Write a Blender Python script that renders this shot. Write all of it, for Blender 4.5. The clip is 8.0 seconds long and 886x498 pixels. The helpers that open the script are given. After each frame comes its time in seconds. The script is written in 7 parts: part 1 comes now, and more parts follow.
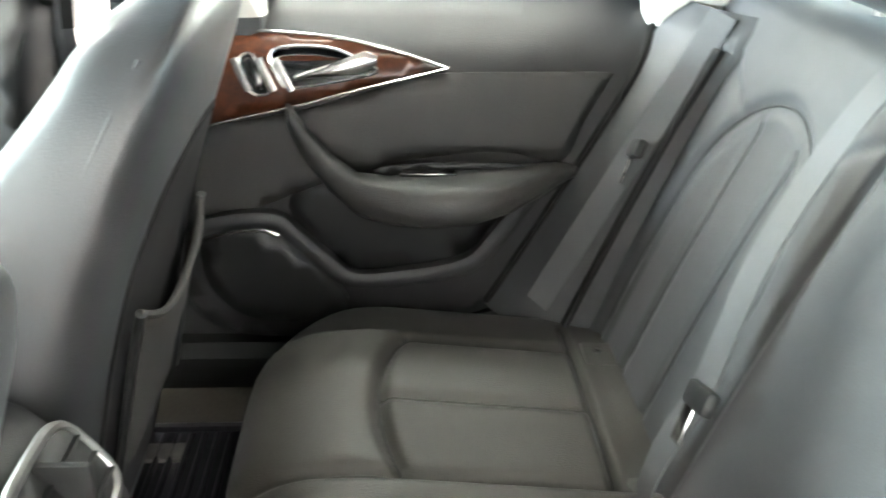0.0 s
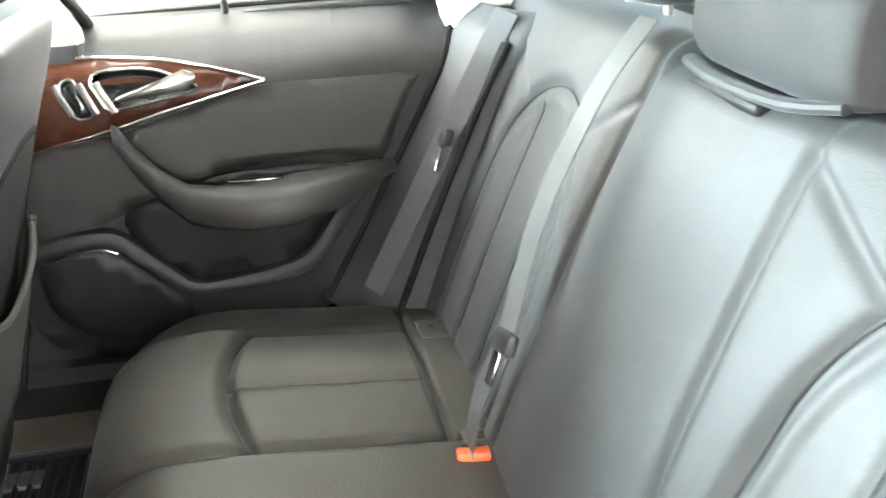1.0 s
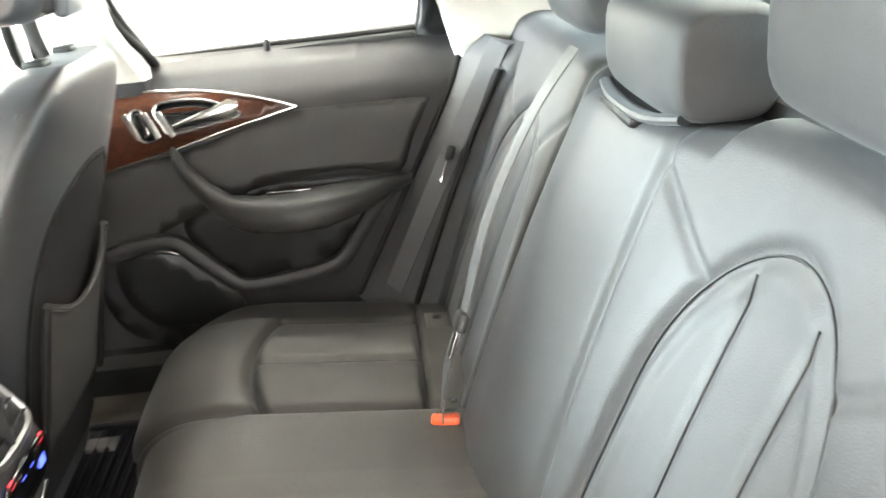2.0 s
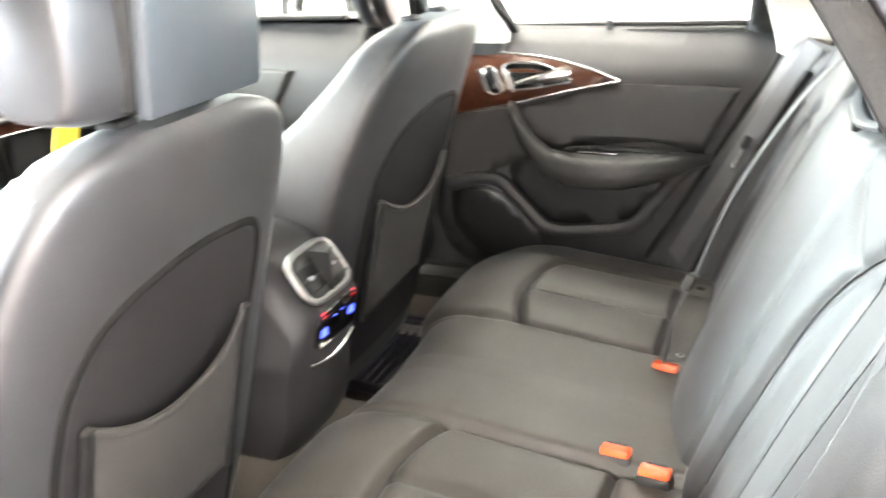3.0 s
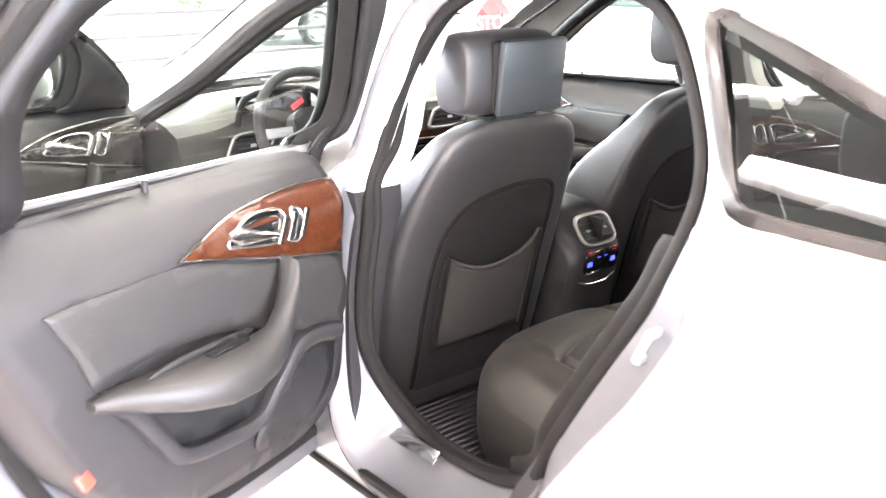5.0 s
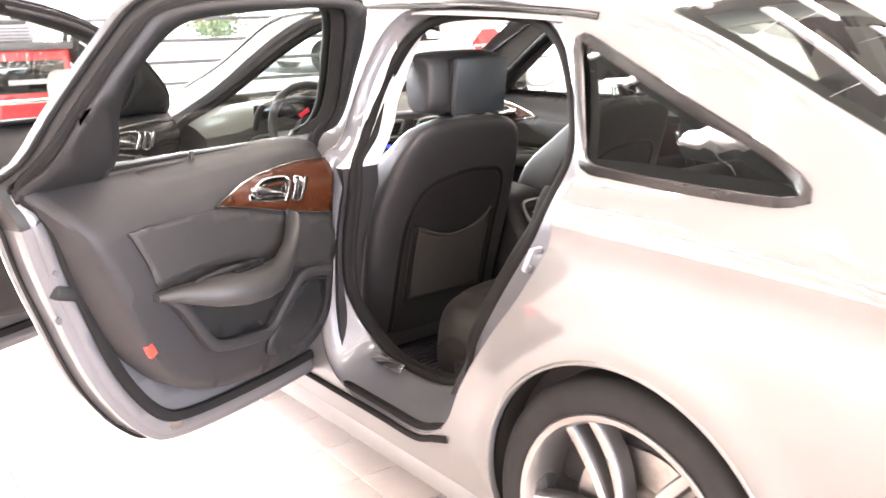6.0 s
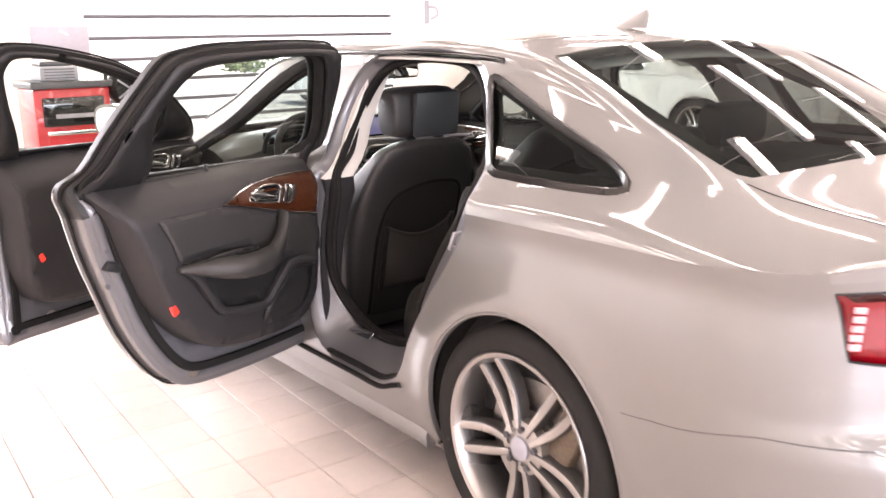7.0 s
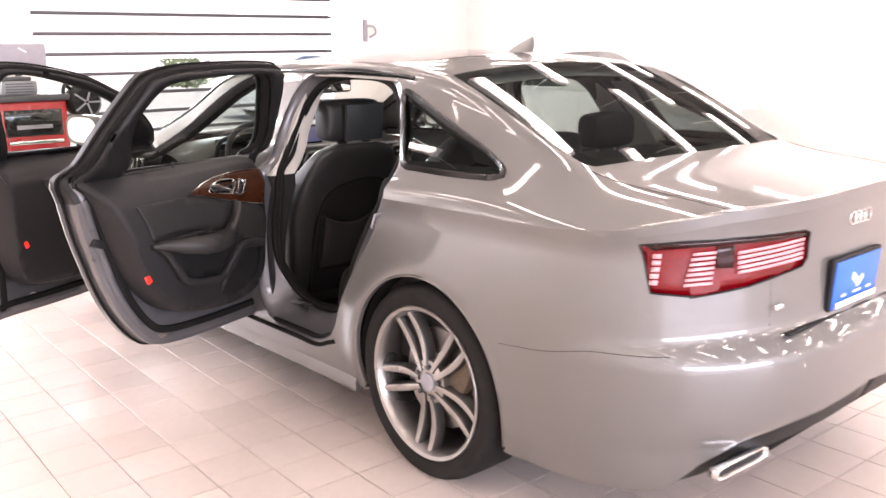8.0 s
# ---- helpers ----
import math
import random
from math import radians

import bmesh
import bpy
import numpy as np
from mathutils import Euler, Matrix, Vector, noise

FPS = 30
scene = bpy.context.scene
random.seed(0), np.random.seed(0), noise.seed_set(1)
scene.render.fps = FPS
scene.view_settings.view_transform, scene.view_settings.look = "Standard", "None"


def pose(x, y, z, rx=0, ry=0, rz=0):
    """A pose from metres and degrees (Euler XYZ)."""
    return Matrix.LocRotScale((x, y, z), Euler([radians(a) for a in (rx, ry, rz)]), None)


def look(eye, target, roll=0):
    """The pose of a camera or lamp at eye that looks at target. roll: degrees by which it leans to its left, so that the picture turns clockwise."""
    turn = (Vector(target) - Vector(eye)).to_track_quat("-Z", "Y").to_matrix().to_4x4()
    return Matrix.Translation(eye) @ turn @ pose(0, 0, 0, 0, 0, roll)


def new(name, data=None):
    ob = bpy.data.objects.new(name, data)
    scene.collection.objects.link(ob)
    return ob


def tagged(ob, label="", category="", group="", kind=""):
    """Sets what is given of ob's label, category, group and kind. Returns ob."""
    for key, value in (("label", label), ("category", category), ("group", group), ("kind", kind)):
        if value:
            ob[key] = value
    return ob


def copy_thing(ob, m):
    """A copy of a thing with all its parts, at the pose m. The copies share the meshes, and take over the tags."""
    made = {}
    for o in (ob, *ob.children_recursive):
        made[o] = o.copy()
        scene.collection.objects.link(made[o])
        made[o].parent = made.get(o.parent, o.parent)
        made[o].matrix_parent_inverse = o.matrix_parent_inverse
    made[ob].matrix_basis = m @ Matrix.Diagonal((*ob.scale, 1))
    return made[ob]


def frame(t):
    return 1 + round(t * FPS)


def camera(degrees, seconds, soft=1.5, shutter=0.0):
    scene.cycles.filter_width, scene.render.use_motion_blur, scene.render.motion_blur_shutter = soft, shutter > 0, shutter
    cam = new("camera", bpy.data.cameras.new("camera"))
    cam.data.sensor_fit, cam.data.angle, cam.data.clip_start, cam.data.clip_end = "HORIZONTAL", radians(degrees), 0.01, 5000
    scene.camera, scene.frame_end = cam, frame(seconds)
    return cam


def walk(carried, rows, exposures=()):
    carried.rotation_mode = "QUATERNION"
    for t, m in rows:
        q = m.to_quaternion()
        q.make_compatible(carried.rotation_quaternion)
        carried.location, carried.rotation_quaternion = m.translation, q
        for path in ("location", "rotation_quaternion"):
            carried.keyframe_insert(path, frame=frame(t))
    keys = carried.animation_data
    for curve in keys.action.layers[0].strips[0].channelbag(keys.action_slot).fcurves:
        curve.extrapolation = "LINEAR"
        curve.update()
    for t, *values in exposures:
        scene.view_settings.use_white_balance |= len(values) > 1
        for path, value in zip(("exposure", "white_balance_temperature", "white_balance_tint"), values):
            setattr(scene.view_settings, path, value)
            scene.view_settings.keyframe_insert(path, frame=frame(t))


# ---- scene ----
cam = camera(53.0, 8.0, 1.5, 0.45)
PATH = [
    (0, (-0.604, 0.843, 1.202), (1.2, 0.745, 0.344), 1.0),
    (0.5, (-0.644, 0.827, 1.19), (1.158, 0.518, 0.375), -0.5),
    (1, (-0.726, 0.791, 1.197), (1.063, 0.411, 0.387), -1.5),
    (1.2, (-0.767, 0.766, 1.201), (1.029, 0.403, 0.396), -2.1),
    (2.3, (-1.027, 0.572, 1.25), (0.821, 0.636, 0.487), -4.2),
    (2.5, (-1.072, 0.537, 1.257), (0.754, 0.76, 0.473), -3.3),
    (3, (-1.183, 0.41, 1.259), (0.533, 1.122, 0.518), -2.2),
    (3.5, (-1.334, 0.271, 1.289), (0.238, 1.273, 0.565), -0.4),
    (4, (-1.565, 0.068, 1.328), (-0.131, 1.283, 0.643), -1.4),
    (4.5, (-1.719, -0.131, 1.364), (-0.383, 1.192, 0.683), -2.2),
    (4.7, (-1.77, -0.232, 1.373), (-0.492, 1.164, 0.725), -1.3),
    (5.8, (-2.095, -0.854, 1.379), (-0.888, 0.636, 0.809), 0.1),
    (6, (-2.162, -0.961, 1.389), (-0.935, 0.522, 0.846), -0.2),
    (6.5, (-2.28, -1.243, 1.42), (-1.052, 0.25, 0.909), -1.8),
    (7, (-2.403, -1.614, 1.437), (-1.213, -0.078, 0.961), -0.9),
    (7.5, (-2.566, -1.901, 1.444), (-1.326, -0.404, 0.974), -1.8),
    (8, (-2.757, -2.186, 1.463), (-1.466, -0.725, 1.019), -0.6),
]
EXPOSURES = [(0.0, 5.08, 6350, 4), (0.5, 5.48, 6350, 4), (1.2, 5.45, 6400, 6), (2.4, 5.05, 6700, 9), (3.0, 5.4, 6680, 11), (3.5, 5.78, 6650, 12), (4.0, 5.65, 6600, 13), (4.5, 5.05, 6550, 15), (6.0, 3.3, 7000, 22), (7.0, 2.2, 7200, 26), (8.0, 1.65, 7100, 27)]
walk(cam, [(t, look(eye, target, roll)) for t, eye, target, roll in PATH], EXPOSURES)
# light: fluorescent tubes under the ceiling, daylight through the glazed shop door
world = bpy.data.worlds.new("world")
scene.world = world
world.use_nodes = True
wn = world.node_tree.nodes
sky = wn.new("ShaderNodeTexSky")
sky.sky_type = "NISHITA"
sky.sun_disc = False
sky.sun_elevation = radians(63)
sky.sun_rotation = radians(180)
world.node_tree.links.new(sky.outputs[0], wn["Background"].inputs[0])
wn["Background"].inputs[1].default_value = 0.14
sun = new("sun", bpy.data.lights.new("sun", "SUN"))


def daylight(name, w, h, watts, eye, target, col=(0.86, 0.92, 1.0)):
    """An area lamp at or beyond a window's opening, standing in for sky light."""
    o = new(name, bpy.data.lights.new(name, "AREA"))
    o.data.shape, o.data.size, o.data.size_y, o.data.energy, o.data.color = "RECTANGLE", w, h, watts, col
    o.matrix_world = look(eye, target)


daylight("daylight_south", 8.0, 2.4, 340.0, (-1.0, -8.97, 1.9), (-1.0, 0.0, 1.7), (0.72, 0.83, 1.0))
# added fill light, shining through an invented shop door out of view
daylight("fill_northwest", 4.4, 1.7, 650.0, (-3.9, 11.3, 3.1), (-0.6, 1.5, 0.8), (0.84, 0.92, 1.0))
daylight("daylight_north", 4.4, 1.7, 650.0, (3.1, 11.3, 3.1), (0.6, 2.0, 0.9), (0.84, 0.92, 1.0))
sun.data.energy, sun.data.angle, sun.data.color = 3.0, radians(0.6), (1.0, 0.96, 0.90)
sun.matrix_world = look((2.0, 9.0, 10.0), (1.6, 14.0, 0.0))

# ------------------------------------------------------------------ materials


def pbr(name, col, rough=0.5, metal=0.0, coat=0.0, var=0.08, scale=30.0, bump=0.0, bscale=200.0, big=2.0, spec=0.5, rvar=0.06, obj=False, alpha=1.0, world=False):
    """A principled material with colour and gloss that vary at two scales, and a fine relief."""
    m = bpy.data.materials.new(name)
    m.use_nodes = True
    nt = m.node_tree
    b = nt.nodes["Principled BSDF"]
    b.inputs["Metallic"].default_value = metal
    b.inputs["Coat Weight"].default_value = coat
    b.inputs["Coat Roughness"].default_value = 0.03
    b.inputs["Specular IOR Level"].default_value = spec
    tc = nt.nodes.new("ShaderNodeTexCoord")
    n1 = nt.nodes.new("ShaderNodeTexNoise")
    n1.inputs["Scale"].default_value, n1.inputs["Detail"].default_value = scale, 6
    n2 = nt.nodes.new("ShaderNodeTexNoise")
    n2.inputs["Scale"].default_value, n2.inputs["Detail"].default_value = big, 3
    where = nt.nodes.new("ShaderNodeNewGeometry").outputs["Position"] if world else tc.outputs["Object"]
    nt.links.new(where, n1.inputs["Vector"])
    nt.links.new(where, n2.inputs["Vector"])
    add = nt.nodes.new("ShaderNodeMath")
    add.operation = "ADD"
    nt.links.new(n1.outputs["Fac"], add.inputs[0])
    nt.links.new(n2.outputs["Fac"], add.inputs[1])
    mr = nt.nodes.new("ShaderNodeMapRange")
    mr.inputs["From Min"].default_value, mr.inputs["From Max"].default_value = 0.6, 1.4
    mr.inputs["To Min"].default_value, mr.inputs["To Max"].default_value = 1 - var, 1 + var
    nt.links.new(add.outputs[0], mr.inputs["Value"])
    last = mr.outputs[0]
    if obj:
        oi = nt.nodes.new("ShaderNodeObjectInfo")
        m2 = nt.nodes.new("ShaderNodeMapRange")
        m2.inputs["To Min"].default_value, m2.inputs["To Max"].default_value = 0.93, 1.07
        nt.links.new(oi.outputs["Random"], m2.inputs["Value"])
        mu = nt.nodes.new("ShaderNodeMath")
        mu.operation = "MULTIPLY"
        nt.links.new(last, mu.inputs[0])
        nt.links.new(m2.outputs[0], mu.inputs[1])
        last = mu.outputs[0]
    vm = nt.nodes.new("ShaderNodeVectorMath")
    vm.operation = "SCALE"
    vm.inputs[0].default_value = col
    nt.links.new(last, vm.inputs["Scale"])
    nt.links.new(vm.outputs[0], b.inputs["Base Color"])
    r = nt.nodes.new("ShaderNodeMapRange")
    r.inputs["From Min"].default_value, r.inputs["From Max"].default_value = 0.3, 0.7
    r.inputs["To Min"].default_value, r.inputs["To Max"].default_value = max(0.0, rough - rvar), rough + rvar
    nt.links.new(n2.outputs["Fac"], r.inputs["Value"])
    nt.links.new(r.outputs[0], b.inputs["Roughness"])
    if bump:
        n3 = nt.nodes.new("ShaderNodeTexVoronoi" if bump < 0 else "ShaderNodeTexNoise")
        n3.inputs["Scale"].default_value = bscale
        nt.links.new(where, n3.inputs["Vector"])
        bp = nt.nodes.new("ShaderNodeBump")
        bp.inputs["Strength"].default_value, bp.inputs["Distance"].default_value = abs(bump), 0.002
        nt.links.new(n3.outputs[0], bp.inputs["Height"])
        nt.links.new(bp.outputs[0], b.inputs["Normal"])
    return m


def glow(name, col, strength, base=(0.05, 0.05, 0.05)):
    m = bpy.data.materials.new(name)
    m.use_nodes = True
    b = m.node_tree.nodes["Principled BSDF"]
    b.inputs["Base Color"].default_value = (*base, 1)
    b.inputs["Roughness"].default_value = 0.3
    b.inputs["Emission Color"].default_value = (*col, 1)
    b.inputs["Emission Strength"].default_value = strength
    return m


def glass(name, tint, gloss=0.0, base=0.06):
    """Thin window glass: clear or tinted, with a mirror sheen."""
    m = bpy.data.materials.new(name)
    m.use_nodes = True
    nt = m.node_tree
    nt.nodes.remove(nt.nodes["Principled BSDF"])
    tr = nt.nodes.new("ShaderNodeBsdfTransparent")
    tr.inputs[0].default_value = (*tint, 1)
    gl = nt.nodes.new("ShaderNodeBsdfGlossy")
    gl.inputs["Roughness"].default_value = gloss
    lw = nt.nodes.new("ShaderNodeLayerWeight")
    lw.inputs["Blend"].default_value = 0.5
    pw = nt.nodes.new("ShaderNodeMath")
    pw.operation = "POWER"
    pw.inputs[1].default_value = 4.5
    fr = nt.nodes.new("ShaderNodeMath")
    fr.operation = "MULTIPLY_ADD"
    fr.inputs[1].default_value, fr.inputs[2].default_value = 0.85, base
    nt.links.new(lw.outputs["Facing"], pw.inputs[0])
    nt.links.new(pw.outputs[0], fr.inputs[0])
    mx = nt.nodes.new("ShaderNodeMixShader")
    nt.links.new(fr.outputs[0], mx.inputs[0])
    nt.links.new(tr.outputs[0], mx.inputs[1])
    nt.links.new(gl.outputs[0], mx.inputs[2])
    nt.links.new(mx.outputs[0], nt.nodes["Material Output"].inputs[0])
    return m


def burl(name):
    """Dark red-brown burl veneer under lacquer."""
    m = pbr(name, (0.16, 0.045, 0.012), 0.32, coat=0.15, var=0.3, scale=60, spec=0.25)
    nt = m.node_tree
    tc = nt.nodes.new("ShaderNodeTexCoord")
    n = nt.nodes.new("ShaderNodeTexNoise")
    n.inputs["Scale"].default_value, n.inputs["Detail"].default_value, n.inputs["Distortion"].default_value = 55, 8, 1.8
    nt.links.new(tc.outputs["Object"], n.inputs["Vector"])
    cr = nt.nodes.new("ShaderNodeValToRGB")
    cr.color_ramp.elements[0].position, cr.color_ramp.elements[0].color = 0.32, (0.018, 0.005, 0.0022, 1)
    cr.color_ramp.elements[1].position, cr.color_ramp.elements[1].color = 0.68, (0.052, 0.0145, 0.005, 1)
    nt.links.new(n.outputs["Fac"], cr.inputs[0])
    nt.links.new(cr.outputs[0], nt.nodes["Principled BSDF"].inputs["Base Color"])
    return m


PAINT = pbr("silver_paint", (0.147, 0.144, 0.137), 0.45, metal=0.45, coat=1.0, var=0.03, scale=900, big=1.0, rvar=0.02)
WHITE_PAINT = pbr("white_paint", (0.75, 0.75, 0.75), 0.3, coat=1.0, var=0.02)
# the silver body paint again, darker and bluer for the shade at the doors
SHADED_JAMB = pbr("shaded_jamb_paint", (0.088, 0.088, 0.094), 0.45, metal=0.35, coat=0.8, var=0.04, scale=500)
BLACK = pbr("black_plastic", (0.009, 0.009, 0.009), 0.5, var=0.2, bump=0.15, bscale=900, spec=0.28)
PIANO = pbr("gloss_black", (0.006, 0.006, 0.006), 0.08, coat=0.5, var=0.1, rvar=0.02)
TRIMBLACK = pbr("satin_black_trim", (0.012, 0.010, 0.009), 0.25, coat=0.1, var=0.1, spec=0.3)
RUBBER = pbr("rubber", (0.009, 0.0085, 0.008), 0.8, var=0.25, bump=0.2, bscale=300, spec=0.12)
TYRE = pbr("tyre_rubber", (0.011, 0.0103, 0.0095), 0.8, var=0.25, bump=0.3, bscale=400, spec=0.25)
LEATHER = pbr("black_leather", (0.028, 0.028, 0.0287), 0.60, var=0.15, scale=45, bump=-0.08, bscale=420, rvar=0.08, spec=0.38)
SEATLEATHER = pbr("front_seat_leather", (0.022, 0.0215, 0.0222), 0.46, var=0.15, scale=45, bump=-0.08, bscale=420, rvar=0.08)
CUSHION = pbr("bench_leather", (0.0190, 0.0167, 0.0132), 0.54, var=0.15, scale=45, bump=-0.2, bscale=420, rvar=0.08, spec=0.42)
DOORSKIN = pbr("door_trim_skin", (0.0148, 0.0140, 0.0146), 0.55, var=0.12, bump=-0.2, bscale=600, spec=0.32)
DASHSKIN = pbr("dash_skin", (0.045, 0.044, 0.040), 0.5, var=0.12, bump=-0.2, bscale=600, spec=0.32)
DOORLEATHER = pbr("door_leather", (0.020, 0.019, 0.018), 0.5, var=0.12, bump=-0.2, bscale=420, spec=0.34)
CARPET = pbr("carpet", (0.050, 0.043, 0.034), 0.95, var=0.35, scale=250, bump=0.8, bscale=700)
MAT = pbr("rubber_mat", (0.007, 0.0062, 0.0095), 0.42, var=0.15, bump=0.2, bscale=500)
LINER = pbr("headliner", (0.52, 0.50, 0.46), 0.9, var=0.05, bump=0.3, bscale=900)
NET = pbr("net_cloth", (0.022, 0.020, 0.018), 0.85, var=0.3, scale=400, bump=0.8, bscale=500)
BELT = pbr("belt_webbing", (0.045, 0.045, 0.046), 0.6, var=0.15, scale=500, bump=0.5, bscale=900)
CHROME = pbr("brushed_aluminium", (0.78, 0.77, 0.75), 0.18, metal=1.0, var=0.04, scale=300)
VENTRIM = pbr("satin_aluminium", (0.27, 0.265, 0.26), 0.34, metal=1.0, var=0.04, scale=300)
RIM = pbr("rim_silver", (0.36, 0.345, 0.33), 0.3, metal=0.9, coat=0.3, var=0.05)
RIMDARK = pbr("rim_grey", (0.10, 0.097, 0.094), 0.4, metal=0.7, var=0.1)
STEEL = pbr("disc_steel", (0.35, 0.33, 0.31), 0.35, metal=1.0, var=0.2, scale=80)
RUST = pbr("hub_rust", (0.10, 0.075, 0.052), 0.8, var=0.4, scale=80)
# bluish sheen stands in for cool daylight on the leather, most on the backrest
for leather, weight in ((LEATHER, 0.08), (SEATLEATHER, 0.03), (CUSHION, 0.03)):
    bsdf = leather.node_tree.nodes["Principled BSDF"]
    bsdf.inputs["Sheen Weight"].default_value = weight
    bsdf.inputs["Sheen Roughness"].default_value = 0.45
    bsdf.inputs["Sheen Tint"].default_value = (0.86, 0.93, 1.0, 1)
WOOD = burl("burl_wood")
ORANGE = pbr("orange_button", (0.75, 0.085, 0.02), 0.4, var=0.05)
REDLENS = pbr("red_lens", (0.135, 0.0015, 0.004), 0.16, coat=0.3, var=0.3, scale=60, spec=0.35)
DARKLENS = pbr("smoked_lens", (0.02, 0.002, 0.002), 0.15, coat=0.15, var=0.1, spec=0.3)
# lens strips with the daylight they catch put into the colour
LITLENS = pbr("daylit_lens_strip", (0.66, 0.31, 0.33), 0.25, coat=0.3, var=0.1)
BLUE = pbr("blue_card", (0.02, 0.13, 0.55), 0.4, var=0.06)
WHITE = pbr("white_print", (0.8, 0.8, 0.8), 0.4, var=0.05)
YELLOW = pbr("yellow_card", (0.85, 0.62, 0.03), 0.6, var=0.05)
RED = pbr("red_enamel", (0.50, 0.015, 0.02), 0.3, coat=0.5, var=0.06)
GREY = pbr("grey_plastic", (0.28, 0.28, 0.31), 0.5, var=0.08)
DARKGREY = pbr("dark_grey_metal", (0.06, 0.06, 0.065), 0.4, var=0.1)
WALL = pbr("wall_paint", (0.82, 0.785, 0.745), 0.75, var=0.04, scale=8, bump=0.1, bscale=120)
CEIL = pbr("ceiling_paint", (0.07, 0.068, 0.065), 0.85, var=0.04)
TILE = pbr("floor_tile", (0.595, 0.520, 0.475), 0.34, var=0.05, scale=25, bump=0.05, bscale=60, obj=True, rvar=0.05, world=True)
GROUT = pbr("grout", (0.21, 0.175, 0.150), 0.9, var=0.2, scale=90, bump=0.3, bscale=200)
ALU = pbr("door_frame_white", (0.80, 0.79, 0.77), 0.5, var=0.04)
SLAT = pbr("dark_rail", (0.05, 0.05, 0.055), 0.5, var=0.15)
CONCRETE = pbr("concrete_forecourt", (0.36, 0.35, 0.33), 0.9, var=0.3, scale=120, bump=0.4, bscale=90)
CARGLASS = glass("tinted_car_glass", (0.34, 0.38, 0.36), base=0.08)
CLEARGLASS = glass("clear_car_glass", (0.78, 0.84, 0.80), base=0.11)
SHOPGLASS = glass("shop_door_glass", (0.93, 0.95, 0.94), base=0.05)
MIRROR = pbr("mirror", (0.85, 0.87, 0.88), 0.02, metal=1.0, var=0.0, rvar=0.0)
DISPLAY = pbr("dark_screen", (0.035, 0.04, 0.045), 0.38, var=0.06)
BLUELED = glow("blue_display", (0.06, 0.10, 1.0), 0.13)
REDLED = glow("red_display", (1.0, 0.015, 0.03), 0.10)
SCREEN = glow("navigation_display", (0.25, 0.27, 0.55), 0.1)
REFLECTOR = glow("lit_door_lamp", (1.0, 0.03, 0.015), 0.55, (0.5, 0.01, 0.01))
TUBE = glow("fluorescent_tube", (1.0, 0.94, 0.88), 8.5, (0.9, 0.9, 0.9))
LEAF = pbr("leaf", (0.06, 0.11, 0.03), 0.6, var=0.35, scale=4)
BARK = pbr("bark", (0.12, 0.09, 0.06), 0.9, var=0.3, scale=20, bump=0.5, bscale=40)

# ------------------------------------------------------------------ mesh tools


def finish(name, bm, mat, smooth=True, solid=0.0, offset=-1.0):
    """A bmesh becomes an object; solid adds thickness inwards."""
    me = bpy.data.meshes.new(name)
    bm.to_mesh(me)
    bm.free()
    for m in mat if isinstance(mat, (list, tuple)) else (mat,):
        me.materials.append(m)
    ob = new(name, me)
    if "even" in me.attributes:
        flat = np.zeros(3 * len(me.vertices), np.float32)
        me.attributes["even"].data.foreach_get("vector", flat)
        for p in me.polygons:
            p.use_smooth = True
        me.normals_split_custom_set_from_vertices([tuple(map(float, n)) for n in flat.reshape(-1, 3)])
    elif smooth:
        for p in me.polygons:
            p.use_smooth = True
        if hasattr(me, "set_sharp_from_angle"):
            me.set_sharp_from_angle(angle=radians(38))
    if solid:
        s = ob.modifiers.new("solid", "SOLIDIFY")
        s.thickness, s.offset = solid, offset
    return ob


def part(name, bm, mat, parent, label="", **kw):
    ob = finish(name, bm, mat, **kw)
    ob.parent = parent
    return tagged(ob, label) if label else ob


def thing(name, label, category, at=(0, 0, 0), group="", kind=""):
    e = new(name)
    e.location = at
    return tagged(e, label, category, group, kind)


def box(bm, c, s, r=0.0, rot=None, seg=2):
    """A box round c of size s with edges rounded by r, turned by the matrix rot."""
    m = Matrix.Translation(c) @ (rot.to_4x4() if rot else Matrix()) @ Matrix.Diagonal((*s, 1))
    vs = bmesh.ops.create_cube(bm, size=1.0, matrix=m)["verts"]
    if r:
        es = list({e for v in vs for e in v.link_edges})
        bmesh.ops.bevel(bm, geom=es, offset=r, segments=seg, affect="EDGES", profile=0.5)
    return bm


def turned(z=0.0, x=0.0, y=0.0):
    return Euler((radians(x), radians(y), radians(z))).to_matrix()


def loft(bm, rings, closed=True, caps=True, loop=False):
    """Skin through rings of equally many points."""
    rows = [[bm.verts.new(p) for p in ring] for ring in rings]
    n = len(rows[0])
    pairs = list(zip(rows, rows[1:])) + ([(rows[-1], rows[0])] if loop else [])
    for a, b in pairs:
        for i in range(n if closed else n - 1):
            j = (i + 1) % n
            try:
                bm.faces.new((a[i], a[j], b[j], b[i]))
            except ValueError:
                pass
    if caps and closed and not loop:
        bm.faces.new(rows[0][::-1])
        bm.faces.new(rows[-1])
    bmesh.ops.recalc_face_normals(bm, faces=bm.faces[:])
    return bm


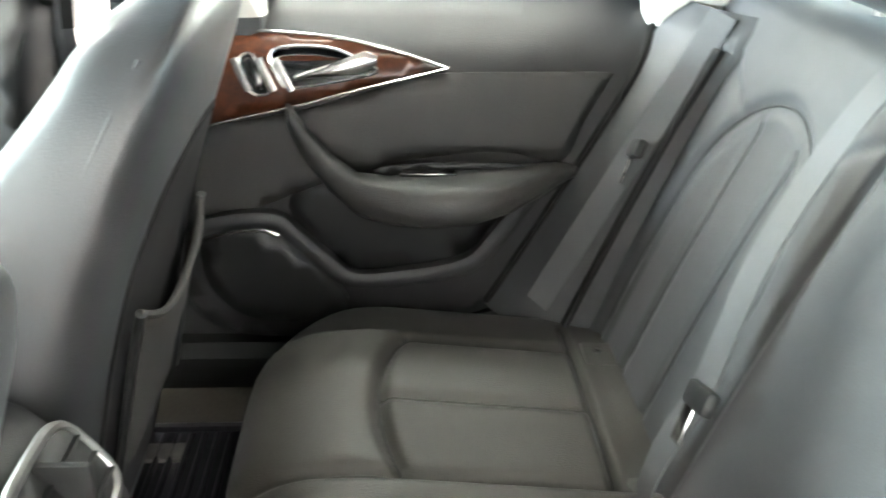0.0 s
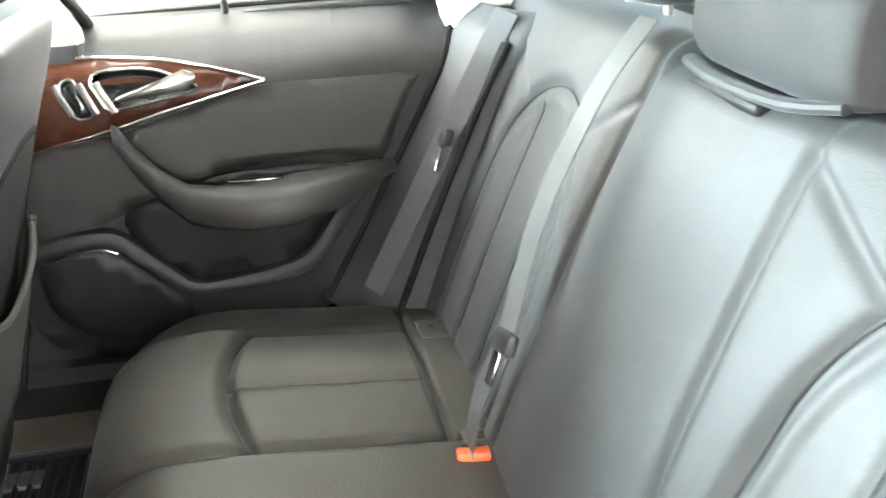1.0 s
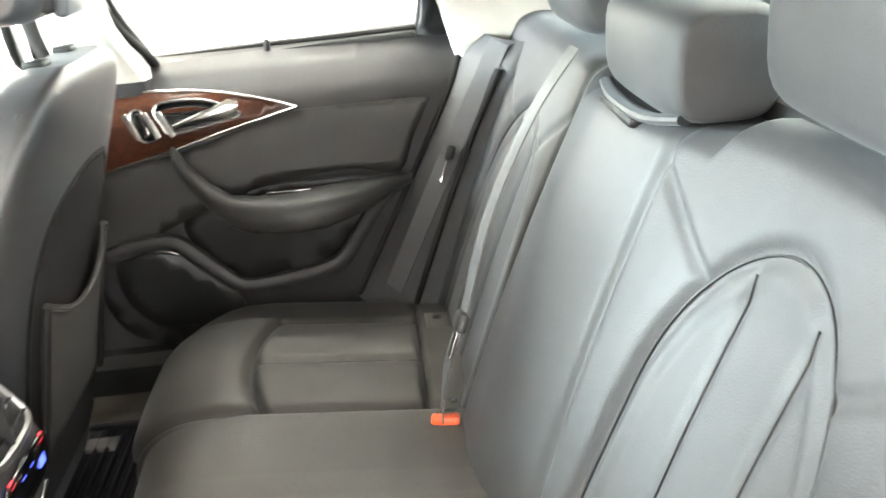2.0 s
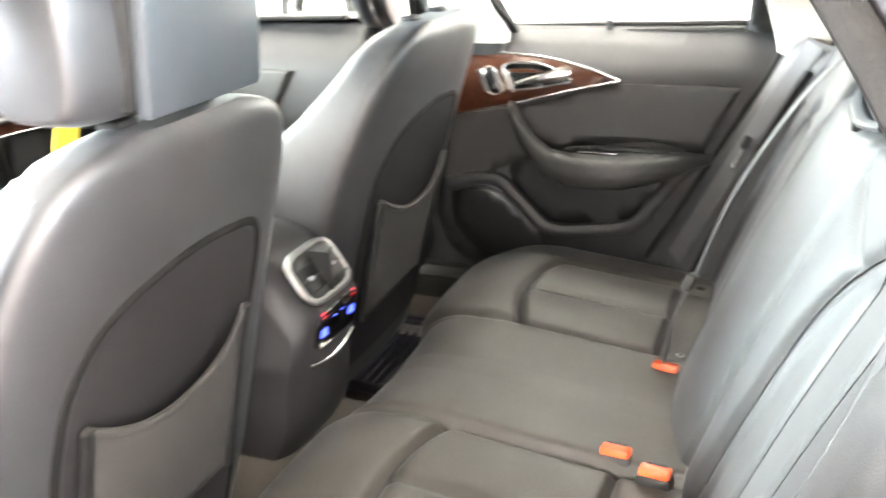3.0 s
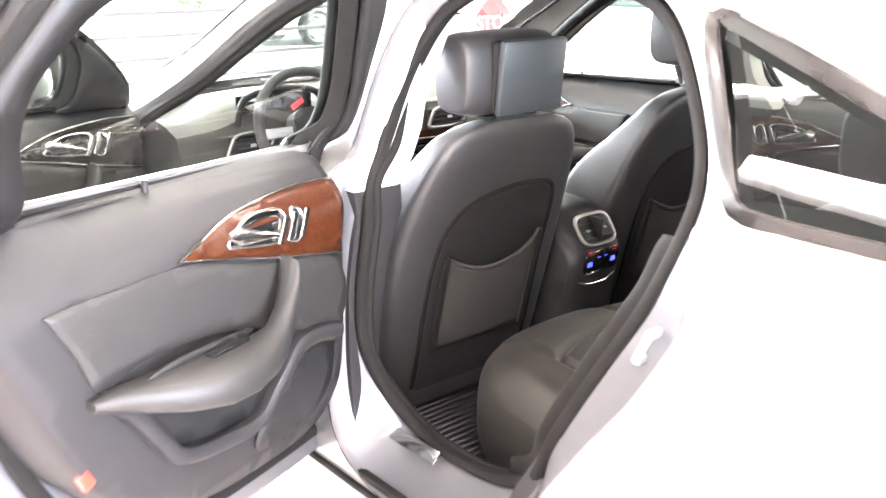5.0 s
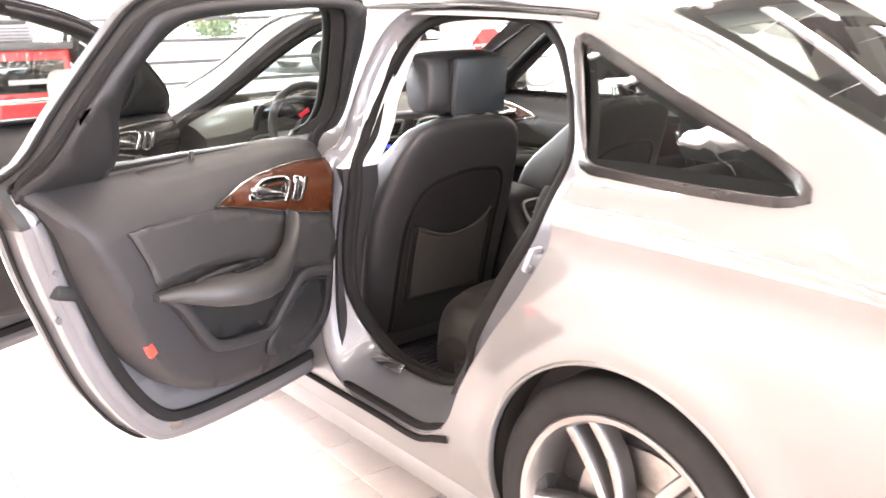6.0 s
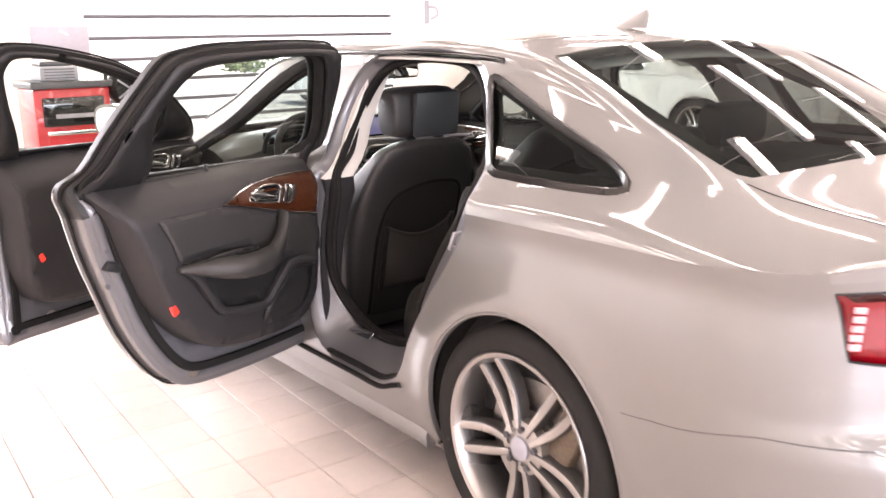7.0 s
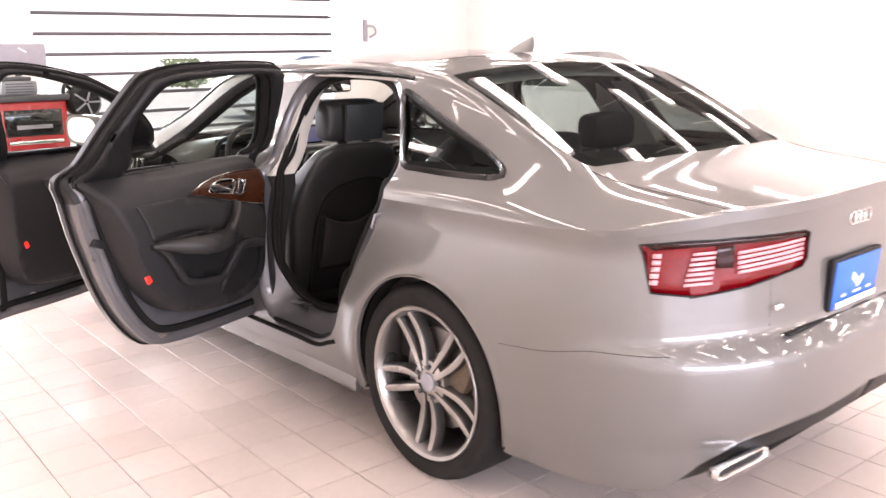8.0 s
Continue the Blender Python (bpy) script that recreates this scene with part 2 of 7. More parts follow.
def spline(pts, n, closed=False):
    """Catmull-Rom points through pts, n to a stretch."""
    p = [Vector(q) for q in pts]
    out = []
    m = len(p)
    for i in range(m if closed else m - 1):
        if closed:
            a, b, c, d = p[i - 1], p[i], p[(i + 1) % m], p[(i + 2) % m]
        else:
            a, b, c, d = p[max(i - 1, 0)], p[i], p[i + 1], p[min(i + 2, m - 1)]
        for k in range(n):
            t = k / n
            out.append(0.5 * (2 * b + (c - a) * t + (2 * a - 5 * b + 4 * c - d) * t * t + (3 * b - 3 * c + d - a) * t**3))
    if not closed:
        out.append(p[-1])
    return out


def sweep(bm, path, prof, closed=False, up=Vector((0, 0, 1))):
    """A profile (a closed list of 2D points: sideways, upwards) drawn along a path."""
    path = [Vector(p) for p in path]
    rings = []
    n = len(path)
    for i, p in enumerate(path):
        a = path[i - 1] if (i or closed) else path[0]
        b = path[(i + 1) % n] if (i < n - 1 or closed) else path[-1]
        t = (b - a).normalized()
        s = t.cross(up)
        s = s.normalized() if s.length > 1e-4 else Vector((1, 0, 0))
        u = s.cross(t).normalized()
        rings.append([p + s * q[0] + u * q[1] for q in prof])
    return loft(bm, rings, True, not closed, closed)


def ring2(rx, ry=None, n=12, power=2.0):
    ry = ry or rx
    out = []
    for i in range(n):
        a = 2 * math.pi * i / n
        c, s = math.cos(a), math.sin(a)
        out.append((rx * math.copysign(abs(c) ** (2 / power), c), ry * math.copysign(abs(s) ** (2 / power), s)))
    return out


def inside(loops, pts):
    """Even-odd test of many points against closed 2D loops."""
    res = np.zeros(len(pts), bool)
    x, y = pts[:, 0], pts[:, 1]
    for lp in loops:
        a = np.array(lp)
        b = np.roll(a, -1, 0)
        for (x0, y0), (x1, y1) in zip(a, b):
            if y0 == y1:
                continue
            c = ((y0 > y) != (y1 > y)) & (x < (x1 - x0) * (y - y0) / (y1 - y0) + x0)
            res ^= c
    return res


def region(loops, pts):
    """Inside the first loop and outside all others."""
    ok = inside(loops[:1], pts)
    for lp in loops[1:]:
        ok &= ~inside([lp], pts)
    return ok


def dense(lp, step):
    """A closed loop with its long sides cut into steps."""
    out = []
    for i, p in enumerate(lp):
        q = lp[(i + 1) % len(lp)]
        d = math.hypot(q[0] - p[0], q[1] - p[1])
        k = max(1, int(math.ceil(d / step)))
        out += [(p[0] + (q[0] - p[0]) * j / k, p[1] + (q[1] - p[1]) * j / k) for j in range(k)]
    return out


def sheet(loops, step, fn, flip=False, bm=None, even=0.0):
    """A flat region with holes, cut into small triangles and laid on the surface fn(a, b); even: shade it by the surface itself, sampled that far apart."""
    from mathutils.geometry import delaunay_2d_cdt
    loops = [dense(lp, step) for lp in loops]
    vs, es = [], []
    for lp in loops:
        o = len(vs)
        vs += lp
        es += [(o + i, o + (i + 1) % len(lp)) for i in range(len(lp))]
    bd = np.array(vs)
    lo, hi = bd.min(0), bd.max(0)
    gx, gy = np.meshgrid(np.arange(lo[0] + step / 2, hi[0], step), np.arange(lo[1] + step / 2, hi[1], step))
    gx = gx + (np.arange(gx.shape[0]) % 2)[:, None] * step * 0.5
    g = np.c_[gx.ravel(), gy.ravel()]
    g = g[region(loops, g)]
    keep = np.ones(len(g), bool)
    for i in range(0, len(g), 2000):
        d = ((g[i:i + 2000, None] - bd[None]) ** 2).sum(2).min(1)
        keep[i:i + 2000] = d > (0.45 * step) ** 2
    allv = [Vector(v) for v in vs] + [Vector((float(a), float(b))) for a, b in g[keep]]
    v, e, f, *_ = delaunay_2d_cdt(allv, es, [], 0, 1e-6)
    cen = np.array([[sum(v[i].x for i in t) / 3, sum(v[i].y for i in t) / 3] for t in f])
    ok = region(loops, cen)
    bm = bm or bmesh.new()
    lay = bm.verts.layers.float_vector.new("even") if even else None
    vv = [bm.verts.new(fn(p.x, p.y)) for p in v]
    if even:
        sign = -1.0 if flip else 1.0
        for w, p in zip(vv, v):
            n = (fn(p.x + even, p.y) - fn(p.x - even, p.y)).cross(fn(p.x, p.y + even) - fn(p.x, p.y - even)) * sign
            w[lay] = n.normalized() if n.length > 1e-9 else Vector((0, 0, 1))
    for t, k in zip(f, ok):
        if k:
            try:
                bm.faces.new([vv[i] for i in (t[::-1] if flip else t)])
            except ValueError:
                pass
    bmesh.ops.delete(bm, geom=[w for w in vv if not w.link_faces], context="VERTS")
    return bm


def round2(lp, n=5):
    """A closed 2D loop made smooth."""
    return [(p.x, p.y) for p in spline([(a, b, 0) for a, b in lp], n, True)]


def step01(v):
    v = min(1.0, max(0.0, v))
    return v * v * (3 - 2 * v)


def eased(path, n=6):
    """A closed path in space, made smoother."""
    a = np.array([tuple(p) for p in path])
    for _ in range(n):
        a = 0.25 * np.roll(a, 1, 0) + 0.5 * a + 0.25 * np.roll(a, -1, 0)
    return [Vector(p) for p in a]


def text(body, size, mat, m, parent=None, name="lettering", thick=0.001):
    cu = bpy.data.curves.new(name, "FONT")
    cu.body, cu.size, cu.extrude, cu.align_x, cu.align_y = body, size, thick, "CENTER", "CENTER"
    cu.materials.append(mat)
    ob = new(name, cu)
    ob.parent = parent
    ob.matrix_basis = m
    return ob

# ------------------------------------------------------------------ body surfaces
# forward is +y, the rear axle at y = 0; sections of the upper body from the shoulder crease (0) to the middle of the roof (7)
SY = [-1.12, -0.95, -0.75, -0.56, -0.44, -0.25, 0.0, 0.17, 0.40, 0.8, 1.3, 1.75, 2.1, 2.6, 2.75, 3.3, 3.83]
SX = [
    [0.905] * 13 + [0.90, 0.895, 0.875, 0.80],
    [0.890] * 13 + [0.885, 0.88, 0.86, 0.79],
    [0.855, 0.855, 0.855, 0.85, 0.84, 0.828, 0.822, 0.82, 0.82, 0.82, 0.82, 0.82, 0.82, 0.85, 0.86, 0.84, 0.78],
    [0.79, 0.79, 0.79, 0.775, 0.755, 0.745, 0.74, 0.74, 0.735, 0.73, 0.73, 0.73, 0.75, 0.81, 0.83, 0.80, 0.74],
    [0.70, 0.70, 0.70, 0.69, 0.66, 0.65, 0.655, 0.665, 0.66, 0.655, 0.65, 0.645, 0.68, 0.76, 0.78, 0.76, 0.70],
    [0.60, 0.60, 0.60, 0.59, 0.58, 0.60, 0.62, 0.63, 0.62, 0.61, 0.60, 0.59, 0.62, 0.68, 0.68, 0.66, 0.60],
    [0.30] * 17,
    [0.0] * 17,
]
ZC = [0.93, 0.935, 0.95, 0.958, 0.96, 0.96, 0.957, 0.955, 0.95, 0.945, 0.94, 0.935, 0.93, 0.915, 0.91, 0.85, 0.66]
Z2 = [0.948, 0.955, 0.972, 0.993, 1.005, 1.035, 1.045, 1.045, 1.04, 1.03, 1.02, 1.01, 0.995, 0.93, 0.918, 0.852, 0.665]
Z3 = [0.962, 0.975, 0.993, 1.018, 1.035, 1.09, 1.15, 1.19, 1.20, 1.21, 1.20, 1.18, 1.06, 0.945, 0.925, 0.855, 0.668]
Z4 = [0.985, 1.0, 1.02, 1.042, 1.06, 1.148, 1.262, 1.325, 1.355, 1.365, 1.36, 1.33, 1.15, 0.955, 0.935, 0.86, 0.67]
Z5 = [1.005, 1.02, 1.04, 1.06, 1.075, 1.17, 1.29, 1.362, 1.395, 1.405, 1.40, 1.365, 1.19, 0.965, 0.945, 0.865, 0.672]
Z7 = [1.035, 1.042, 1.06, 1.078, 1.10, 1.20, 1.325, 1.395, 1.437, 1.455, 1.448, 1.405, 1.22, 0.99, 0.965, 0.88, 0.68]
SZ = [ZC, [c + (b - c) * 0.45 for c, b in zip(ZC, Z2)], Z2, Z3, Z4, Z5, [a + (b - a) * 0.72 for a, b in zip(Z5, Z7)], Z7]
FINE = np.linspace(-1.12, 3.83, 199)


def smooth_rows(rows):
    """Each row of station values, drawn smoothly over FINE."""
    out = []
    for r in rows:
        p = np.interp(FINE, SY, r)
        for _ in range(22):
            p[1:-1] = 0.25 * p[:-2] + 0.5 * p[1:-1] + 0.25 * p[2:]
        out.append(p)
    return np.array(out)


GX, GZ = smooth_rows(SX), smooth_rows(SZ)
BB = [0.0, 0.03, 0.10, 0.27, 0.44, 0.49, 0.79, 1.09]


def section(y):
    """Half a section of the upper body at y: x and z by the way round it."""
    kx = [np.interp(y, FINE, r) for r in GX]
    kz = [np.interp(y, FINE, r) for r in GZ]
    pts = [(a, 0, b) for a, b in zip(kx, kz)] + [(-kx[6], 0, kz[6])]
    s = spline(pts, 8)[:57]
    bb = [BB[i] + (BB[i + 1] - BB[i]) * k / 8 for i in range(7) for k in range(8)] + [BB[7]]
    return np.array([p.x for p in s]), np.array([p.z for p in s]), np.array(bb)


SECT = [section(y) for y in FINE]


def upper(y, b):
    """The upper body: b from the left crease (0) over the roof's middle (1.09) to the right crease (2.18)."""
    side = -1 if b <= BB[7] else 1
    b = min(b, 2 * BB[7] - b)
    f = min(max((y + 1.12) / (4.95) * 198, 0), 197.999)
    i = int(f)
    t = f - i
    b = max(b, 0.0)
    (x0, z0, bb), (x1, z1, _) = SECT[i], SECT[i + 1]
    x = np.interp(b, bb, x0) * (1 - t) + np.interp(b, bb, x1) * t
    z = np.interp(b, bb, z0) * (1 - t) + np.interp(b, bb, z1) * t
    return Vector((side * x, y, z))


def near(y):
    """The half section at y, between its two neighbours."""
    f = min(max((y + 1.12) / 4.95 * 198, 0), 197.999)
    i = int(f)
    t = f - i
    (x0, z0, bb), (x1, z1, _) = SECT[i], SECT[i + 1]
    return x0 * (1 - t) + x1 * t, z0 * (1 - t) + z1 * t, bb


def b_at_z(y, z):
    """How far round the left side stands at height z."""
    x, zz, bb = near(y)
    return float(np.interp(z, zz[:41], bb[:41]))


def b_at_x(y, x):
    xx, zz, bb = near(y)
    return float(np.interp(-abs(x), -xx, bb))


def top_z(x, y):
    xx, zz, bb = near(y)
    return float(np.interp(-abs(x), -xx, zz))


def crease(y):
    return float(np.interp(y, FINE, GZ[0]))


# lower body: half-width and rear reach by height
LZ = [0.15, 0.20, 0.25, 0.33, 0.45, 0.60, 0.72, 0.82, 0.915, 0.945, 1.05]
LW = [0.85, 0.878, 0.898, 0.915, 0.927, 0.932, 0.929, 0.916, 0.893, 0.906, 0.905]
RZ = [0.15, 0.22, 0.28, 0.36, 0.385, 0.43, 0.52, 0.60, 0.625, 0.662, 0.68, 0.80, 0.90, 0.97, 1.00, 1.03, 1.06]
RR = [0.98, 1.03, 1.05, 1.060, 1.088, 1.098, 1.108, 1.110, 1.100, 1.035, 1.028, 1.025, 1.028, 1.04, 1.052, 1.06, 1.06]
HZ = np.linspace(0.15, 1.06, 92)


def smoothed(z, v, n=10):
    """A height profile with its corners rounded."""
    p = np.interp(HZ, z, v)
    for _ in range(n):
        p[1:-1] = 0.25 * p[:-2] + 0.5 * p[1:-1] + 0.25 * p[2:]
    return p


HW, HR = smoothed(LZ, LW, 5), smoothed(RZ, RR, 2)
YS, YF, ARC, NN = -0.45, 3.05, 1.25, 2.7


def lower(s, z):
    """The lower body on the left: s is y along the side; past YS it turns round the tail to its middle, past YF round the nose."""
    zc = crease(min(max(s, -1.0), 3.8))
    w = float(np.interp(z, HZ, HW)) - max(0.0, 0.03 * (s - 2.6))
    if s >= YS and s <= YF:
        flare = 0.010 * math.exp(-((math.hypot(s, z - 0.343) - 0.40) / 0.05) ** 2) + 0.010 * math.exp(-((math.hypot(s - 2.912, z - 0.343) - 0.40) / 0.05) ** 2)
        return Vector((-w - flare * (z < 0.8), s, z))
    q = min(1.0, (YS - s) / ARC if s < YS else (s - YF) / ARC) * math.pi / 2
    x = -w * max(math.cos(q), 0.0) ** (2 / NN)
    if s < YS:
        r = float(np.interp(z, HZ, HR))
        return Vector((x, YS - (r + YS) * math.sin(q) ** (2 / NN), z))
    r = 3.83 - 0.02 * abs(z - 0.5) * 8
    return Vector((x, YF + (r - YF) * math.sin(q) ** (2 / NN), z))


def lower_top(s):
    """Height of the upper edge of the lower body."""
    if YS <= s <= YF:
        return crease(s)
    p = lower(s, crease(min(max(s, -1.0), 3.8)))
    return top_z(p.x, p.y) if s < YS else min(top_z(p.x, min(p.y, 3.8)), 0.92)


# openings and windows of the left side, as (y, z)
REAR_OPEN = round2([(0.41, 1.338), (0.335, 1.22), (0.258, 1.08), (0.224, 1.0), (0.226, 0.93), (0.285, 0.80), (0.375, 0.67), (0.465, 0.53), (0.525, 0.41), (0.62, 0.345), (0.80, 0.325), (0.95, 0.335), (1.05, 0.40), (1.075, 0.55), (1.075, 0.75), (1.085, 0.94), (1.11, 1.08), (1.112, 1.18), (1.09, 1.28), (1.02, 1.352), (0.85, 1.382), (0.60, 1.382)])
# the line of the rubber seal inside that opening
REAR_SEAL = round2([(0.50, 1.315), (0.442, 1.263), (0.394, 1.198), (0.351, 1.137), (0.322, 1.078), (0.303, 1.02), (0.306, 0.96), (0.340, 0.889), (0.384, 0.807), (0.428, 0.726), (0.477, 0.637), (0.53, 0.54), (0.59, 0.47), (0.67, 0.43), (0.80, 0.415), (0.92, 0.425), (1.0, 0.47), (1.026, 0.57), (1.031, 0.70), (1.029, 0.84), (1.032, 0.93), (1.046, 0.99), (1.074, 1.045), (1.090, 1.10), (1.090, 1.16), (1.074, 1.23), (1.045, 1.285), (1.0, 1.320), (0.92, 1.340), (0.75, 1.350), (0.58, 1.340)])
DOOR_R = round2([(0.425, 1.345), (0.335, 1.19), (0.245, 1.03), (0.24, 0.95), (0.30, 0.80), (0.39, 0.64), (0.49, 0.48), (0.60, 0.345), (0.70, 0.292), (0.95, 0.272), (1.24, 0.270), (1.30, 0.285), (1.318, 0.45), (1.318, 0.75), (1.305, 0.97), (1.28, 1.16), (1.25, 1.31), (1.21, 1.375), (1.10, 1.395), (0.80, 1.395), (0.56, 1.385)])
DOOR_F = round2([(1.30, 1.33), (1.325, 1.15), (1.345, 0.95), (1.355, 0.70), (1.345, 0.45), (1.335, 0.285), (1.45, 0.27), (1.90, 0.27), (2.28, 0.30), (2.36, 0.45), (2.39, 0.65), (2.38, 0.85), (2.25, 0.98), (2.0, 1.12), (1.72, 1.285), (1.52, 1.365), (1.36, 1.385)])
FRONT_OPEN = round2([(1.215, 1.33), (1.22, 1.15), (1.222, 0.95), (1.225, 0.75), (1.235, 0.55), (1.24, 0.42), (1.32, 0.34), (1.60, 0.325), (2.05, 0.335), (2.20, 0.45), (2.27, 0.65), (2.28, 0.85), (2.20, 0.98), (1.95, 1.13), (1.70, 1.27), (1.50, 1.345), (1.28, 1.365)])
REAR_WIN = round2([(0.475, 0.986), (0.468, 1.05), (0.470, 1.14), (0.508, 1.23), (0.572, 1.290), (0.65, 1.314), (0.85, 1.322), (1.03, 1.322), (1.10, 1.312), (1.14, 1.280), (1.195, 1.19), (1.240, 1.08), (1.270, 0.985), (1.274, 0.966), (1.255, 0.960), (1.0, 0.967), (0.8, 0.974), (0.53, 0.982), (0.485, 0.983)], 4)
REAR_WIN_OPEN = round2([(0.572, 0.984), (0.542, 1.05), (0.520, 1.11), (0.518, 1.15), (0.526, 1.19), (0.552, 1.228), (0.584, 1.265), (0.626, 1.292), (0.69, 1.304), (0.80, 1.311), (0.95, 1.317), (1.09, 1.319), (1.158, 1.306), (1.194, 1.270), (1.232, 1.190), (1.274, 1.08), (1.288, 1.0), (1.284, 0.962), (1.255, 0.960), (1.0, 0.967), (0.8, 0.974), (0.62, 0.980)], 4)
REAR_WIN_SHUT = [(y + 0.052 * step01((0.75 - y) / 0.25), z) for y, z in REAR_WIN]
FRONT_WIN_OPEN = round2([(1.49, 0.975), (1.40, 1.11), (1.335, 1.25), (1.330, 1.30), (1.36, 1.332), (1.46, 1.330), (1.60, 1.310), (1.79, 1.262), (1.95, 1.205), (2.05, 1.145), (2.10, 1.05), (2.10, 0.966), (1.9, 0.962), (1.7, 0.964)], 4)
FRONT_WIN = round2([(1.405, 0.985), (1.40, 1.10), (1.38, 1.28), (1.42, 1.325), (1.52, 1.315), (1.70, 1.235), (1.94, 1.09), (2.12, 0.972), (1.9, 0.962), (1.6, 0.966), (1.43, 0.970)], 4)
QUARTER = [(0.372, 1.312), (0.230, 1.056), (0.10, 1.052), (-0.10, 1.052), (-0.225, 1.054), (-0.248, 1.062), (-0.235, 1.078), (-0.13, 1.124), (0.04, 1.188), (0.20, 1.252), (0.33, 1.302)]
ARCH_R = [(0.378 * math.cos(radians(a)), 0.343 + 0.378 * math.sin(radians(a))) for a in range(-32, 213, 5)]
ARCH_F = [(2.912 + y, z) for y, z in ARCH_R]
ZB = 0.205


def on_upper(lp, right=False):
    """A loop of (y, z) on the side, in the way-round measure of upper()."""
    out = []
    for y, z in lp:
        b = b_at_z(y, z) if z > crease(y) else -0.03
        out.append((y, 2 * BB[7] - b if right else b))
    return out


def clip_low(lp):
    return [(y, min(max(z, ZB - 0.05), crease(y) + 0.03)) for y, z in lp]


def shrink(lp, d):
    """A loop drawn in by d metres along its own normals."""
    a = np.array(lp)
    t = np.roll(a, -1, 0) - np.roll(a, 1, 0)
    n = np.c_[-t[:, 1], t[:, 0]] / np.maximum(np.linalg.norm(t, axis=1)[:, None], 1e-6)
    area = 0.5 * np.sum(a[:, 0] * np.roll(a[:, 1], -1) - np.roll(a[:, 0], -1) * a[:, 1])
    return [tuple(p) for p in a + n * d * (1 if area > 0 else -1)]


def side_point(y, z, dx=0.0):
    """A place on the left flank at height z, dx metres inside it."""
    zc = crease(y)
    p = lower(y, z) if z <= zc else upper(y, b_at_z(y, z))
    return Vector((p.x + dx, p.y, p.z))


def mirrored(bm):
    lay = bm.verts.layers.float_vector.get("even")
    for v in bm.verts:
        v.co.x = -v.co.x
        if lay:
            v[lay] = Vector((-v[lay].x, v[lay].y, v[lay].z))
    bmesh.ops.reverse_faces(bm, faces=bm.faces[:])
    return bm


GLASS_REAR = [(0.192, -0.602), (0.0, -0.612), (-0.155, -0.610), (-0.30, -0.598), (-0.405, -0.590), (-0.432, -0.565), (-0.458, -0.34), (-0.477, 0.0), (-0.458, 0.34), (-0.432, 0.565), (-0.405, 0.590), (-0.30, 0.598), (-0.155, 0.610), (0.0, 0.612), (0.192, 0.602), (0.196, 0.3), (0.198, 0.0), (0.196, -0.3)]
GLASS_FRONT = [(1.76, -0.565), (1.95, -0.60), (2.1, -0.635), (2.50, -0.70), (2.60, -0.35), (2.62, 0.0), (2.60, 0.35), (2.50, 0.70), (2.1, 0.635), (1.95, 0.60), (1.76, 0.565), (1.79, 0.0)]


def on_top(lp):
    """A loop of (y, x) on roof or glass, in the measure of upper()."""
    out = []
    for y, x in lp:
        b = b_at_x(y, x)
        out.append((y, b if x <= 0 else 2 * BB[7] - b))
    return out


def tail_edge():
    """The upper body's rear edge, from the left crease round the tail to the right."""
    left = []
    for k in range(0, 41):
        s = YS - ARC * k / 40
        p = lower(s, lower_top(s))
        left.append((p.y, p.x))
    return left + [(y, -x) for y, x in left[-2::-1]]


def s_at(v, z, axis):
    """The way round the tail at which the flank at height z has this y (axis 1) or x (axis 0)."""
    lo, hi = YS, YS - ARC
    for _ in range(30):
        mid = (lo + hi) / 2
        past = lower(mid, z)[axis] < v if axis == 1 else lower(mid, z)[axis] > v
        lo, hi = (lo, mid) if past else (mid, hi)
    return (lo + hi) / 2


car = thing("sedan", "silver four-door sedan with both driver-side doors open on the tiled floor", "car")
tail = on_top(tail_edge())
outline = [(3.78, 0.0)] + [(y, 0.0) for y in np.linspace(3.7, YS, 60)] + tail + [(y, 2 * BB[7]) for y in np.linspace(YS, 3.78, 60)]
bm = sheet([outline, on_upper(REAR_OPEN), on_upper(FRONT_OPEN), on_upper(QUARTER), on_upper(QUARTER, True), on_upper(REAR_OPEN, True), on_upper(FRONT_OPEN, True), on_top(GLASS_REAR), on_top(GLASS_FRONT)], 0.03, upper, flip=True, even=0.02)
part("upper_body", bm, PAINT, car, "silver roof, pillars, bonnet and boot deck")

TAIL_L = [(s_at(-0.79, 0.94, 1), 0.938), (s_at(-0.82, 0.81, 1), 0.806), (s_at(-0.90, 0.80, 1), 0.792), (s_at(-0.72, 0.80, 0), 0.790), (s_at(-0.55, 0.81, 0), 0.806), (s_at(-0.34, 0.83, 0), 0.836), (s_at(-0.318, 0.86, 0), 0.858), (s_at(-0.325, 0.93, 0), 0.936), (s_at(-0.35, 0.94, 0), 0.945), (s_at(-0.6, 0.95, 0), 0.950), (s_at(-0.74, 0.95, 0), 0.948)]
def tail_low(s):
    """Height of the rear bumper's painted lower edge."""
    x = abs(lower(s, 0.36).x)
    return float(np.interp(x, [0.0, 0.14, 0.45, 0.563, 0.695, 0.775, 0.83], [0.425, 0.410, 0.390, 0.368, 0.300, 0.215, ZB]))


side_outline = [(s, ZB if YS < s < YF else (tail_low(s) if s < YS else 0.24)) for s in np.linspace(YF + ARC, YS - ARC, 150)] + [(s, lower_top(s)) for s in np.linspace(YS - ARC, YF + ARC, 200)]
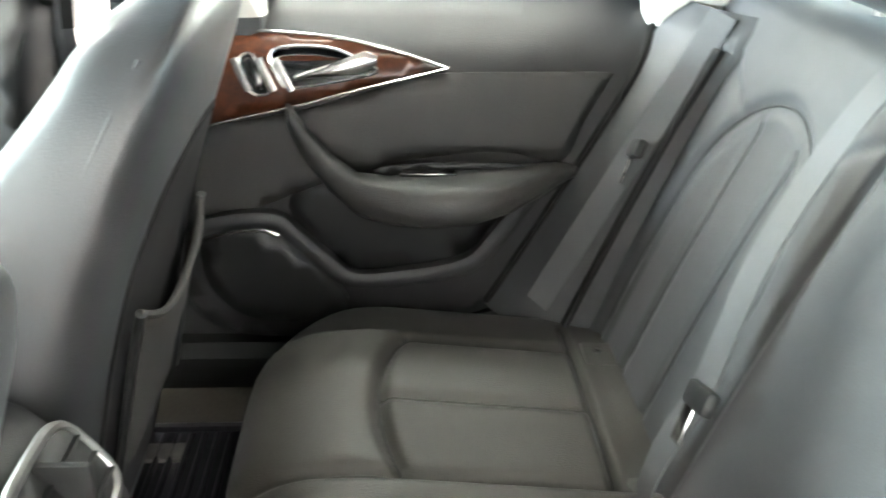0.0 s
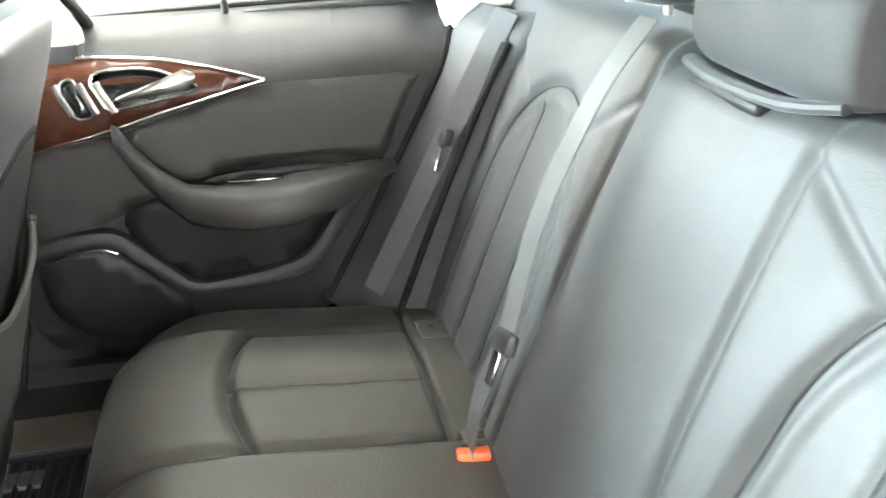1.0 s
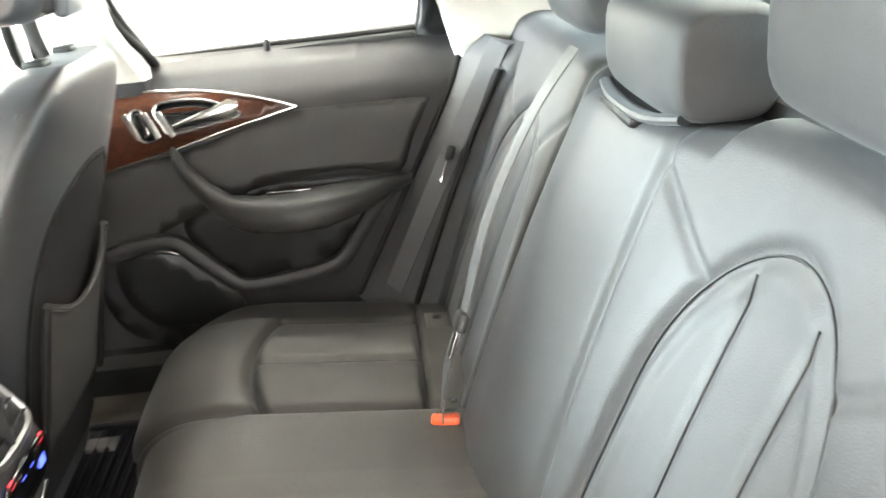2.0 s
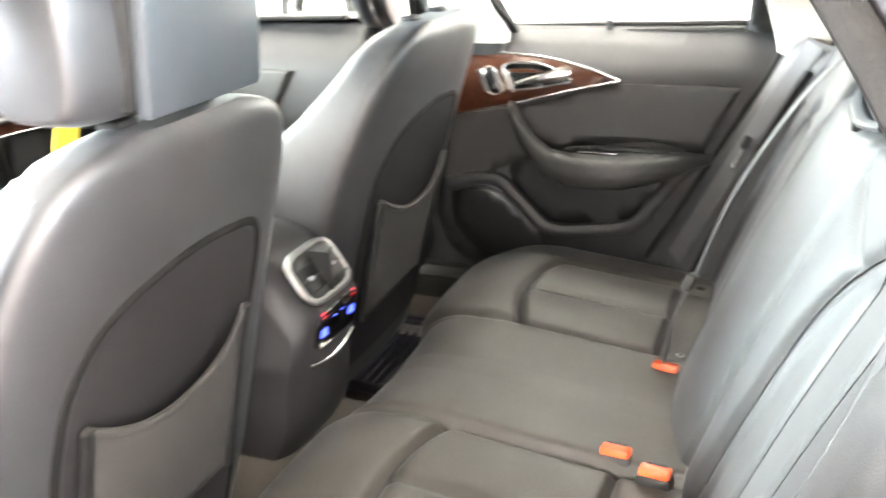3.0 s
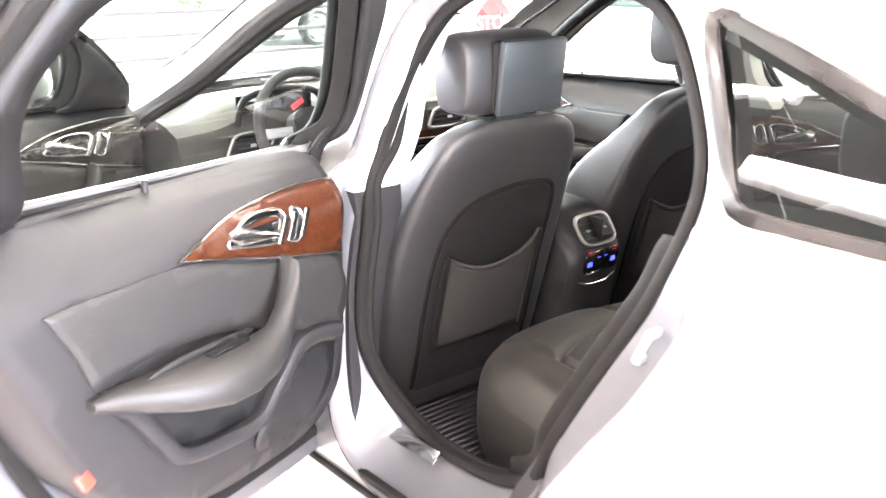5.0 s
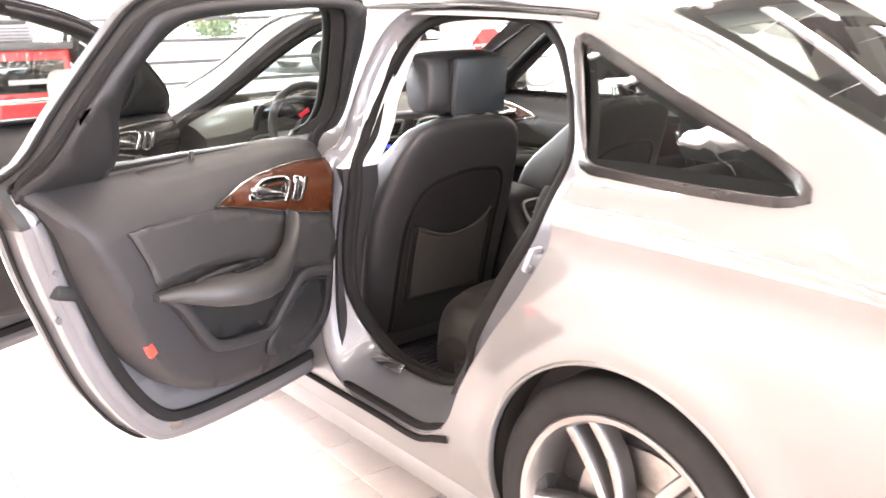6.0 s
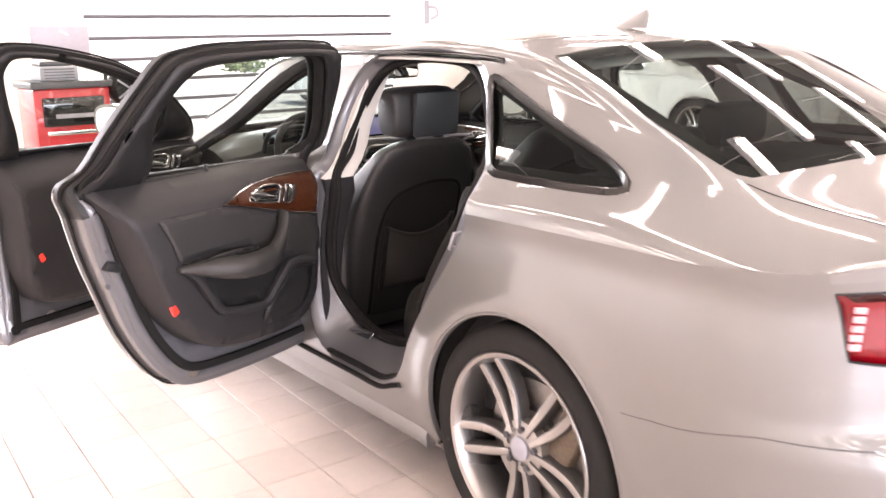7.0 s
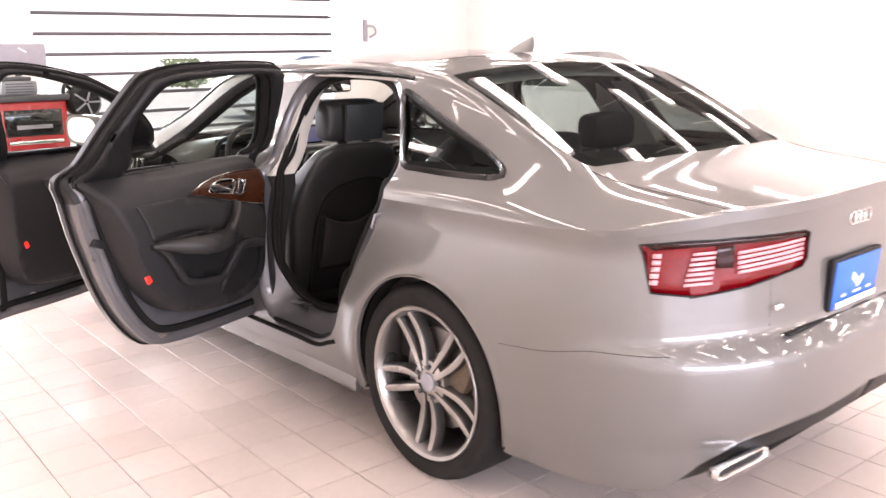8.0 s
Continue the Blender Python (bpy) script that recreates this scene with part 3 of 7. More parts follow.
for right in (False, True):
    loops = [side_outline, clip_low(ARCH_R), clip_low(ARCH_F), TAIL_L, clip_low(REAR_OPEN), clip_low(FRONT_OPEN)]
    bm = sheet(loops, 0.032, lower, flip=True, even=0.012)
    if right:
        mirrored(bm)
    part("side_panel", bm, PAINT, car, "silver flank with wheel arches")
    for arch in (ARCH_R, ARCH_F):
        bm = sweep(bmesh.new(), [lower(y, z) + Vector((0.008, 0, 0)) for y, z in arch if z > ZB], ring2(0.006, 0.011, 8, 3), False, Vector((1, 0, 0)))
        part("arch_lip", mirrored(bm) if right else bm, PAINT, car, "rolled silver wheel-arch lip")

# glass of the body itself
def terms(a, b):
    return [1.0, a, b * b, a * a, a * b * b]


samp = [(y, x) for y in np.linspace(-0.42, 0.17, 14) for x in np.linspace(-0.60, 0.60, 17)]
REAR_FIT = np.linalg.lstsq(np.array([terms(y, x) for y, x in samp]), np.array([top_z(x, y) for y, x in samp]), rcond=None)[0]


def rear_glass(y, x):
    """The evenly curved rear window."""
    return Vector((x, y, float(np.dot(REAR_FIT, terms(y, x))) - 0.002))


samp = [(y, z) for y, z in dense(QUARTER, 0.02)]
QUARTER_FIT = np.linalg.lstsq(np.array([[1.0, y, z, z * z, y * y] for y, z in samp]), np.array([side_point(y, z).x for y, z in samp]), rcond=None)[0]


def quarter_glass(y, z, d=0.0):
    return Vector((float(np.dot(QUARTER_FIT, [1.0, y, z, z * z, y * y])) + 0.004 + d, y, z))


part("rear_window", sheet([[(y, x * 0.995) for y, x in GLASS_REAR]], 0.05, rear_glass), CARGLASS, car, "tinted rear window")
part("windscreen", sheet([on_top(GLASS_FRONT)], 0.06, lambda y, b: upper(y, b) - Vector((0, 0.003, 0.004))), CLEARGLASS, car, "clear windscreen")
for right in (False, True):
    bm = sheet([QUARTER], 0.04, quarter_glass, flip=True)
    part("quarter_window", mirrored(bm) if right else bm, CARGLASS, car, "dark triangular quarter window")
    path = [side_point(y, z, -0.001) for y, z in dense(QUARTER, 0.03)]
    bm = sweep(bmesh.new(), eased(path, 2), ring2(0.014, 0.006, 8, 4), True, Vector((1, 0, 0)))
    part("quarter_window_trim", mirrored(bm) if right else bm, TRIMBLACK, car, "gloss black window trim")
    rim = shrink(QUARTER, 0.030)
    bm = sheet([QUARTER, [(y - 0.004, z) for y, z in rim if y > -0.16 or abs(z - 1.08) < 0.02]], 0.03, lambda y, z: quarter_glass(y, z, 0.004), flip=True)
    part("quarter_border", mirrored(bm) if right else bm, BLACK, car, "black ceramic border of the glass")

# ------------------------------------------------------------------ jambs and seals round the door openings
def polar(lp, n=180, cy=0.68, cz=0.87):
    """A closed loop of (y, z), met by n rays from a point inside it."""
    a = np.array(dense(lp, 0.01))
    ang, rad = np.arctan2(a[:, 1] - cz, a[:, 0] - cy), np.hypot(a[:, 0] - cy, a[:, 1] - cz)
    o = np.argsort(ang)
    at = np.linspace(-math.pi, math.pi, n, endpoint=False)
    r = np.interp(at, ang[o], rad[o], period=2 * math.pi)
    return [(cy + k * math.cos(q), cz + k * math.sin(q)) for q, k in zip(at, r)]


def sunk(z):
    """The door sill is deeper than the pillars."""
    return 0.065 * step01((0.62 - z) / 0.18)


for right in (False, True):
    for lp, seal in ((REAR_OPEN, REAR_SEAL), (FRONT_OPEN, None)):
        if seal:
            lp, sl = polar(lp), polar(seal)
        else:
            lp = dense(lp, 0.02)
            sl = shrink(lp, 0.034)
        d0 = [side_point(y, z, 0.002) for y, z in lp]
        d1 = eased([side_point(y, z, 0.035) for y, z in shrink(lp, 0.006)], 6)
        d2 = eased([side_point(y, z, 0.052 + sunk(z)) for y, z in shrink(sl, -0.020)], 12)
        d3 = eased([side_point(y, z, 0.074 + sunk(z)) for y, z in shrink(sl, -0.008)], 12)
        bm = loft(bmesh.new(), [d0, d1, d2, d3], True, False)
        part("door_jamb", mirrored(bm) if right else bm, SHADED_JAMB, car, "silver painted door jamb, darkened for shade", solid=0.004)
        path = eased([side_point(y, z, 0.068 + sunk(z)) for y, z in sl], 20)
        bm = sweep(bmesh.new(), path, ring2(0.0125, 0.013, 10, 2.5), True, Vector((1, 0, 0)))
        part("door_seal", mirrored(bm) if right else bm, RUBBER, car, "soft black rubber door seal")

# sill plate, striker, rocker moulding
bm = box(bmesh.new(), (-0.824, 0.925, 0.418), (0.030, 0.19, 0.008), 0.002, turned(y=-40))
part("sill_plate", bm, CHROME, car, "brushed metal sill plate")
bm = box(bmesh.new(), (-0.842, 0.300, 0.858), (0.018, 0.016, 0.085), 0.003, turned(x=25))
box(bm, (-0.866, 0.290, 0.882), (0.050, 0.012, 0.012), 0.003)
box(bm, (-0.866, 0.308, 0.838), (0.050, 0.012, 0.012), 0.003)
box(bm, (-0.888, 0.299, 0.860), (0.010, 0.012, 0.056), 0.003, turned(x=25))
part("door_striker", bm, GREY, car, "pale metal door striker")
for right in (False, True):
    bm = sweep(bmesh.new(), [lower(s, 0.215) + Vector((0.0, 0, 0)) for s in np.linspace(0.42, 2.52, 40)], [(-0.012, -0.03), (0.02, -0.03), (0.02, 0.02), (-0.004, 0.03), (-0.014, 0.01)], False)
    part("side_skirt", mirrored(bm) if right else bm, PAINT, car, "silver side skirt")

for right in (False, True):
    for z, d in ((0.348, 0.012), (0.318, 0.0)):
        bm = sweep(bmesh.new(), spline([lower(s, z + 0.045 * step01((0.66 - s) / 0.14)) + Vector((d, 0, 0)) for s in (0.53, 0.58, 0.66, 0.8, 1.0, 1.2, 1.26)], 5), ring2(0.011, 0.009, 8, 3))
        part("sill_strip", mirrored(bm) if right else bm, RUBBER, car, "black rubber sill strip")

# ------------------------------------------------------------------ wheels


def wheel(name, rim_mat=RIM, dark=RIMDARK):
    """A wheel on the left: the axle along x, the outer face towards -x, about its centre."""
    w = thing(name, "twenty-inch five twin-spoke alloy wheel with a low black tyre", "wheel")
    prof = [(0.11, 0.262), (0.118, 0.275), (0.125, 0.295), (0.124, 0.320), (0.112, 0.335), (0.09, 0.342), (0.0, 0.344), (-0.09, 0.342), (-0.112, 0.335), (-0.124, 0.318), (-0.125, 0.295), (-0.118, 0.275), (-0.11, 0.262)]
    n = 72
    rings = [[Vector((x, r * math.cos(2 * math.pi * i / n), r * math.sin(2 * math.pi * i / n))) for x, r in prof] for i in range(n)]
    part("tyre", loft(bmesh.new(), rings, False, False, True), TYRE, w, "low-profile black tyre", solid=0.012)
    lip = [(-0.118, 0.272), (-0.122, 0.268), (-0.118, 0.256), (-0.10, 0.247), (-0.06, 0.243), (0.10, 0.238)]
    rings = [[Vector((x, r * math.cos(2 * math.pi * i / n), r * math.sin(2 * math.pi * i / n))) for x, r in lip] for i in range(n)]
    part("rim", loft(bmesh.new(), rings, False, False, True), rim_mat, w, "silver rim ring", solid=0.006)
    for k in range(5):
        a0 = 2 * math.pi * k / 5 + radians(60)
        for sgn in (-1, 1):
            rings = []
            for q in np.linspace(0, 1, 9):
                r = 0.045 + q * 0.212
                d = sgn * (0.0150 + 0.020 * q + 0.007 * math.sin(q * math.pi))
                hw = 0.0105 + 0.0025 * q + 0.004 * math.sin(q * math.pi)
                u, v = Vector((0, math.cos(a0), math.sin(a0))), Vector((0, -math.sin(a0), math.cos(a0)))
                c = u * r + v * d + Vector((-0.100 + 0.020 * math.sin(q * math.pi * 0.9) - 0.012 * q, 0, 0))
                rings.append([c + v * hw * e + Vector((f, 0, 0)) for e, f in ((-1, 0.042), (-1, 0.009), (-0.72, 0.001), (0, -0.0015), (0.72, 0.001), (1, 0.009), (1, 0.042))])
            bm = loft(bmesh.new(), rings)
            for f in bm.faces:
                f.material_index = int(f.normal.x > -0.55)
            part("spoke", bm, (rim_mat, dark), w, "alloy spoke with a bright face and grey flanks")
    bm = bmesh.new()
    rings = [[Vector((x, r * math.cos(2 * math.pi * i / 30), r * math.sin(2 * math.pi * i / 30))) for i in range(30)] for x, r in ((-0.06, 0.078), (-0.088, 0.076), (-0.092, 0.05), (-0.094, 0.034))]
    part("hub", loft(bm, rings), rim_mat, w)
    rings = [[Vector((x, r * math.cos(2 * math.pi * i / 30), r * math.sin(2 * math.pi * i / 30))) for i in range(30)] for x, r in ((-0.09, 0.034), (-0.101, 0.033), (-0.104, 0.026))]
    cap = part("hub_cap", loft(bmesh.new(), rings), GREY, w, "grey hub cap")
    for k in range(5):
        a = 2 * math.pi * k / 5 + radians(96)
        c = (-0.094, 0.056 * math.cos(a), 0.056 * math.sin(a))
        bm = bmesh.new()
        bmesh.ops.create_cone(bm, cap_ends=True, segments=6, radius1=0.009, radius2=0.008, depth=0.02, matrix=Matrix.Translation(c) @ pose(0, 0, 0, 0, 90, 0))
        part("wheel_bolt", bm, DARKGREY, w)
    rings = [[Vector((x, r * math.cos(2 * math.pi * i / 48), r * math.sin(2 * math.pi * i / 48))) for i in range(48)] for x, r in ((-0.02, 0.178), (-0.034, 0.178), (-0.034, 0.10), (-0.05, 0.095), (-0.05, 0.03))]
    part("brake_disc", loft(bmesh.new(), rings), STEEL, w, "steel brake disc")
    bm = box(bmesh.new(), (-0.03, -0.13, 0.06), (0.07, 0.09, 0.17), 0.02, turned(x=25))
    part("brake_caliper", bm, RUST, w, "brown-grey brake caliper")
    rings = [[Vector((0.06, r * math.cos(2 * math.pi * i / 48), r * math.sin(2 * math.pi * i / 48))) for i in range(48)] for r in (0.238, 0.02)]
    part("rim_barrel", loft(bmesh.new(), rings), RUBBER, w, "dark rim barrel")
    return w


wheel_left_rear = wheel("wheel")
for x, y, turn in ((-0.805, 2.912, 0), (0.805, 0, 180), (0.805, 2.912, 180)):
    o = copy_thing(wheel_left_rear, pose(x, y, 0.343, 0, 0, turn))
wheel_left_rear.matrix_basis = pose(-0.805, 0, 0.343)
# wheel houses
for right in (False, True):
    for y in (0.0, 2.912):
        n = 40
        prof = [(-0.90, 0.384), (-0.62, 0.384), (-0.60, 0.36), (-0.60, 0.05)]
        rings = [[Vector((x, y + r * math.cos(radians(-19 + 218 * i / n)), 0.343 + r * math.sin(radians(-19 + 218 * i / n)))) for x, r in prof] for i in range(n + 1)]
        bm = loft(bmesh.new(), rings, False, False)
        part("wheel_house", mirrored(bm) if right else bm, RUBBER, car, "black wheel-house liner", solid=0.004)

# ------------------------------------------------------------------ tail
for right in (False, True):
    bm = sheet([TAIL_L], 0.03, lambda s, z: lower(s, z) + Vector((0.004, 0.004, 0)), flip=True)
    lamp = part("tail_lamp", mirrored(bm) if right else bm, REDLENS, car, "red tail lamp with strips paled as if daylit", solid=0.03)

# ------------------------------------------------------------------ doors


PZ = np.linspace(0.30, 1.02, 145)
PX = np.interp(PZ, [0.36, 0.42, 0.50, 0.62, 0.74, 0.87, 0.90, 0.935, 0.965, 0.99], [0.755, 0.735, 0.712, 0.702, 0.698, 0.700, 0.712, 0.76, 0.805, 0.835])
for _ in range(10):
    PX[1:-1] = 0.25 * PX[:-2] + 0.5 * PX[1:-1] + 0.25 * PX[2:]


def panel_x(z):
    """How far from the car's middle the inner door panel lies, by height."""
    return -float(np.interp(z, PZ, PX))


def on_panel(proud):
    return lambda y, z: Vector((panel_x(z) + proud, y, z))


PANEL = [(0.385, 0.984), (0.395, 0.945), (0.425, 0.89), (0.47, 0.785), (0.507, 0.70), (0.548, 0.612), (0.60, 0.54), (0.675, 0.47), (0.77, 0.428), (0.90, 0.402), (1.07, 0.395), (1.16, 0.425), (1.195, 0.50), (1.203, 0.62), (1.205, 0.80), (1.225, 0.92), (1.228, 0.955), (1.0, 0.965), (0.8, 0.972), (0.55, 0.981)]
PANEL_F = [(0.366, 0.974), (0.366, 0.80), (0.369, 0.62), (0.385, 0.50), (0.43, 0.435), (0.55, 0.405), (0.80, 0.396)] + PANEL[10:]
WOODP = [(1.222, 0.920), (1.13, 0.926), (1.05, 0.925), (0.95, 0.919), (0.88, 0.909), (0.82, 0.895), (0.770, 0.880), (0.83, 0.866), (0.91, 0.847), (1.0, 0.823), (1.13, 0.793), (1.19, 0.781)]
INSETP = [(1.185, 0.768), (1.0, 0.812), (0.91, 0.838), (0.83, 0.862), (0.77, 0.872), (0.64, 0.874), (0.53, 0.874), (0.527, 0.862), (0.56, 0.80), (0.59, 0.735), (0.66, 0.748), (0.72, 0.750), (0.84, 0.735), (0.96, 0.70), (1.18, 0.625)]
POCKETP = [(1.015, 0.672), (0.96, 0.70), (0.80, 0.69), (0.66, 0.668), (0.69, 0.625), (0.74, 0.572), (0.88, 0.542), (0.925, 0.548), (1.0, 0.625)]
BANDP = [(1.165, 0.625), (1.10, 0.640), (1.04, 0.640), (1.005, 0.610), (0.965, 0.57), (0.92, 0.532), (0.83, 0.537), (0.73, 0.56), (0.68, 0.62), (0.63, 0.69), (0.585, 0.725)]
SPEAKERP = [(1.155, 0.605), (1.10, 0.622), (1.04, 0.615), (0.99, 0.565), (0.94, 0.51), (0.93, 0.47), (0.96, 0.445), (1.09, 0.445), (1.145, 0.50), (1.16, 0.55)]


def sill_z(y):
    """Height of the window sill, which rises towards the tail."""
    return float(np.interp(y, [0.36, 0.8, 1.25], [0.986, 0.973, 0.957]))


def door(name, outline, win, hinge, angle, right, ym, label, lamp_y, seal=True, lift=(0, 0, 0), inlay=WOOD):
    """A hinged side door, built shut on the left flank, then mirrored or swung open. ym stretches the rear door's trim along y."""
    d = thing(name, label, "car door", group="doors of the sedan")
    h = Vector((hinge[0] * (-1 if right else 1), hinge[1], 0))
    d.matrix_basis = Matrix.Translation(h + Vector(lift)) @ pose(0, 0, 0, 0, 0, angle)

    def add(nm, bm, mat, lab="", parent=None, **kw):
        if right:
            mirrored(bm)
        for v in bm.verts:
            v.co -= h
        return part(nm, bm, mat, parent or d, lab, **kw)

    shape = PANEL_F if ym(0.36) > 1.0 else PANEL

    def ys(lp):
        return [(ym(y), z) for y, z in lp]

    out = shrink(outline, 0.005)
    tone_z = 0.972

    def two_tone(bm):
        """Black above the window sill, paint below."""
        for f in bm.faces:
            f.material_index = int(f.calc_center_median().z > tone_z)
        return bm

    add("outer_skin", two_tone(sheet([out, win], 0.04, lambda y, z: side_point(y, z, -0.004), flip=True)), (PAINT, BLACK), "silver painted outer skin", solid=0.008)
    e0 = [side_point(y, z, -0.002) for y, z in out]
    thick = 0.038 if seal else 0.0

    def deep(z, d):
        """Depth behind the skin: the door is thicker below the window."""
        return d + thick * step01((0.985 - z) / 0.06)

    e1 = [side_point(y, z, deep(z, 0.050 - 0.015 * step01((z - 0.99) / 0.05))) for y, z in shrink(out, 0.004)]

    def inset(d_low, d_high):
        """The outline drawn in, less so round the slender window frame."""
        pairs = zip(shrink(out, d_low), shrink(out, d_high), out)
        return [(a[0] + (b[0] - a[0]) * k, a[1] + (b[1] - a[1]) * k) for a, b, p in pairs for k in (step01((p[1] - 0.90) / 0.10),)]

    e2 = [side_point(y, z, deep(z, 0.062)) for y, z in inset(0.022, 0.014)]
    e3 = [side_point(y, z, deep(z, 0.062)) for y, z in inset(0.075, 0.028)]
    tone_z = 0.90
    add("door_edge", two_tone(loft(bmesh.new(), [e0, e1, e2, e3], True, False)), (SHADED_JAMB, BLACK), "silver painted door edge, darkened for shade", solid=0.003)
    low = [(y, min(z, 0.97)) for y, z in shrink(out, 0.020)]
    add("shut_face", sheet([low, [(ym(y), min(z, 0.955)) for y, z in round2(shape, 3)]], 0.035, lambda y, z: side_point(y, z, deep(z, 0.0605))), SHADED_JAMB, "silver painted inner door face, darkened for shade", solid=0.002, offset=1.0)
    # black inner frame round the window, and its seal
    top = shrink(out, 0.022)
    frame_loop = [(y, max(z, 0.955)) for y, z in top]
    add("window_frame", sheet([frame_loop, win], 0.035, lambda y, z: side_point(y, z, 0.072)), BLACK, "black window frame", solid=0.018, offset=1.0)
    add("window_seal", sweep(bmesh.new(), [side_point(y, z, 0.045) for y, z in win], ring2(0.006, 0.02, 8, 3), True, Vector((1, 0, 0))), RUBBER, "black window seal")
    if seal:
        add("door_seal", sweep(bmesh.new(), eased([side_point(y, z, deep(z, 0.068)) for y, z in dense(inset(0.062, 0.022), 0.02)], 8), ring2(0.015, 0.010, 8, 2.5), True, Vector((1, 0, 0))), RUBBER, "black rubber door seal")
        add("edge_seal", sweep(bmesh.new(), [side_point(y, z, 0.030) for y, z in shrink(out, -0.001)], ring2(0.004, 0.006, 8, 2.5), True, Vector((1, 0, 0))), RUBBER, "black rubber edge strip")
    gl = add("window_pane", sheet([shrink(win, -0.01)], 0.06, lambda y, z: side_point(y, z, 0.022)), CLEARGLASS, "clear door glass")
    gl.visible_shadow = False
    # trim panel with its rim
    pan = ys(round2(shape, 3))
    add("trim_panel", sheet([pan], 0.028, on_panel(0.0)), DOORSKIN, "charcoal soft door trim", solid=0.004)
    rim0 = [Vector((panel_x(z), y, z)) for y, z in pan]
    rim1 = [Vector((panel_x(z) - 0.012, y, z)) for y, z in shrink(pan, -0.008)]
    rim2 = [side_point(y, min(z, 0.985), 0.055 + thick * (z < 0.93)) for y, z in shrink(pan, -0.012)]
    add("panel_rim", loft(bmesh.new(), [rim0, rim1, rim2], True, False), DOORSKIN)
    add("sill_strip", sweep(bmesh.new(), [side_point(ym(y), sill_z(y) + 0.004, 0.060) for y in np.linspace(0.42, 1.215, 16)], ring2(0.014, 0.006, 8, 3)), RUBBER, "black window sill strip")
    add("leather_inset", sheet([ys(round2(INSETP, 3))], 0.025, on_panel(0.006)), DOORLEATHER, "smooth black leather inset", solid=0.006)
    wood = add("inlay", sheet([ys(WOODP)], 0.02, on_panel(0.008)), inlay, "glossy red-brown burl wood inlay" if inlay is WOOD else "gloss black inlay", solid=0.008)
    tp = spline([(panel_x(z) + 0.010, ym(y), z) for y, z in WOODP[:7]], 5)
    add("trim_strip", sweep(bmesh.new(), tp, ring2(0.0018, 0.0026, 8)), CHROME, "bright trim strip", wood)
    tp = spline([(panel_x(z) + 0.010, ym(y), z) for y, z in WOODP[6:]], 5)
    add("trim_strip", sweep(bmesh.new(), tp, ring2(0.0014, 0.002, 8)), CHROME, "bright trim strip", wood)
    bez = round2([(1.028, 0.902), (0.97, 0.908), (0.92, 0.900), (0.874, 0.878), (0.91, 0.866), (1.0, 0.852), (1.018, 0.868)], 4)
    add("handle_bezel", sweep(bmesh.new(), [(panel_x(z) + 0.012, ym(y), z) for y, z in bez], ring2(0.003, 0.004, 8), True, Vector((1, 0, 0))), CHROME, "chrome bezel")
    add("handle_cup", sheet([ys(bez)], 0.02, on_panel(0.0095)), PIANO, "dark handle recess", solid=0.001)
    rings = []
    for q in np.linspace(0, 1, 8):
        c = Vector((panel_x(0.88) + 0.018 + 0.008 * math.sin(q * math.pi), ym(0.995 - 0.12 * q), 0.866 + 0.028 * q ** 0.8))
        hz = 0.005 + 0.016 * q ** 1.5 if q < 0.99 else 0.006
        rings.append([c + Vector((u * 0.006, 0, w * hz)) for u, w in ring2(1, 1, 10)])
    add("inner_handle", loft(bmesh.new(), rings), CHROME, "chrome inner door handle")
    slot = round2([(1.075, 0.892), (1.055, 0.897), (1.035, 0.855), (1.035, 0.843), (1.055, 0.842), (1.07, 0.86)], 3)
    add("lock_bezel", sweep(bmesh.new(), [(panel_x(z) + 0.012, ym(y), z) for y, z in slot], ring2(0.0028, 0.004, 8), True, Vector((1, 0, 0))), CHROME, "chrome switch bezel")
    add("lock_switch", sheet([ys(slot)], 0.02, on_panel(0.0105)), PIANO, "black lock switch", solid=0.002)
    for y0, y1 in ((1.022, 1.000), (1.046, 1.026), (1.082, 1.062)):
        add("chrome_bar", sweep(bmesh.new(), [(panel_x(0.86) + 0.016, ym(y0), 0.896), (panel_x(0.86) + 0.017, ym((y0 + y1) / 2), 0.872), (panel_x(0.86) + 0.016, ym(y1), 0.848)], ring2(0.006, 0.003, 8, 4), False, Vector((1, 0, 0))), CHROME, "bright chrome bar")
    # pull handle running down into the armrest
    rings = []
    for y, z, x, hx, hz in ((1.010, 0.814, -0.692, 0.018, 0.014), (1.000, 0.806, -0.668, 0.025, 0.020), (0.978, 0.775, -0.652, 0.024, 0.023), (0.945, 0.737, -0.640, 0.023, 0.027), (0.905, 0.708, -0.628, 0.028, 0.031), (0.86, 0.700, -0.622, 0.040, 0.033), (0.80, 0.700, -0.620, 0.055, 0.034), (0.74, 0.703, -0.625, 0.060, 0.034), (0.68, 0.710, -0.640, 0.052, 0.030), (0.63, 0.717, -0.660, 0.036, 0.022), (0.60, 0.722, -0.675, 0.024, 0.015), (0.568, 0.722, -0.690, 0.012, 0.008)):
        rings.append([Vector((x + u * hx, ym(y), z + w * hz)) for u, w in ring2(1, 1, 16, 2.8)])
    arm = add("armrest", loft(bmesh.new(), rings), DOORLEATHER, "padded black armrest with a pull handle")
    add("window_switch", box(bmesh.new(), (-0.640, ym(0.80), 0.736), (0.022, 0.085, 0.006), 0.002), PIANO, "gloss black window switch", arm)
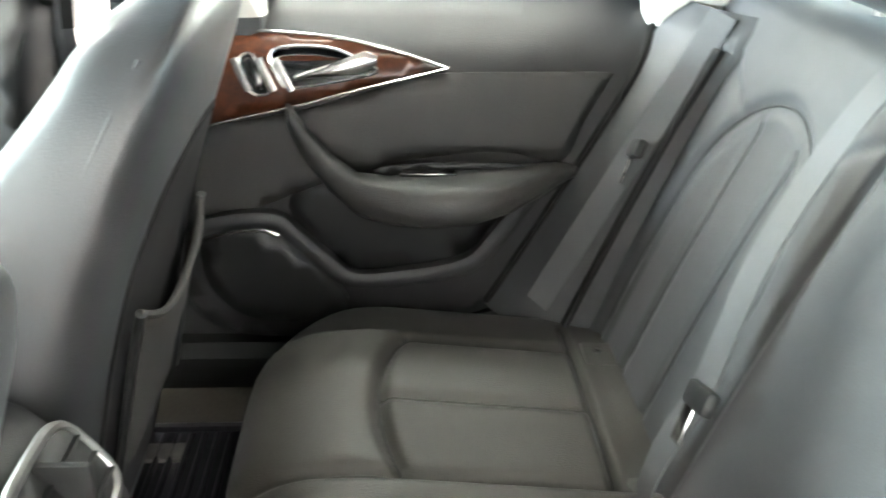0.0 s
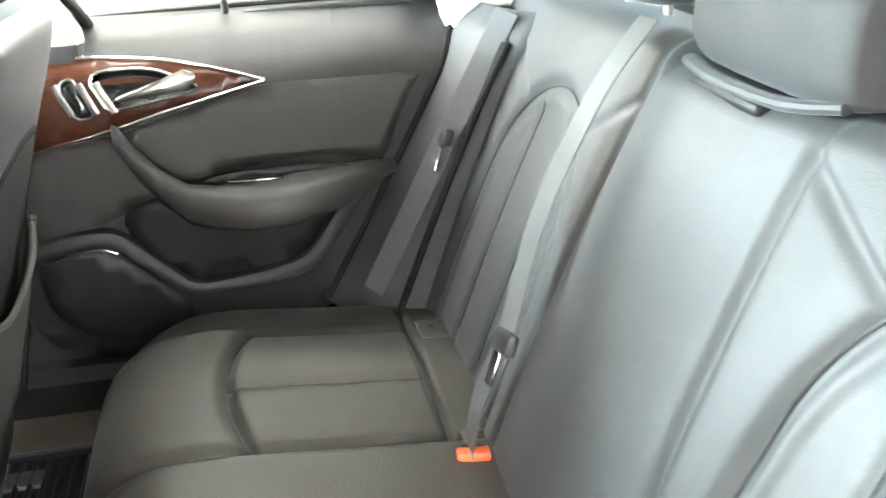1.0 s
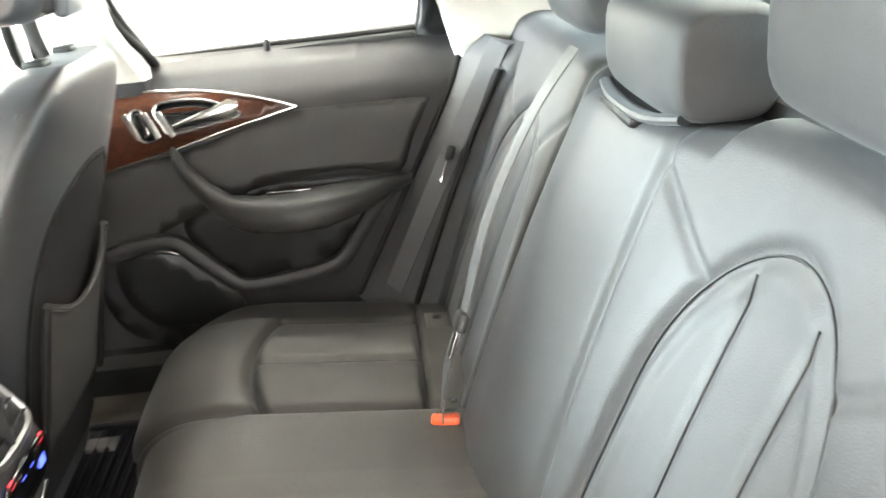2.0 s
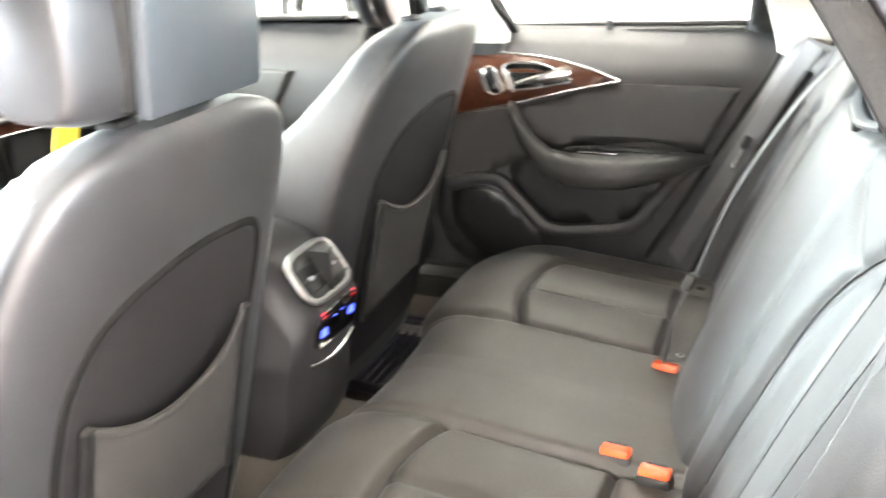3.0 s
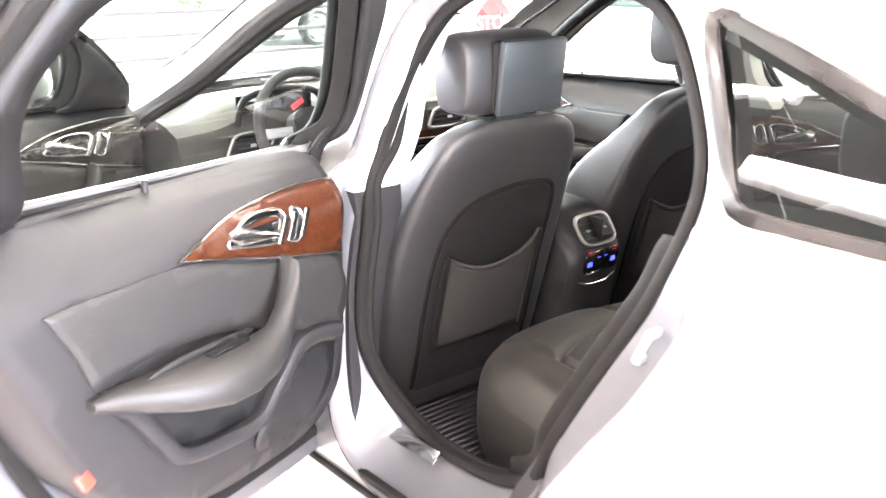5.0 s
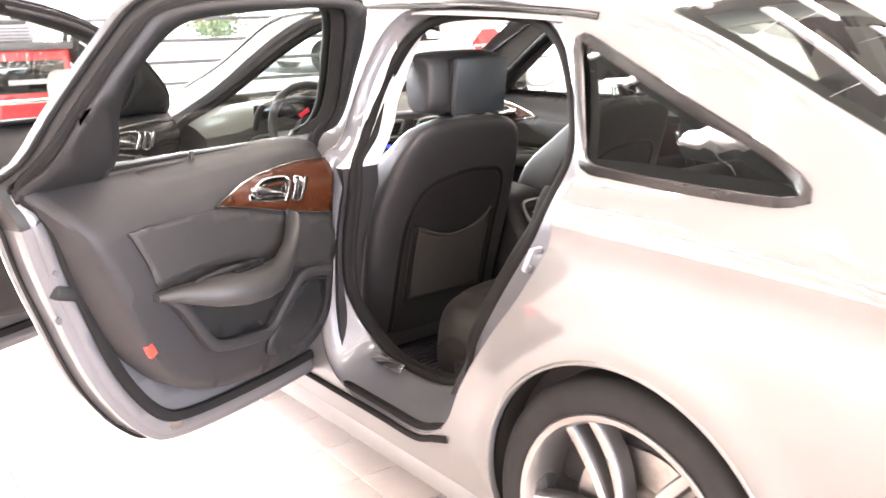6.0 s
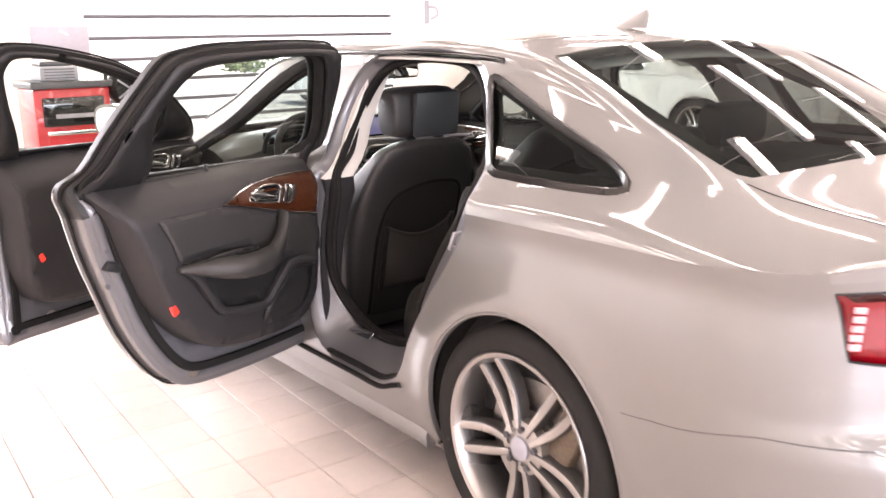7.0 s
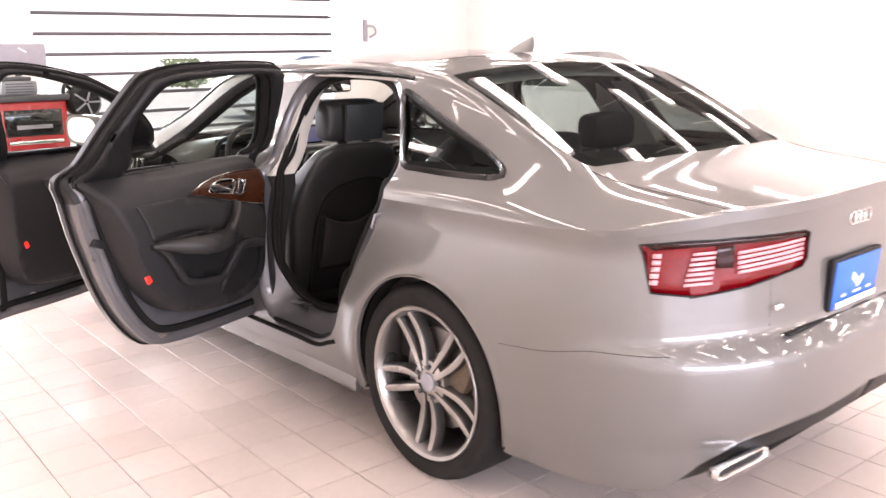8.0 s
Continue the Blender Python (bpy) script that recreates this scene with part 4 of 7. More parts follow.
    # flat black sheets put in the shade of the armrest well and the pocket
    add("armrest_well_shade", sheet([ys(round2([(0.87, 0.737), (0.74, 0.746), (0.66, 0.742), (0.66, 0.728), (0.75, 0.728), (0.86, 0.722)], 3))], 0.03, lambda y, z: Vector((-0.655, y, z + 0.002))), BLACK, "", arm, solid=0.004)
    add("door_pocket_shade", sheet([ys(round2(POCKETP, 3))], 0.03, on_panel(0.004)), BLACK, "flat black sheet for the shade in the door pocket", solid=0.004)
    add("pocket_rim", sweep(bmesh.new(), spline([(panel_x(z) + 0.012, ym(y), z) for y, z in BANDP], 4), ring2(0.016, 0.017, 10, 2.5), False, Vector((1, 0, 0))), DOORSKIN, "soft charcoal pocket rim")
    sp = add("speaker_grille", sheet([ys(round2(SPEAKERP, 3))], 0.03, on_panel(0.008)), BLACK, "black speaker grille", solid=0.008)
    add("speaker_strip", sweep(bmesh.new(), spline([(panel_x(z) + 0.016, ym(y), z) for y, z in ((1.15, 0.608), (1.10, 0.622), (1.06, 0.623), (1.035, 0.613))], 5), ring2(0.003, 0.004, 8)), CHROME, "bright speaker strip", sp)
    add("lock_pin", sweep(bmesh.new(), [(-0.812, ym(0.82), 0.950), (-0.812, ym(0.82), 0.982), (-0.812, ym(0.821), 0.990)], ring2(0.006)), BLACK, "black lock pin")
    if seal:
        add("door_lamp", box(bmesh.new(), (panel_x(0.6) - 0.004, lamp_y, 0.605), (0.012, 0.022, 0.034), 0.005, turned(x=24)), REFLECTOR, "red glowing door warning lamp")
        add("latch", box(bmesh.new(), side_point(lamp_y - 0.105, 0.745, 0.056 + thick), (0.04, 0.055, 0.03), 0.006, turned(x=-20)), BLACK, "black door latch")
        for dz in (-0.055, 0.05):
            p = side_point(lamp_y - 0.125, 0.745 + dz, 0.060 + thick)
            add("edge_bolt", sweep(bmesh.new(), [p, p + Vector((0.006, 0, 0))], ring2(0.008, 0.008, 10), up=Vector((0, 0, 1))), DARKGREY, "small dark bolt head")
        add("edge_plug", sweep(bmesh.new(), [side_point(0.70 if lamp_y < 1 else 1.55, 0.345, 0.060 + thick), side_point(0.70 if lamp_y < 1 else 1.55, 0.345, 0.068 + thick)], ring2(0.022, 0.016, 16), up=Vector((0, 0, 1))), CHROME, "round plug in the door edge")
    return d


def same_y(y):
    return y


def front_y(y):
    return 1.40 + (y - 0.36) * 1.08


# the open rear door, whose rear edge lies a little further in
DOOR_RL = [(y + 0.095 * math.exp(-((z - 0.92) / 0.40) ** 2) * step01((0.75 - y) / 0.4) + (0.035 * step01((z - 0.93) / 0.12) + 0.035 * step01((z - 1.1) / 0.22)) * step01((0.9 - y) / 0.4) + 0.03 * step01((z - 0.9) / 0.1) * step01((y - 1.1) / 0.1), z - 0.034 * step01((z - 1.2) / 0.15)) for y, z in DOOR_R]
DOOR_FL = round2([(1.27, 1.31), (1.31, 1.15), (1.345, 0.95), (1.355, 0.70), (1.345, 0.45), (1.335, 0.285), (1.45, 0.27), (1.90, 0.27), (2.28, 0.30), (2.36, 0.45), (2.39, 0.65), (2.40, 0.86), (2.36, 0.97), (2.25, 1.07), (2.04, 1.205), (1.92, 1.262), (1.77, 1.318), (1.56, 1.360), (1.40, 1.378), (1.31, 1.370)])
HINGE_R, HINGE_F = (-0.90, 1.245), (-0.90, 2.34)
door("rear_door", DOOR_RL, REAR_WIN_OPEN, HINGE_R, -69.5, False, same_y, "open silver rear door with charcoal trim and burl wood inlay", 0.555, lift=(-0.034, -0.012, 0.058))
door("front_door", DOOR_FL, FRONT_WIN_OPEN, HINGE_F, -66, False, front_y, "open silver front door with charcoal trim", 1.46, lift=(0, 0, 0.045), inlay=TRIMBLACK)
door("rear_door", DOOR_R, REAR_WIN_SHUT, HINGE_R, 0, True, same_y, "closed rear door with charcoal trim and burl wood inlay", 0.60, False)
door("front_door", DOOR_F, FRONT_WIN, HINGE_F, 0, True, front_y, "closed front door with charcoal trim", 1.30, False)
# check strap between pillar and open door
bm = box(bmesh.new(), (-0.895, 1.165, 0.735), (0.09, 0.035, 0.022), 0.004, turned(z=20))
part("check_strap", bm, DARKGREY, car, "dark metal check strap")

# ------------------------------------------------------------------ cabin
cab = thing("cabin_lining", "charcoal floor, pillars and pale headliner of the sedan", "car interior")


def groove(d, w, depth):
    return -depth * math.exp(-(d / w) ** 2)


# floor pan with tunnel and carpet
rings = []
for y in np.linspace(0.5, 2.75, 30):
    r = []
    for x in np.linspace(-0.80, 0.80, 41):
        tun = 0.13 * math.exp(-(x / 0.20) ** 4)
        side = 0.10 * max(0.0, (abs(x) - 0.70) / 0.08)
        rise = 0.16 * max(0.0, (y - 2.3) / 0.4)
        r.append(Vector((x, y, 0.235 + tun + min(side, 0.11) + rise)))
    rings.append(r)
part("carpet", loft(bmesh.new(), rings, False, False), CARPET, cab, "dark brown carpet", solid=0.01)
# inner sills, pillars and quarter trim
for right in (False, True):
    def cadd(nm, bm, mat, lab):
        part(nm, mirrored(bm) if right else bm, mat, cab, lab)
    cadd("sill_trim", sweep(bmesh.new(), [(-0.765, y, 0.365) for y in np.linspace(0.55, 2.25, 30)], [(-0.02, -0.12), (0.03, -0.12), (0.03, -0.01), (0.012, 0.012), (-0.02, 0.012)]), BLACK, "black sill trim")
    rings = []
    for z in np.linspace(0.36, 1.37, 20):
        x = side_point(1.08, z, 0.10).x
        rear = float(np.interp(z, [0.36, 0.7, 0.95, 1.08, 1.25, 1.37], [1.040, 1.040, 1.040, 1.078, 1.070, 1.05]))
        inn = float(np.interp(z, [0.6, 0.93, 1.12, 1.3], [0.030, 0.075, 0.045, 0.040]))
        ahead = float(np.interp(z, [0.36, 0.85, 1.0], [1.33, 1.28, 1.185]))
        rings.append([Vector((x + a, b, z)) for a, b in ((-0.055, rear), (inn - 0.025, rear), (inn - 0.006, rear + 0.006), (inn, rear + 0.022), (inn, ahead - 0.025), (inn - 0.02, ahead), (-0.055, ahead))])
    split = 12
    cadd("pillar_trim_low", loft(bmesh.new(), rings[:split]), DOORSKIN, "charcoal lower pillar trim")
    cadd("pillar_trim_high", loft(bmesh.new(), rings[split - 1:]), LINER, "pale upper pillar trim")
    # rear quarter trim behind the door opening
    loop = [(0.66, 0.36), (0.60, 0.47), (0.52, 0.60), (0.44, 0.74), (0.35, 0.86), (0.285, 0.97), (0.262, 1.03), (-0.30, 1.02), (-0.30, 0.36)]
    cadd("quarter_trim", sheet([loop], 0.05, lambda y, z: side_point(y, z, 0.10)), DOORSKIN, "charcoal quarter trim")
    loop = [(0.25, 1.05), (0.337, 1.20), (0.415, 1.33), (0.30, 1.335), (0.10, 1.25), (-0.24, 1.08), (-0.30, 1.02), (0.2, 1.03)]
    cadd("rear_pillar_trim", sheet([loop, shrink(QUARTER, -0.005)], 0.04, lambda y, z: side_point(y, z, 0.045)), LINER, "pale rear pillar trim")
    cadd("seal_lip", sweep(bmesh.new(), eased([side_point(y, z, 0.088 + sunk(z)) for y, z in dense(shrink(REAR_SEAL, 0.005), 0.02)], 8), ring2(0.008, 0.009, 10), True, Vector((1, 0, 0))), RUBBER, "black inner seal lip")
    low = [side_point(y, z, 0.092 + sunk(z)) for y, z in dense(shrink(REAR_SEAL, 0.024), 0.02) if y < 0.66 and z < 1.0]
    cadd("wheel_arch_lip", sweep(bmesh.new(), low, ring2(0.022, 0.010, 10), False, Vector((1, 0, 0))), RUBBER, "black inner wheel-arch trim")
# pale pillar trim behind the closed door's window
rings = []
for z in np.linspace(0.935, 1.30, 16):
    yf = float(np.interp(z, [0.93, 0.97, 1.04, 1.15, 1.30], [0.462, 0.470, 0.494, 0.545, 0.62]))
    x = float(np.interp(z, [0.93, 1.04, 1.15, 1.30], [0.735, 0.715, 0.665, 0.60]))
    rings.append([Vector((x + 0.05, yf, z)), Vector((x + 0.012, yf - 0.002, z)), Vector((x, yf - 0.014, z)), Vector((x - 0.004, yf - 0.10, z)), Vector((x, yf - 0.24, z)), Vector((x + 0.05, yf - 0.26, z))])
part("rear_pillar_trim", loft(bmesh.new(), rings), LINER, cab, "pale rear pillar trim")
# headliner
rings = []
for y in np.linspace(0.16, 1.76, 24):
    rings.append([upper(y, b) - Vector((0, 0, 0.035)) for b in np.linspace(0.46, 1.72, 30)])
part("headliner", loft(bmesh.new(), rings, False, False), LINER, cab, "pale woven headliner", solid=0.006)
# parcel shelf, bulkheads
part("parcel_shelf", box(bmesh.new(), (0, -0.07, 1.0), (1.40, 0.60, 0.03), 0.01), BLACK, cab, "black parcel shelf")
part("rear_bulkhead", box(bmesh.new(), (0, 0.14, 0.66), (1.50, 0.03, 0.64)), BLACK, cab)
part("firewall", box(bmesh.new(), (0, 2.66, 0.55), (1.60, 0.03, 0.70)), BLACK, cab)
part("under_tray", box(bmesh.new(), (0, 1.35, 0.20), (1.66, 2.0, 0.03)), RUBBER, cab)
part("boot_tray", box(bmesh.new(), (0, -0.45, 0.28), (1.10, 1.05, 0.04)), RUBBER, cab)

# ------------------------------------------------------------------ rear bench


def arch_edge(dx, z, right):
    """Signed distance-like measure to the arched seam of an outer seat: negative inside."""
    top, half = (0.905, 0.165) if right else (0.930, 0.158)
    w = half - 0.02 * max(0.0, (z - 0.6) / 0.3)
    if z < 0.74:
        return abs(dx) - w
    return math.hypot(dx / w, (z - 0.74) / (top - 0.74)) * w - w


BX = 0.030


def bench_top(x, y):
    """Height of the cushion's top; its middle lies a little to the right."""
    w = abs(x - BX)
    dx = w - 0.325
    z = 0.492 + 0.018 * math.cos(min(abs(dx), 0.3) / 0.3 * math.pi / 2) - 0.03 * max(0.0, (w - 0.55) / 0.1) ** 2
    z += 0.030 * min(1.0, max(0.0, (y - 0.56) / 0.30))
    fy = 0.826 + 0.045 * (1 - (dx / 0.18) ** 2 if abs(dx) < 0.18 else 0)
    out = step01((w - 0.160) / 0.02)
    wid = step01((0.175 - abs(dx)) / 0.02)
    back = step01((fy + 0.004 - y) / 0.012) * step01((y - 0.592) / 0.012)
    z += out * wid * (groove(y - fy, 0.010, 0.013) + 0.010 * math.exp(-((y - fy - 0.055) / 0.045) ** 2))
    z += out * back * (groove(dx - 0.155, 0.012, 0.013) + groove(dx, 0.012, 0.007) + 0.005 * abs(math.sin(dx / 0.155 * math.pi)) * step01((0.155 - abs(dx)) / 0.02))
    z += (1 - out) * 0.010
    z += groove(w - 0.172, 0.011, 0.012)
    return z + groove(y - 0.592, 0.006, 0.012) * step01((w - 0.16) / 0.03) * step01((0.56 - w) / 0.03)


bench = thing("rear_bench", "dark brown-black leather rear bench with stitched flutes", "car seat")
rings = []
ysb = list(np.linspace(0.50, 0.93, 110))
for x in np.linspace(-0.620, 0.700, 480):
    w = abs(x - BX)
    drop = 0.05 * max(0.0, (w - 0.58) / 0.08) ** 2
    front = 1.055 - 0.135 * max(0.0, (w - 0.42) / 0.24) ** 2.2 - 0.016 * math.exp(-((w - 0.18) / 0.018) ** 2) - 0.03 * step01((0.175 - w) / 0.03)
    sx = min(1.0, (front - 0.50) / 0.535)
    r = [Vector((x, 0.50, 0.36))]
    for y in ysb:
        yy = 0.50 + (y - 0.50) * sx
        r.append(Vector((x, yy, bench_top(x, yy) - drop)))
    zt, ye = r[-1].z, r[-1].y
    for k in range(1, 11):
        a = k / 10 * math.pi / 2
        r.append(Vector((x, ye + (front - ye) * math.sin(a), zt - 0.085 * (1 - math.cos(a)))))
    r += [Vector((x, front - 0.012, zt - 0.12)), Vector((x, front - 0.035, 0.30)), Vector((x, front - 0.085, 0.26)), Vector((x, 0.60, 0.26))]
    rings.append(r)
part("bench_cushion", loft(bmesh.new(), rings), CUSHION, bench, "brown-black leather cushion")


def stitched(pts, parent, mat=BLACK, r=0.0016):
    """A sewn seam, lying in its groove; a black cord puts in the stitching's shadow."""
    part("seam", sweep(bmesh.new(), pts, ring2(r, r, 6)), mat, parent, "sewn seam, mostly black for its groove's shade")


for sg in (-1, 1):
    for off in (0.0, 0.155):
        x = BX + sg * (0.325 + off)
        end = 0.826 + 0.045 * (1 - (off / 0.18) ** 2)
        stitched([(x, y, bench_top(x, y) + 0.0006) for y in np.linspace(0.60, end, 40)], bench, CUSHION if off == 0 else BLACK)
    arc = []
    for off in np.linspace(-0.155, 0.165, 40):
        y = 0.826 + 0.045 * (1 - (off / 0.18) ** 2)
        x = BX + sg * (0.325 + off)
        arc.append((x, y, bench_top(x, y) + 0.0006))
    stitched(arc, bench)
    stitched([(x, 0.592, bench_top(x, 0.592) + 0.0006) for x in np.linspace(BX + sg * 0.18, BX + sg * 0.55, 30)], bench)
    stitched([(BX + sg * 0.172, y, bench_top(BX + sg * 0.172, y) + 0.0008) for y in np.linspace(0.56, 0.92, 40)], bench, CUSHION)


def back_face(x, z):
    """How far the backrest bulges to the front; its driver-side part lies further back."""
    q = (z - 0.50) / 0.53
    o = 0.012 * math.sin(min(max(q, 0), 1) * math.pi) - 0.07 * step01((0.10 - x) / 0.40)
    u = max(-0.097 + 0.06 * (z - 0.78) - x, x - 0.173) + 0.153
    k = step01((u - 0.149) / 0.008)
    dx = x - 0.395 if x > 0 else -x - 0.325
    e = arch_edge(dx, z, x > 0)
    w = groove(e, 0.011, 0.012) - 0.012 * step01(-e / 0.03) + 0.004 * step01(e / 0.06) - 0.002 * step01((e - 0.06) / 0.14)
    w += (groove(abs(dx) - 0.055, 0.008, 0.005)) * step01(-e / 0.02)
    if 0.10 < abs(dx) < 0.26:
        w += groove((z - 0.877) - 0.62 * (abs(dx) - 0.115), 0.009, 0.006) * step01((abs(dx) - 0.10) / 0.02) * step01((0.26 - abs(dx)) / 0.05)
    o += w * k + (1 - k) * 0.005
    return o + groove(u - 0.153, 0.008, 0.007)


bm = bmesh.new()
rings = []
for x in np.linspace(-0.620, 0.800, 430):
    end = max(0.0, (x - 0.745) / 0.055, (-0.56 - x) / 0.06)
    zt = 1.010 - 0.03 * end ** 2 - 0.022 * step01((0.17 - abs(x)) / 0.02)
    r = []
    for z in np.linspace(0.47, zt - 0.025, 100):
        y = 0.545 - 0.415 * (z - 0.50) + back_face(x, z) - 0.05 * end ** 2
        r.append(Vector((x, y, z)))
    yt = r[-1].y
    for k in range(1, 7):
        a = k / 6 * math.pi / 2
        r.append(Vector((x, yt - 0.04 * (1 - math.cos(a)) - 0.01 * k / 6, zt - 0.025 + 0.025 * math.sin(a))))
    r += [Vector((x, yt - 0.15, zt - 0.01)), Vector((x, yt - 0.16, zt - 0.06)), Vector((x, 0.36, 0.47))]
    rings.append(r)
part("bench_backrest", loft(bm, rings), LEATHER, bench, "black leather backrest with arched flutes")
for rt, cx, top, half in ((True, 0.395, 0.905, 0.165), (False, -0.325, 0.930, 0.158)):
    for off in (None, -0.055, 0.055):
        path = []
        if off is None:
            for z in np.linspace(0.53, 0.74, 20):
                path.append((cx - (half - 0.02 * max(0.0, (z - 0.6) / 0.3)), z))
            w = half - 0.0093
            path += [(cx - w * math.cos(a), 0.74 + (top - 0.74) * math.sin(a)) for a in np.linspace(0.05, math.pi - 0.05, 30)]
            path += [(2 * cx - x, z) for x, z in path[19::-1]]
        else:
            path = [(cx + off, z) for z in np.linspace(0.53, top - 0.03, 30)]
        stitched([(x, 0.545 - 0.415 * (z - 0.50) + back_face(x, z) + 0.0008, z) for x, z in path], bench)


def bolster(u, z):
    """The padded side of the bench beside the closed door: u from the door gap (0) to the backrest (1)."""
    xf, yf = -panel_x(min(z, 0.93)) - 0.004, 0.468 + 0.53 * (0.905 - z)
    xb, yb = 0.585, 0.545 - 0.415 * (z - 0.50) + back_face(0.585, z) + 0.004
    bulge = 0.030 * math.sin(u * math.pi) ** 0.8
    return Vector((xf + (xb - xf) * u - 0.7 * bulge, yf + (yb - yf) * u + 0.35 * bulge, z))


rings = []
for z in np.linspace(0.47, 0.975, 30):
    zz = min(z, 0.955)
    r = [bolster(u, zz) for u in np.linspace(0, 1, 16)]
    k = max(0.0, (z - 0.94) / 0.035)
    r = [r[0] + Vector((0.004, -0.12, 0))] + [r[0] + Vector((0.003, -0.010, 0))] + r + [r[-1] + Vector((-0.01, -0.05, 0))]
    rings.append([Vector((p.x, p.y - 0.03 * k * k, z)) for p in r])
edge = [bolster(0.0, z) + Vector((-0.002, 0.004, 0)) for z in np.linspace(0.48, 0.95, 20)]
part("gap_welt", sweep(bmesh.new(), edge, ring2(0.007, 0.006, 8)), RUBBER, bench, "dark welt along the door gap")
edge = [bolster(0.80, z) + Vector((-0.004, 0.002, 0)) for z in np.linspace(0.50, 0.93, 20)]
part("bolster_seam", sweep(bmesh.new(), edge, ring2(0.010, 0.006, 8)), RUBBER, bench, "dark seam between bolster and backrest")
part("side_bolster", loft(bmesh.new(), rings, False, False), LEATHER, bench, "padded leather side bolster beside the door")
# pull lip of the folded centre armrest
bm = sweep(bmesh.new(), spline([(-0.105, 0.318, 1.000), (-0.04, 0.338, 0.990), (0.07, 0.340, 0.988), (0.145, 0.330, 0.992)], 6), ring2(0.010, 0.006, 10, 2.5))
lip = part("armrest_lip", bm, LEATHER, bench, "leather pull lip of the folded armrest")
# black block in place of the shadow beneath the pull lip
part("lip_shade", box(bmesh.new(), (0.045, 0.340, 0.978), (0.13, 0.020, 0.014), 0.006), BLACK, bench, "black block for the shade under the lip")


def headrest(x, y, z, w, h, t):
    """A padded head restraint on two posts."""
    rings = []
    for q in np.sin(np.linspace(-math.pi / 2, math.pi / 2, 27)):
        sx = w / 2 * math.copysign(1, q) * abs(q)
        k = (1 - abs(q) ** 4) ** 0.5
        rings.append([Vector((sx, a * t / 2 * (0.72 + 0.28 * k), b * h / 2 * (0.80 + 0.20 * k))) for a, b in ring2(1, 1, 28, 3.6)])
    return [[v + Vector((x, y, z)) for v in r] for r in rings]


for x, w, h, z in ((-0.305, 0.27, 0.155, 1.10), (0.385, 0.27, 0.155, 1.10), (0.02, 0.27, 0.125, 1.050)):
    hr = part("rear_headrest", loft(bmesh.new(), headrest(x, 0.275 if x > -0.1 else 0.215, z, w, h, 0.13)), LEATHER, bench, "black leather headrest")
    for s in (-0.06, 0.06):
        part("headrest_post", sweep(bmesh.new(), [(x + s, 0.27 if x > -0.1 else 0.21, 0.98), (x + s, 0.275 if x > -0.1 else 0.215, z)], ring2(0.006), up=Vector((0, 1, 0))), STEEL, hr)

# seat belts, tongues, buckles and child-seat anchors


def strap(pts, w, mat, name, parent, label, t=0.002, up=(0, 0.93, 0.37)):
    """A flat band along a path, lying on the backrest."""
    p = spline(pts, 6)
    return part(name, sweep(bmesh.new(), p, [(-w / 2, -t / 2), (w / 2, -t / 2), (w / 2, t / 2), (-w / 2, t / 2)], False, Vector(up)), mat, parent, label)


def belt(name, pts, tongue, label, up=(0, 0.93, 0.37)):
    b = thing(name, label, "seat belt", group="rear seat belts")
    strap(pts, 0.040 if up[0] else 0.046, BELT, "webbing", b, "grey woven webbing", up=up)
    bm = box(bmesh.new(), tongue, (0.062, 0.016, 0.028), 0.006, turned(x=22, y=18))
    tg = part("tongue", bm, BLACK, b, "black belt tongue")
    part("tongue_blade", box(bmesh.new(), Vector(tongue) + Vector((0.006, 0.012, -0.034)), (0.026, 0.004, 0.045), 0.002, turned(x=22, y=18)), CHROME, tg, "bright metal blade")
    return b


side = Vector((-0.74, 0.66, 0.10))
belt("seat_belt", [bolster(u, z) + side * 0.004 for u, z in ((0.66, 0.975), (0.62, 0.90), (0.58, 0.84), (0.55, 0.78), (0.52, 0.70), (0.49, 0.62), (0.46, 0.52))], bolster(0.56, 0.785) + side * 0.010, "grey seat belt hanging down the outer backrest", side)
belt("seat_belt", [(0.19, 0.36, 1.03), (0.185, 0.42, 0.95), (0.165, 0.49, 0.82), (0.14, 0.535, 0.69), (0.15, 0.565, 0.60), (0.165, 0.575, 0.52)], (0.128, 0.540, 0.685), "grey centre seat belt lying on the backrest")
belt("seat_belt", [(-0.70, 0.20, 1.05), (-0.712, 0.26, 0.92), (-0.715, 0.31, 0.80), (-0.712, 0.37, 0.68), (-0.70, 0.43, 0.54)], (-0.712, 0.32, 0.78), "grey seat belt hanging down the outer backrest")
for x, y, a in ((0.155, 0.572, 82), (-0.118, 0.600, 86), (-0.150, 0.540, 86)):
    k = thing("belt_buckle", "black seat-belt buckle with an orange release button", "belt buckle", group="rear belt buckles")
    k.matrix_basis = pose(x, y, 0.512 if x < 0 else 0.506, 10, 0, a)
    part("buckle_body", box(bmesh.new(), (0, 0, -0.012), (0.050, 0.028, 0.034), 0.006), BLACK, k)
    part("release_button", box(bmesh.new(), (0, 0.0, 0.008), (0.042, 0.023, 0.014), 0.004), ORANGE, k, "orange release button")
    part("buckle_slot", box(bmesh.new(), (0, -0.009, 0.0155), (0.030, 0.005, 0.004), 0.001), BLACK, k)
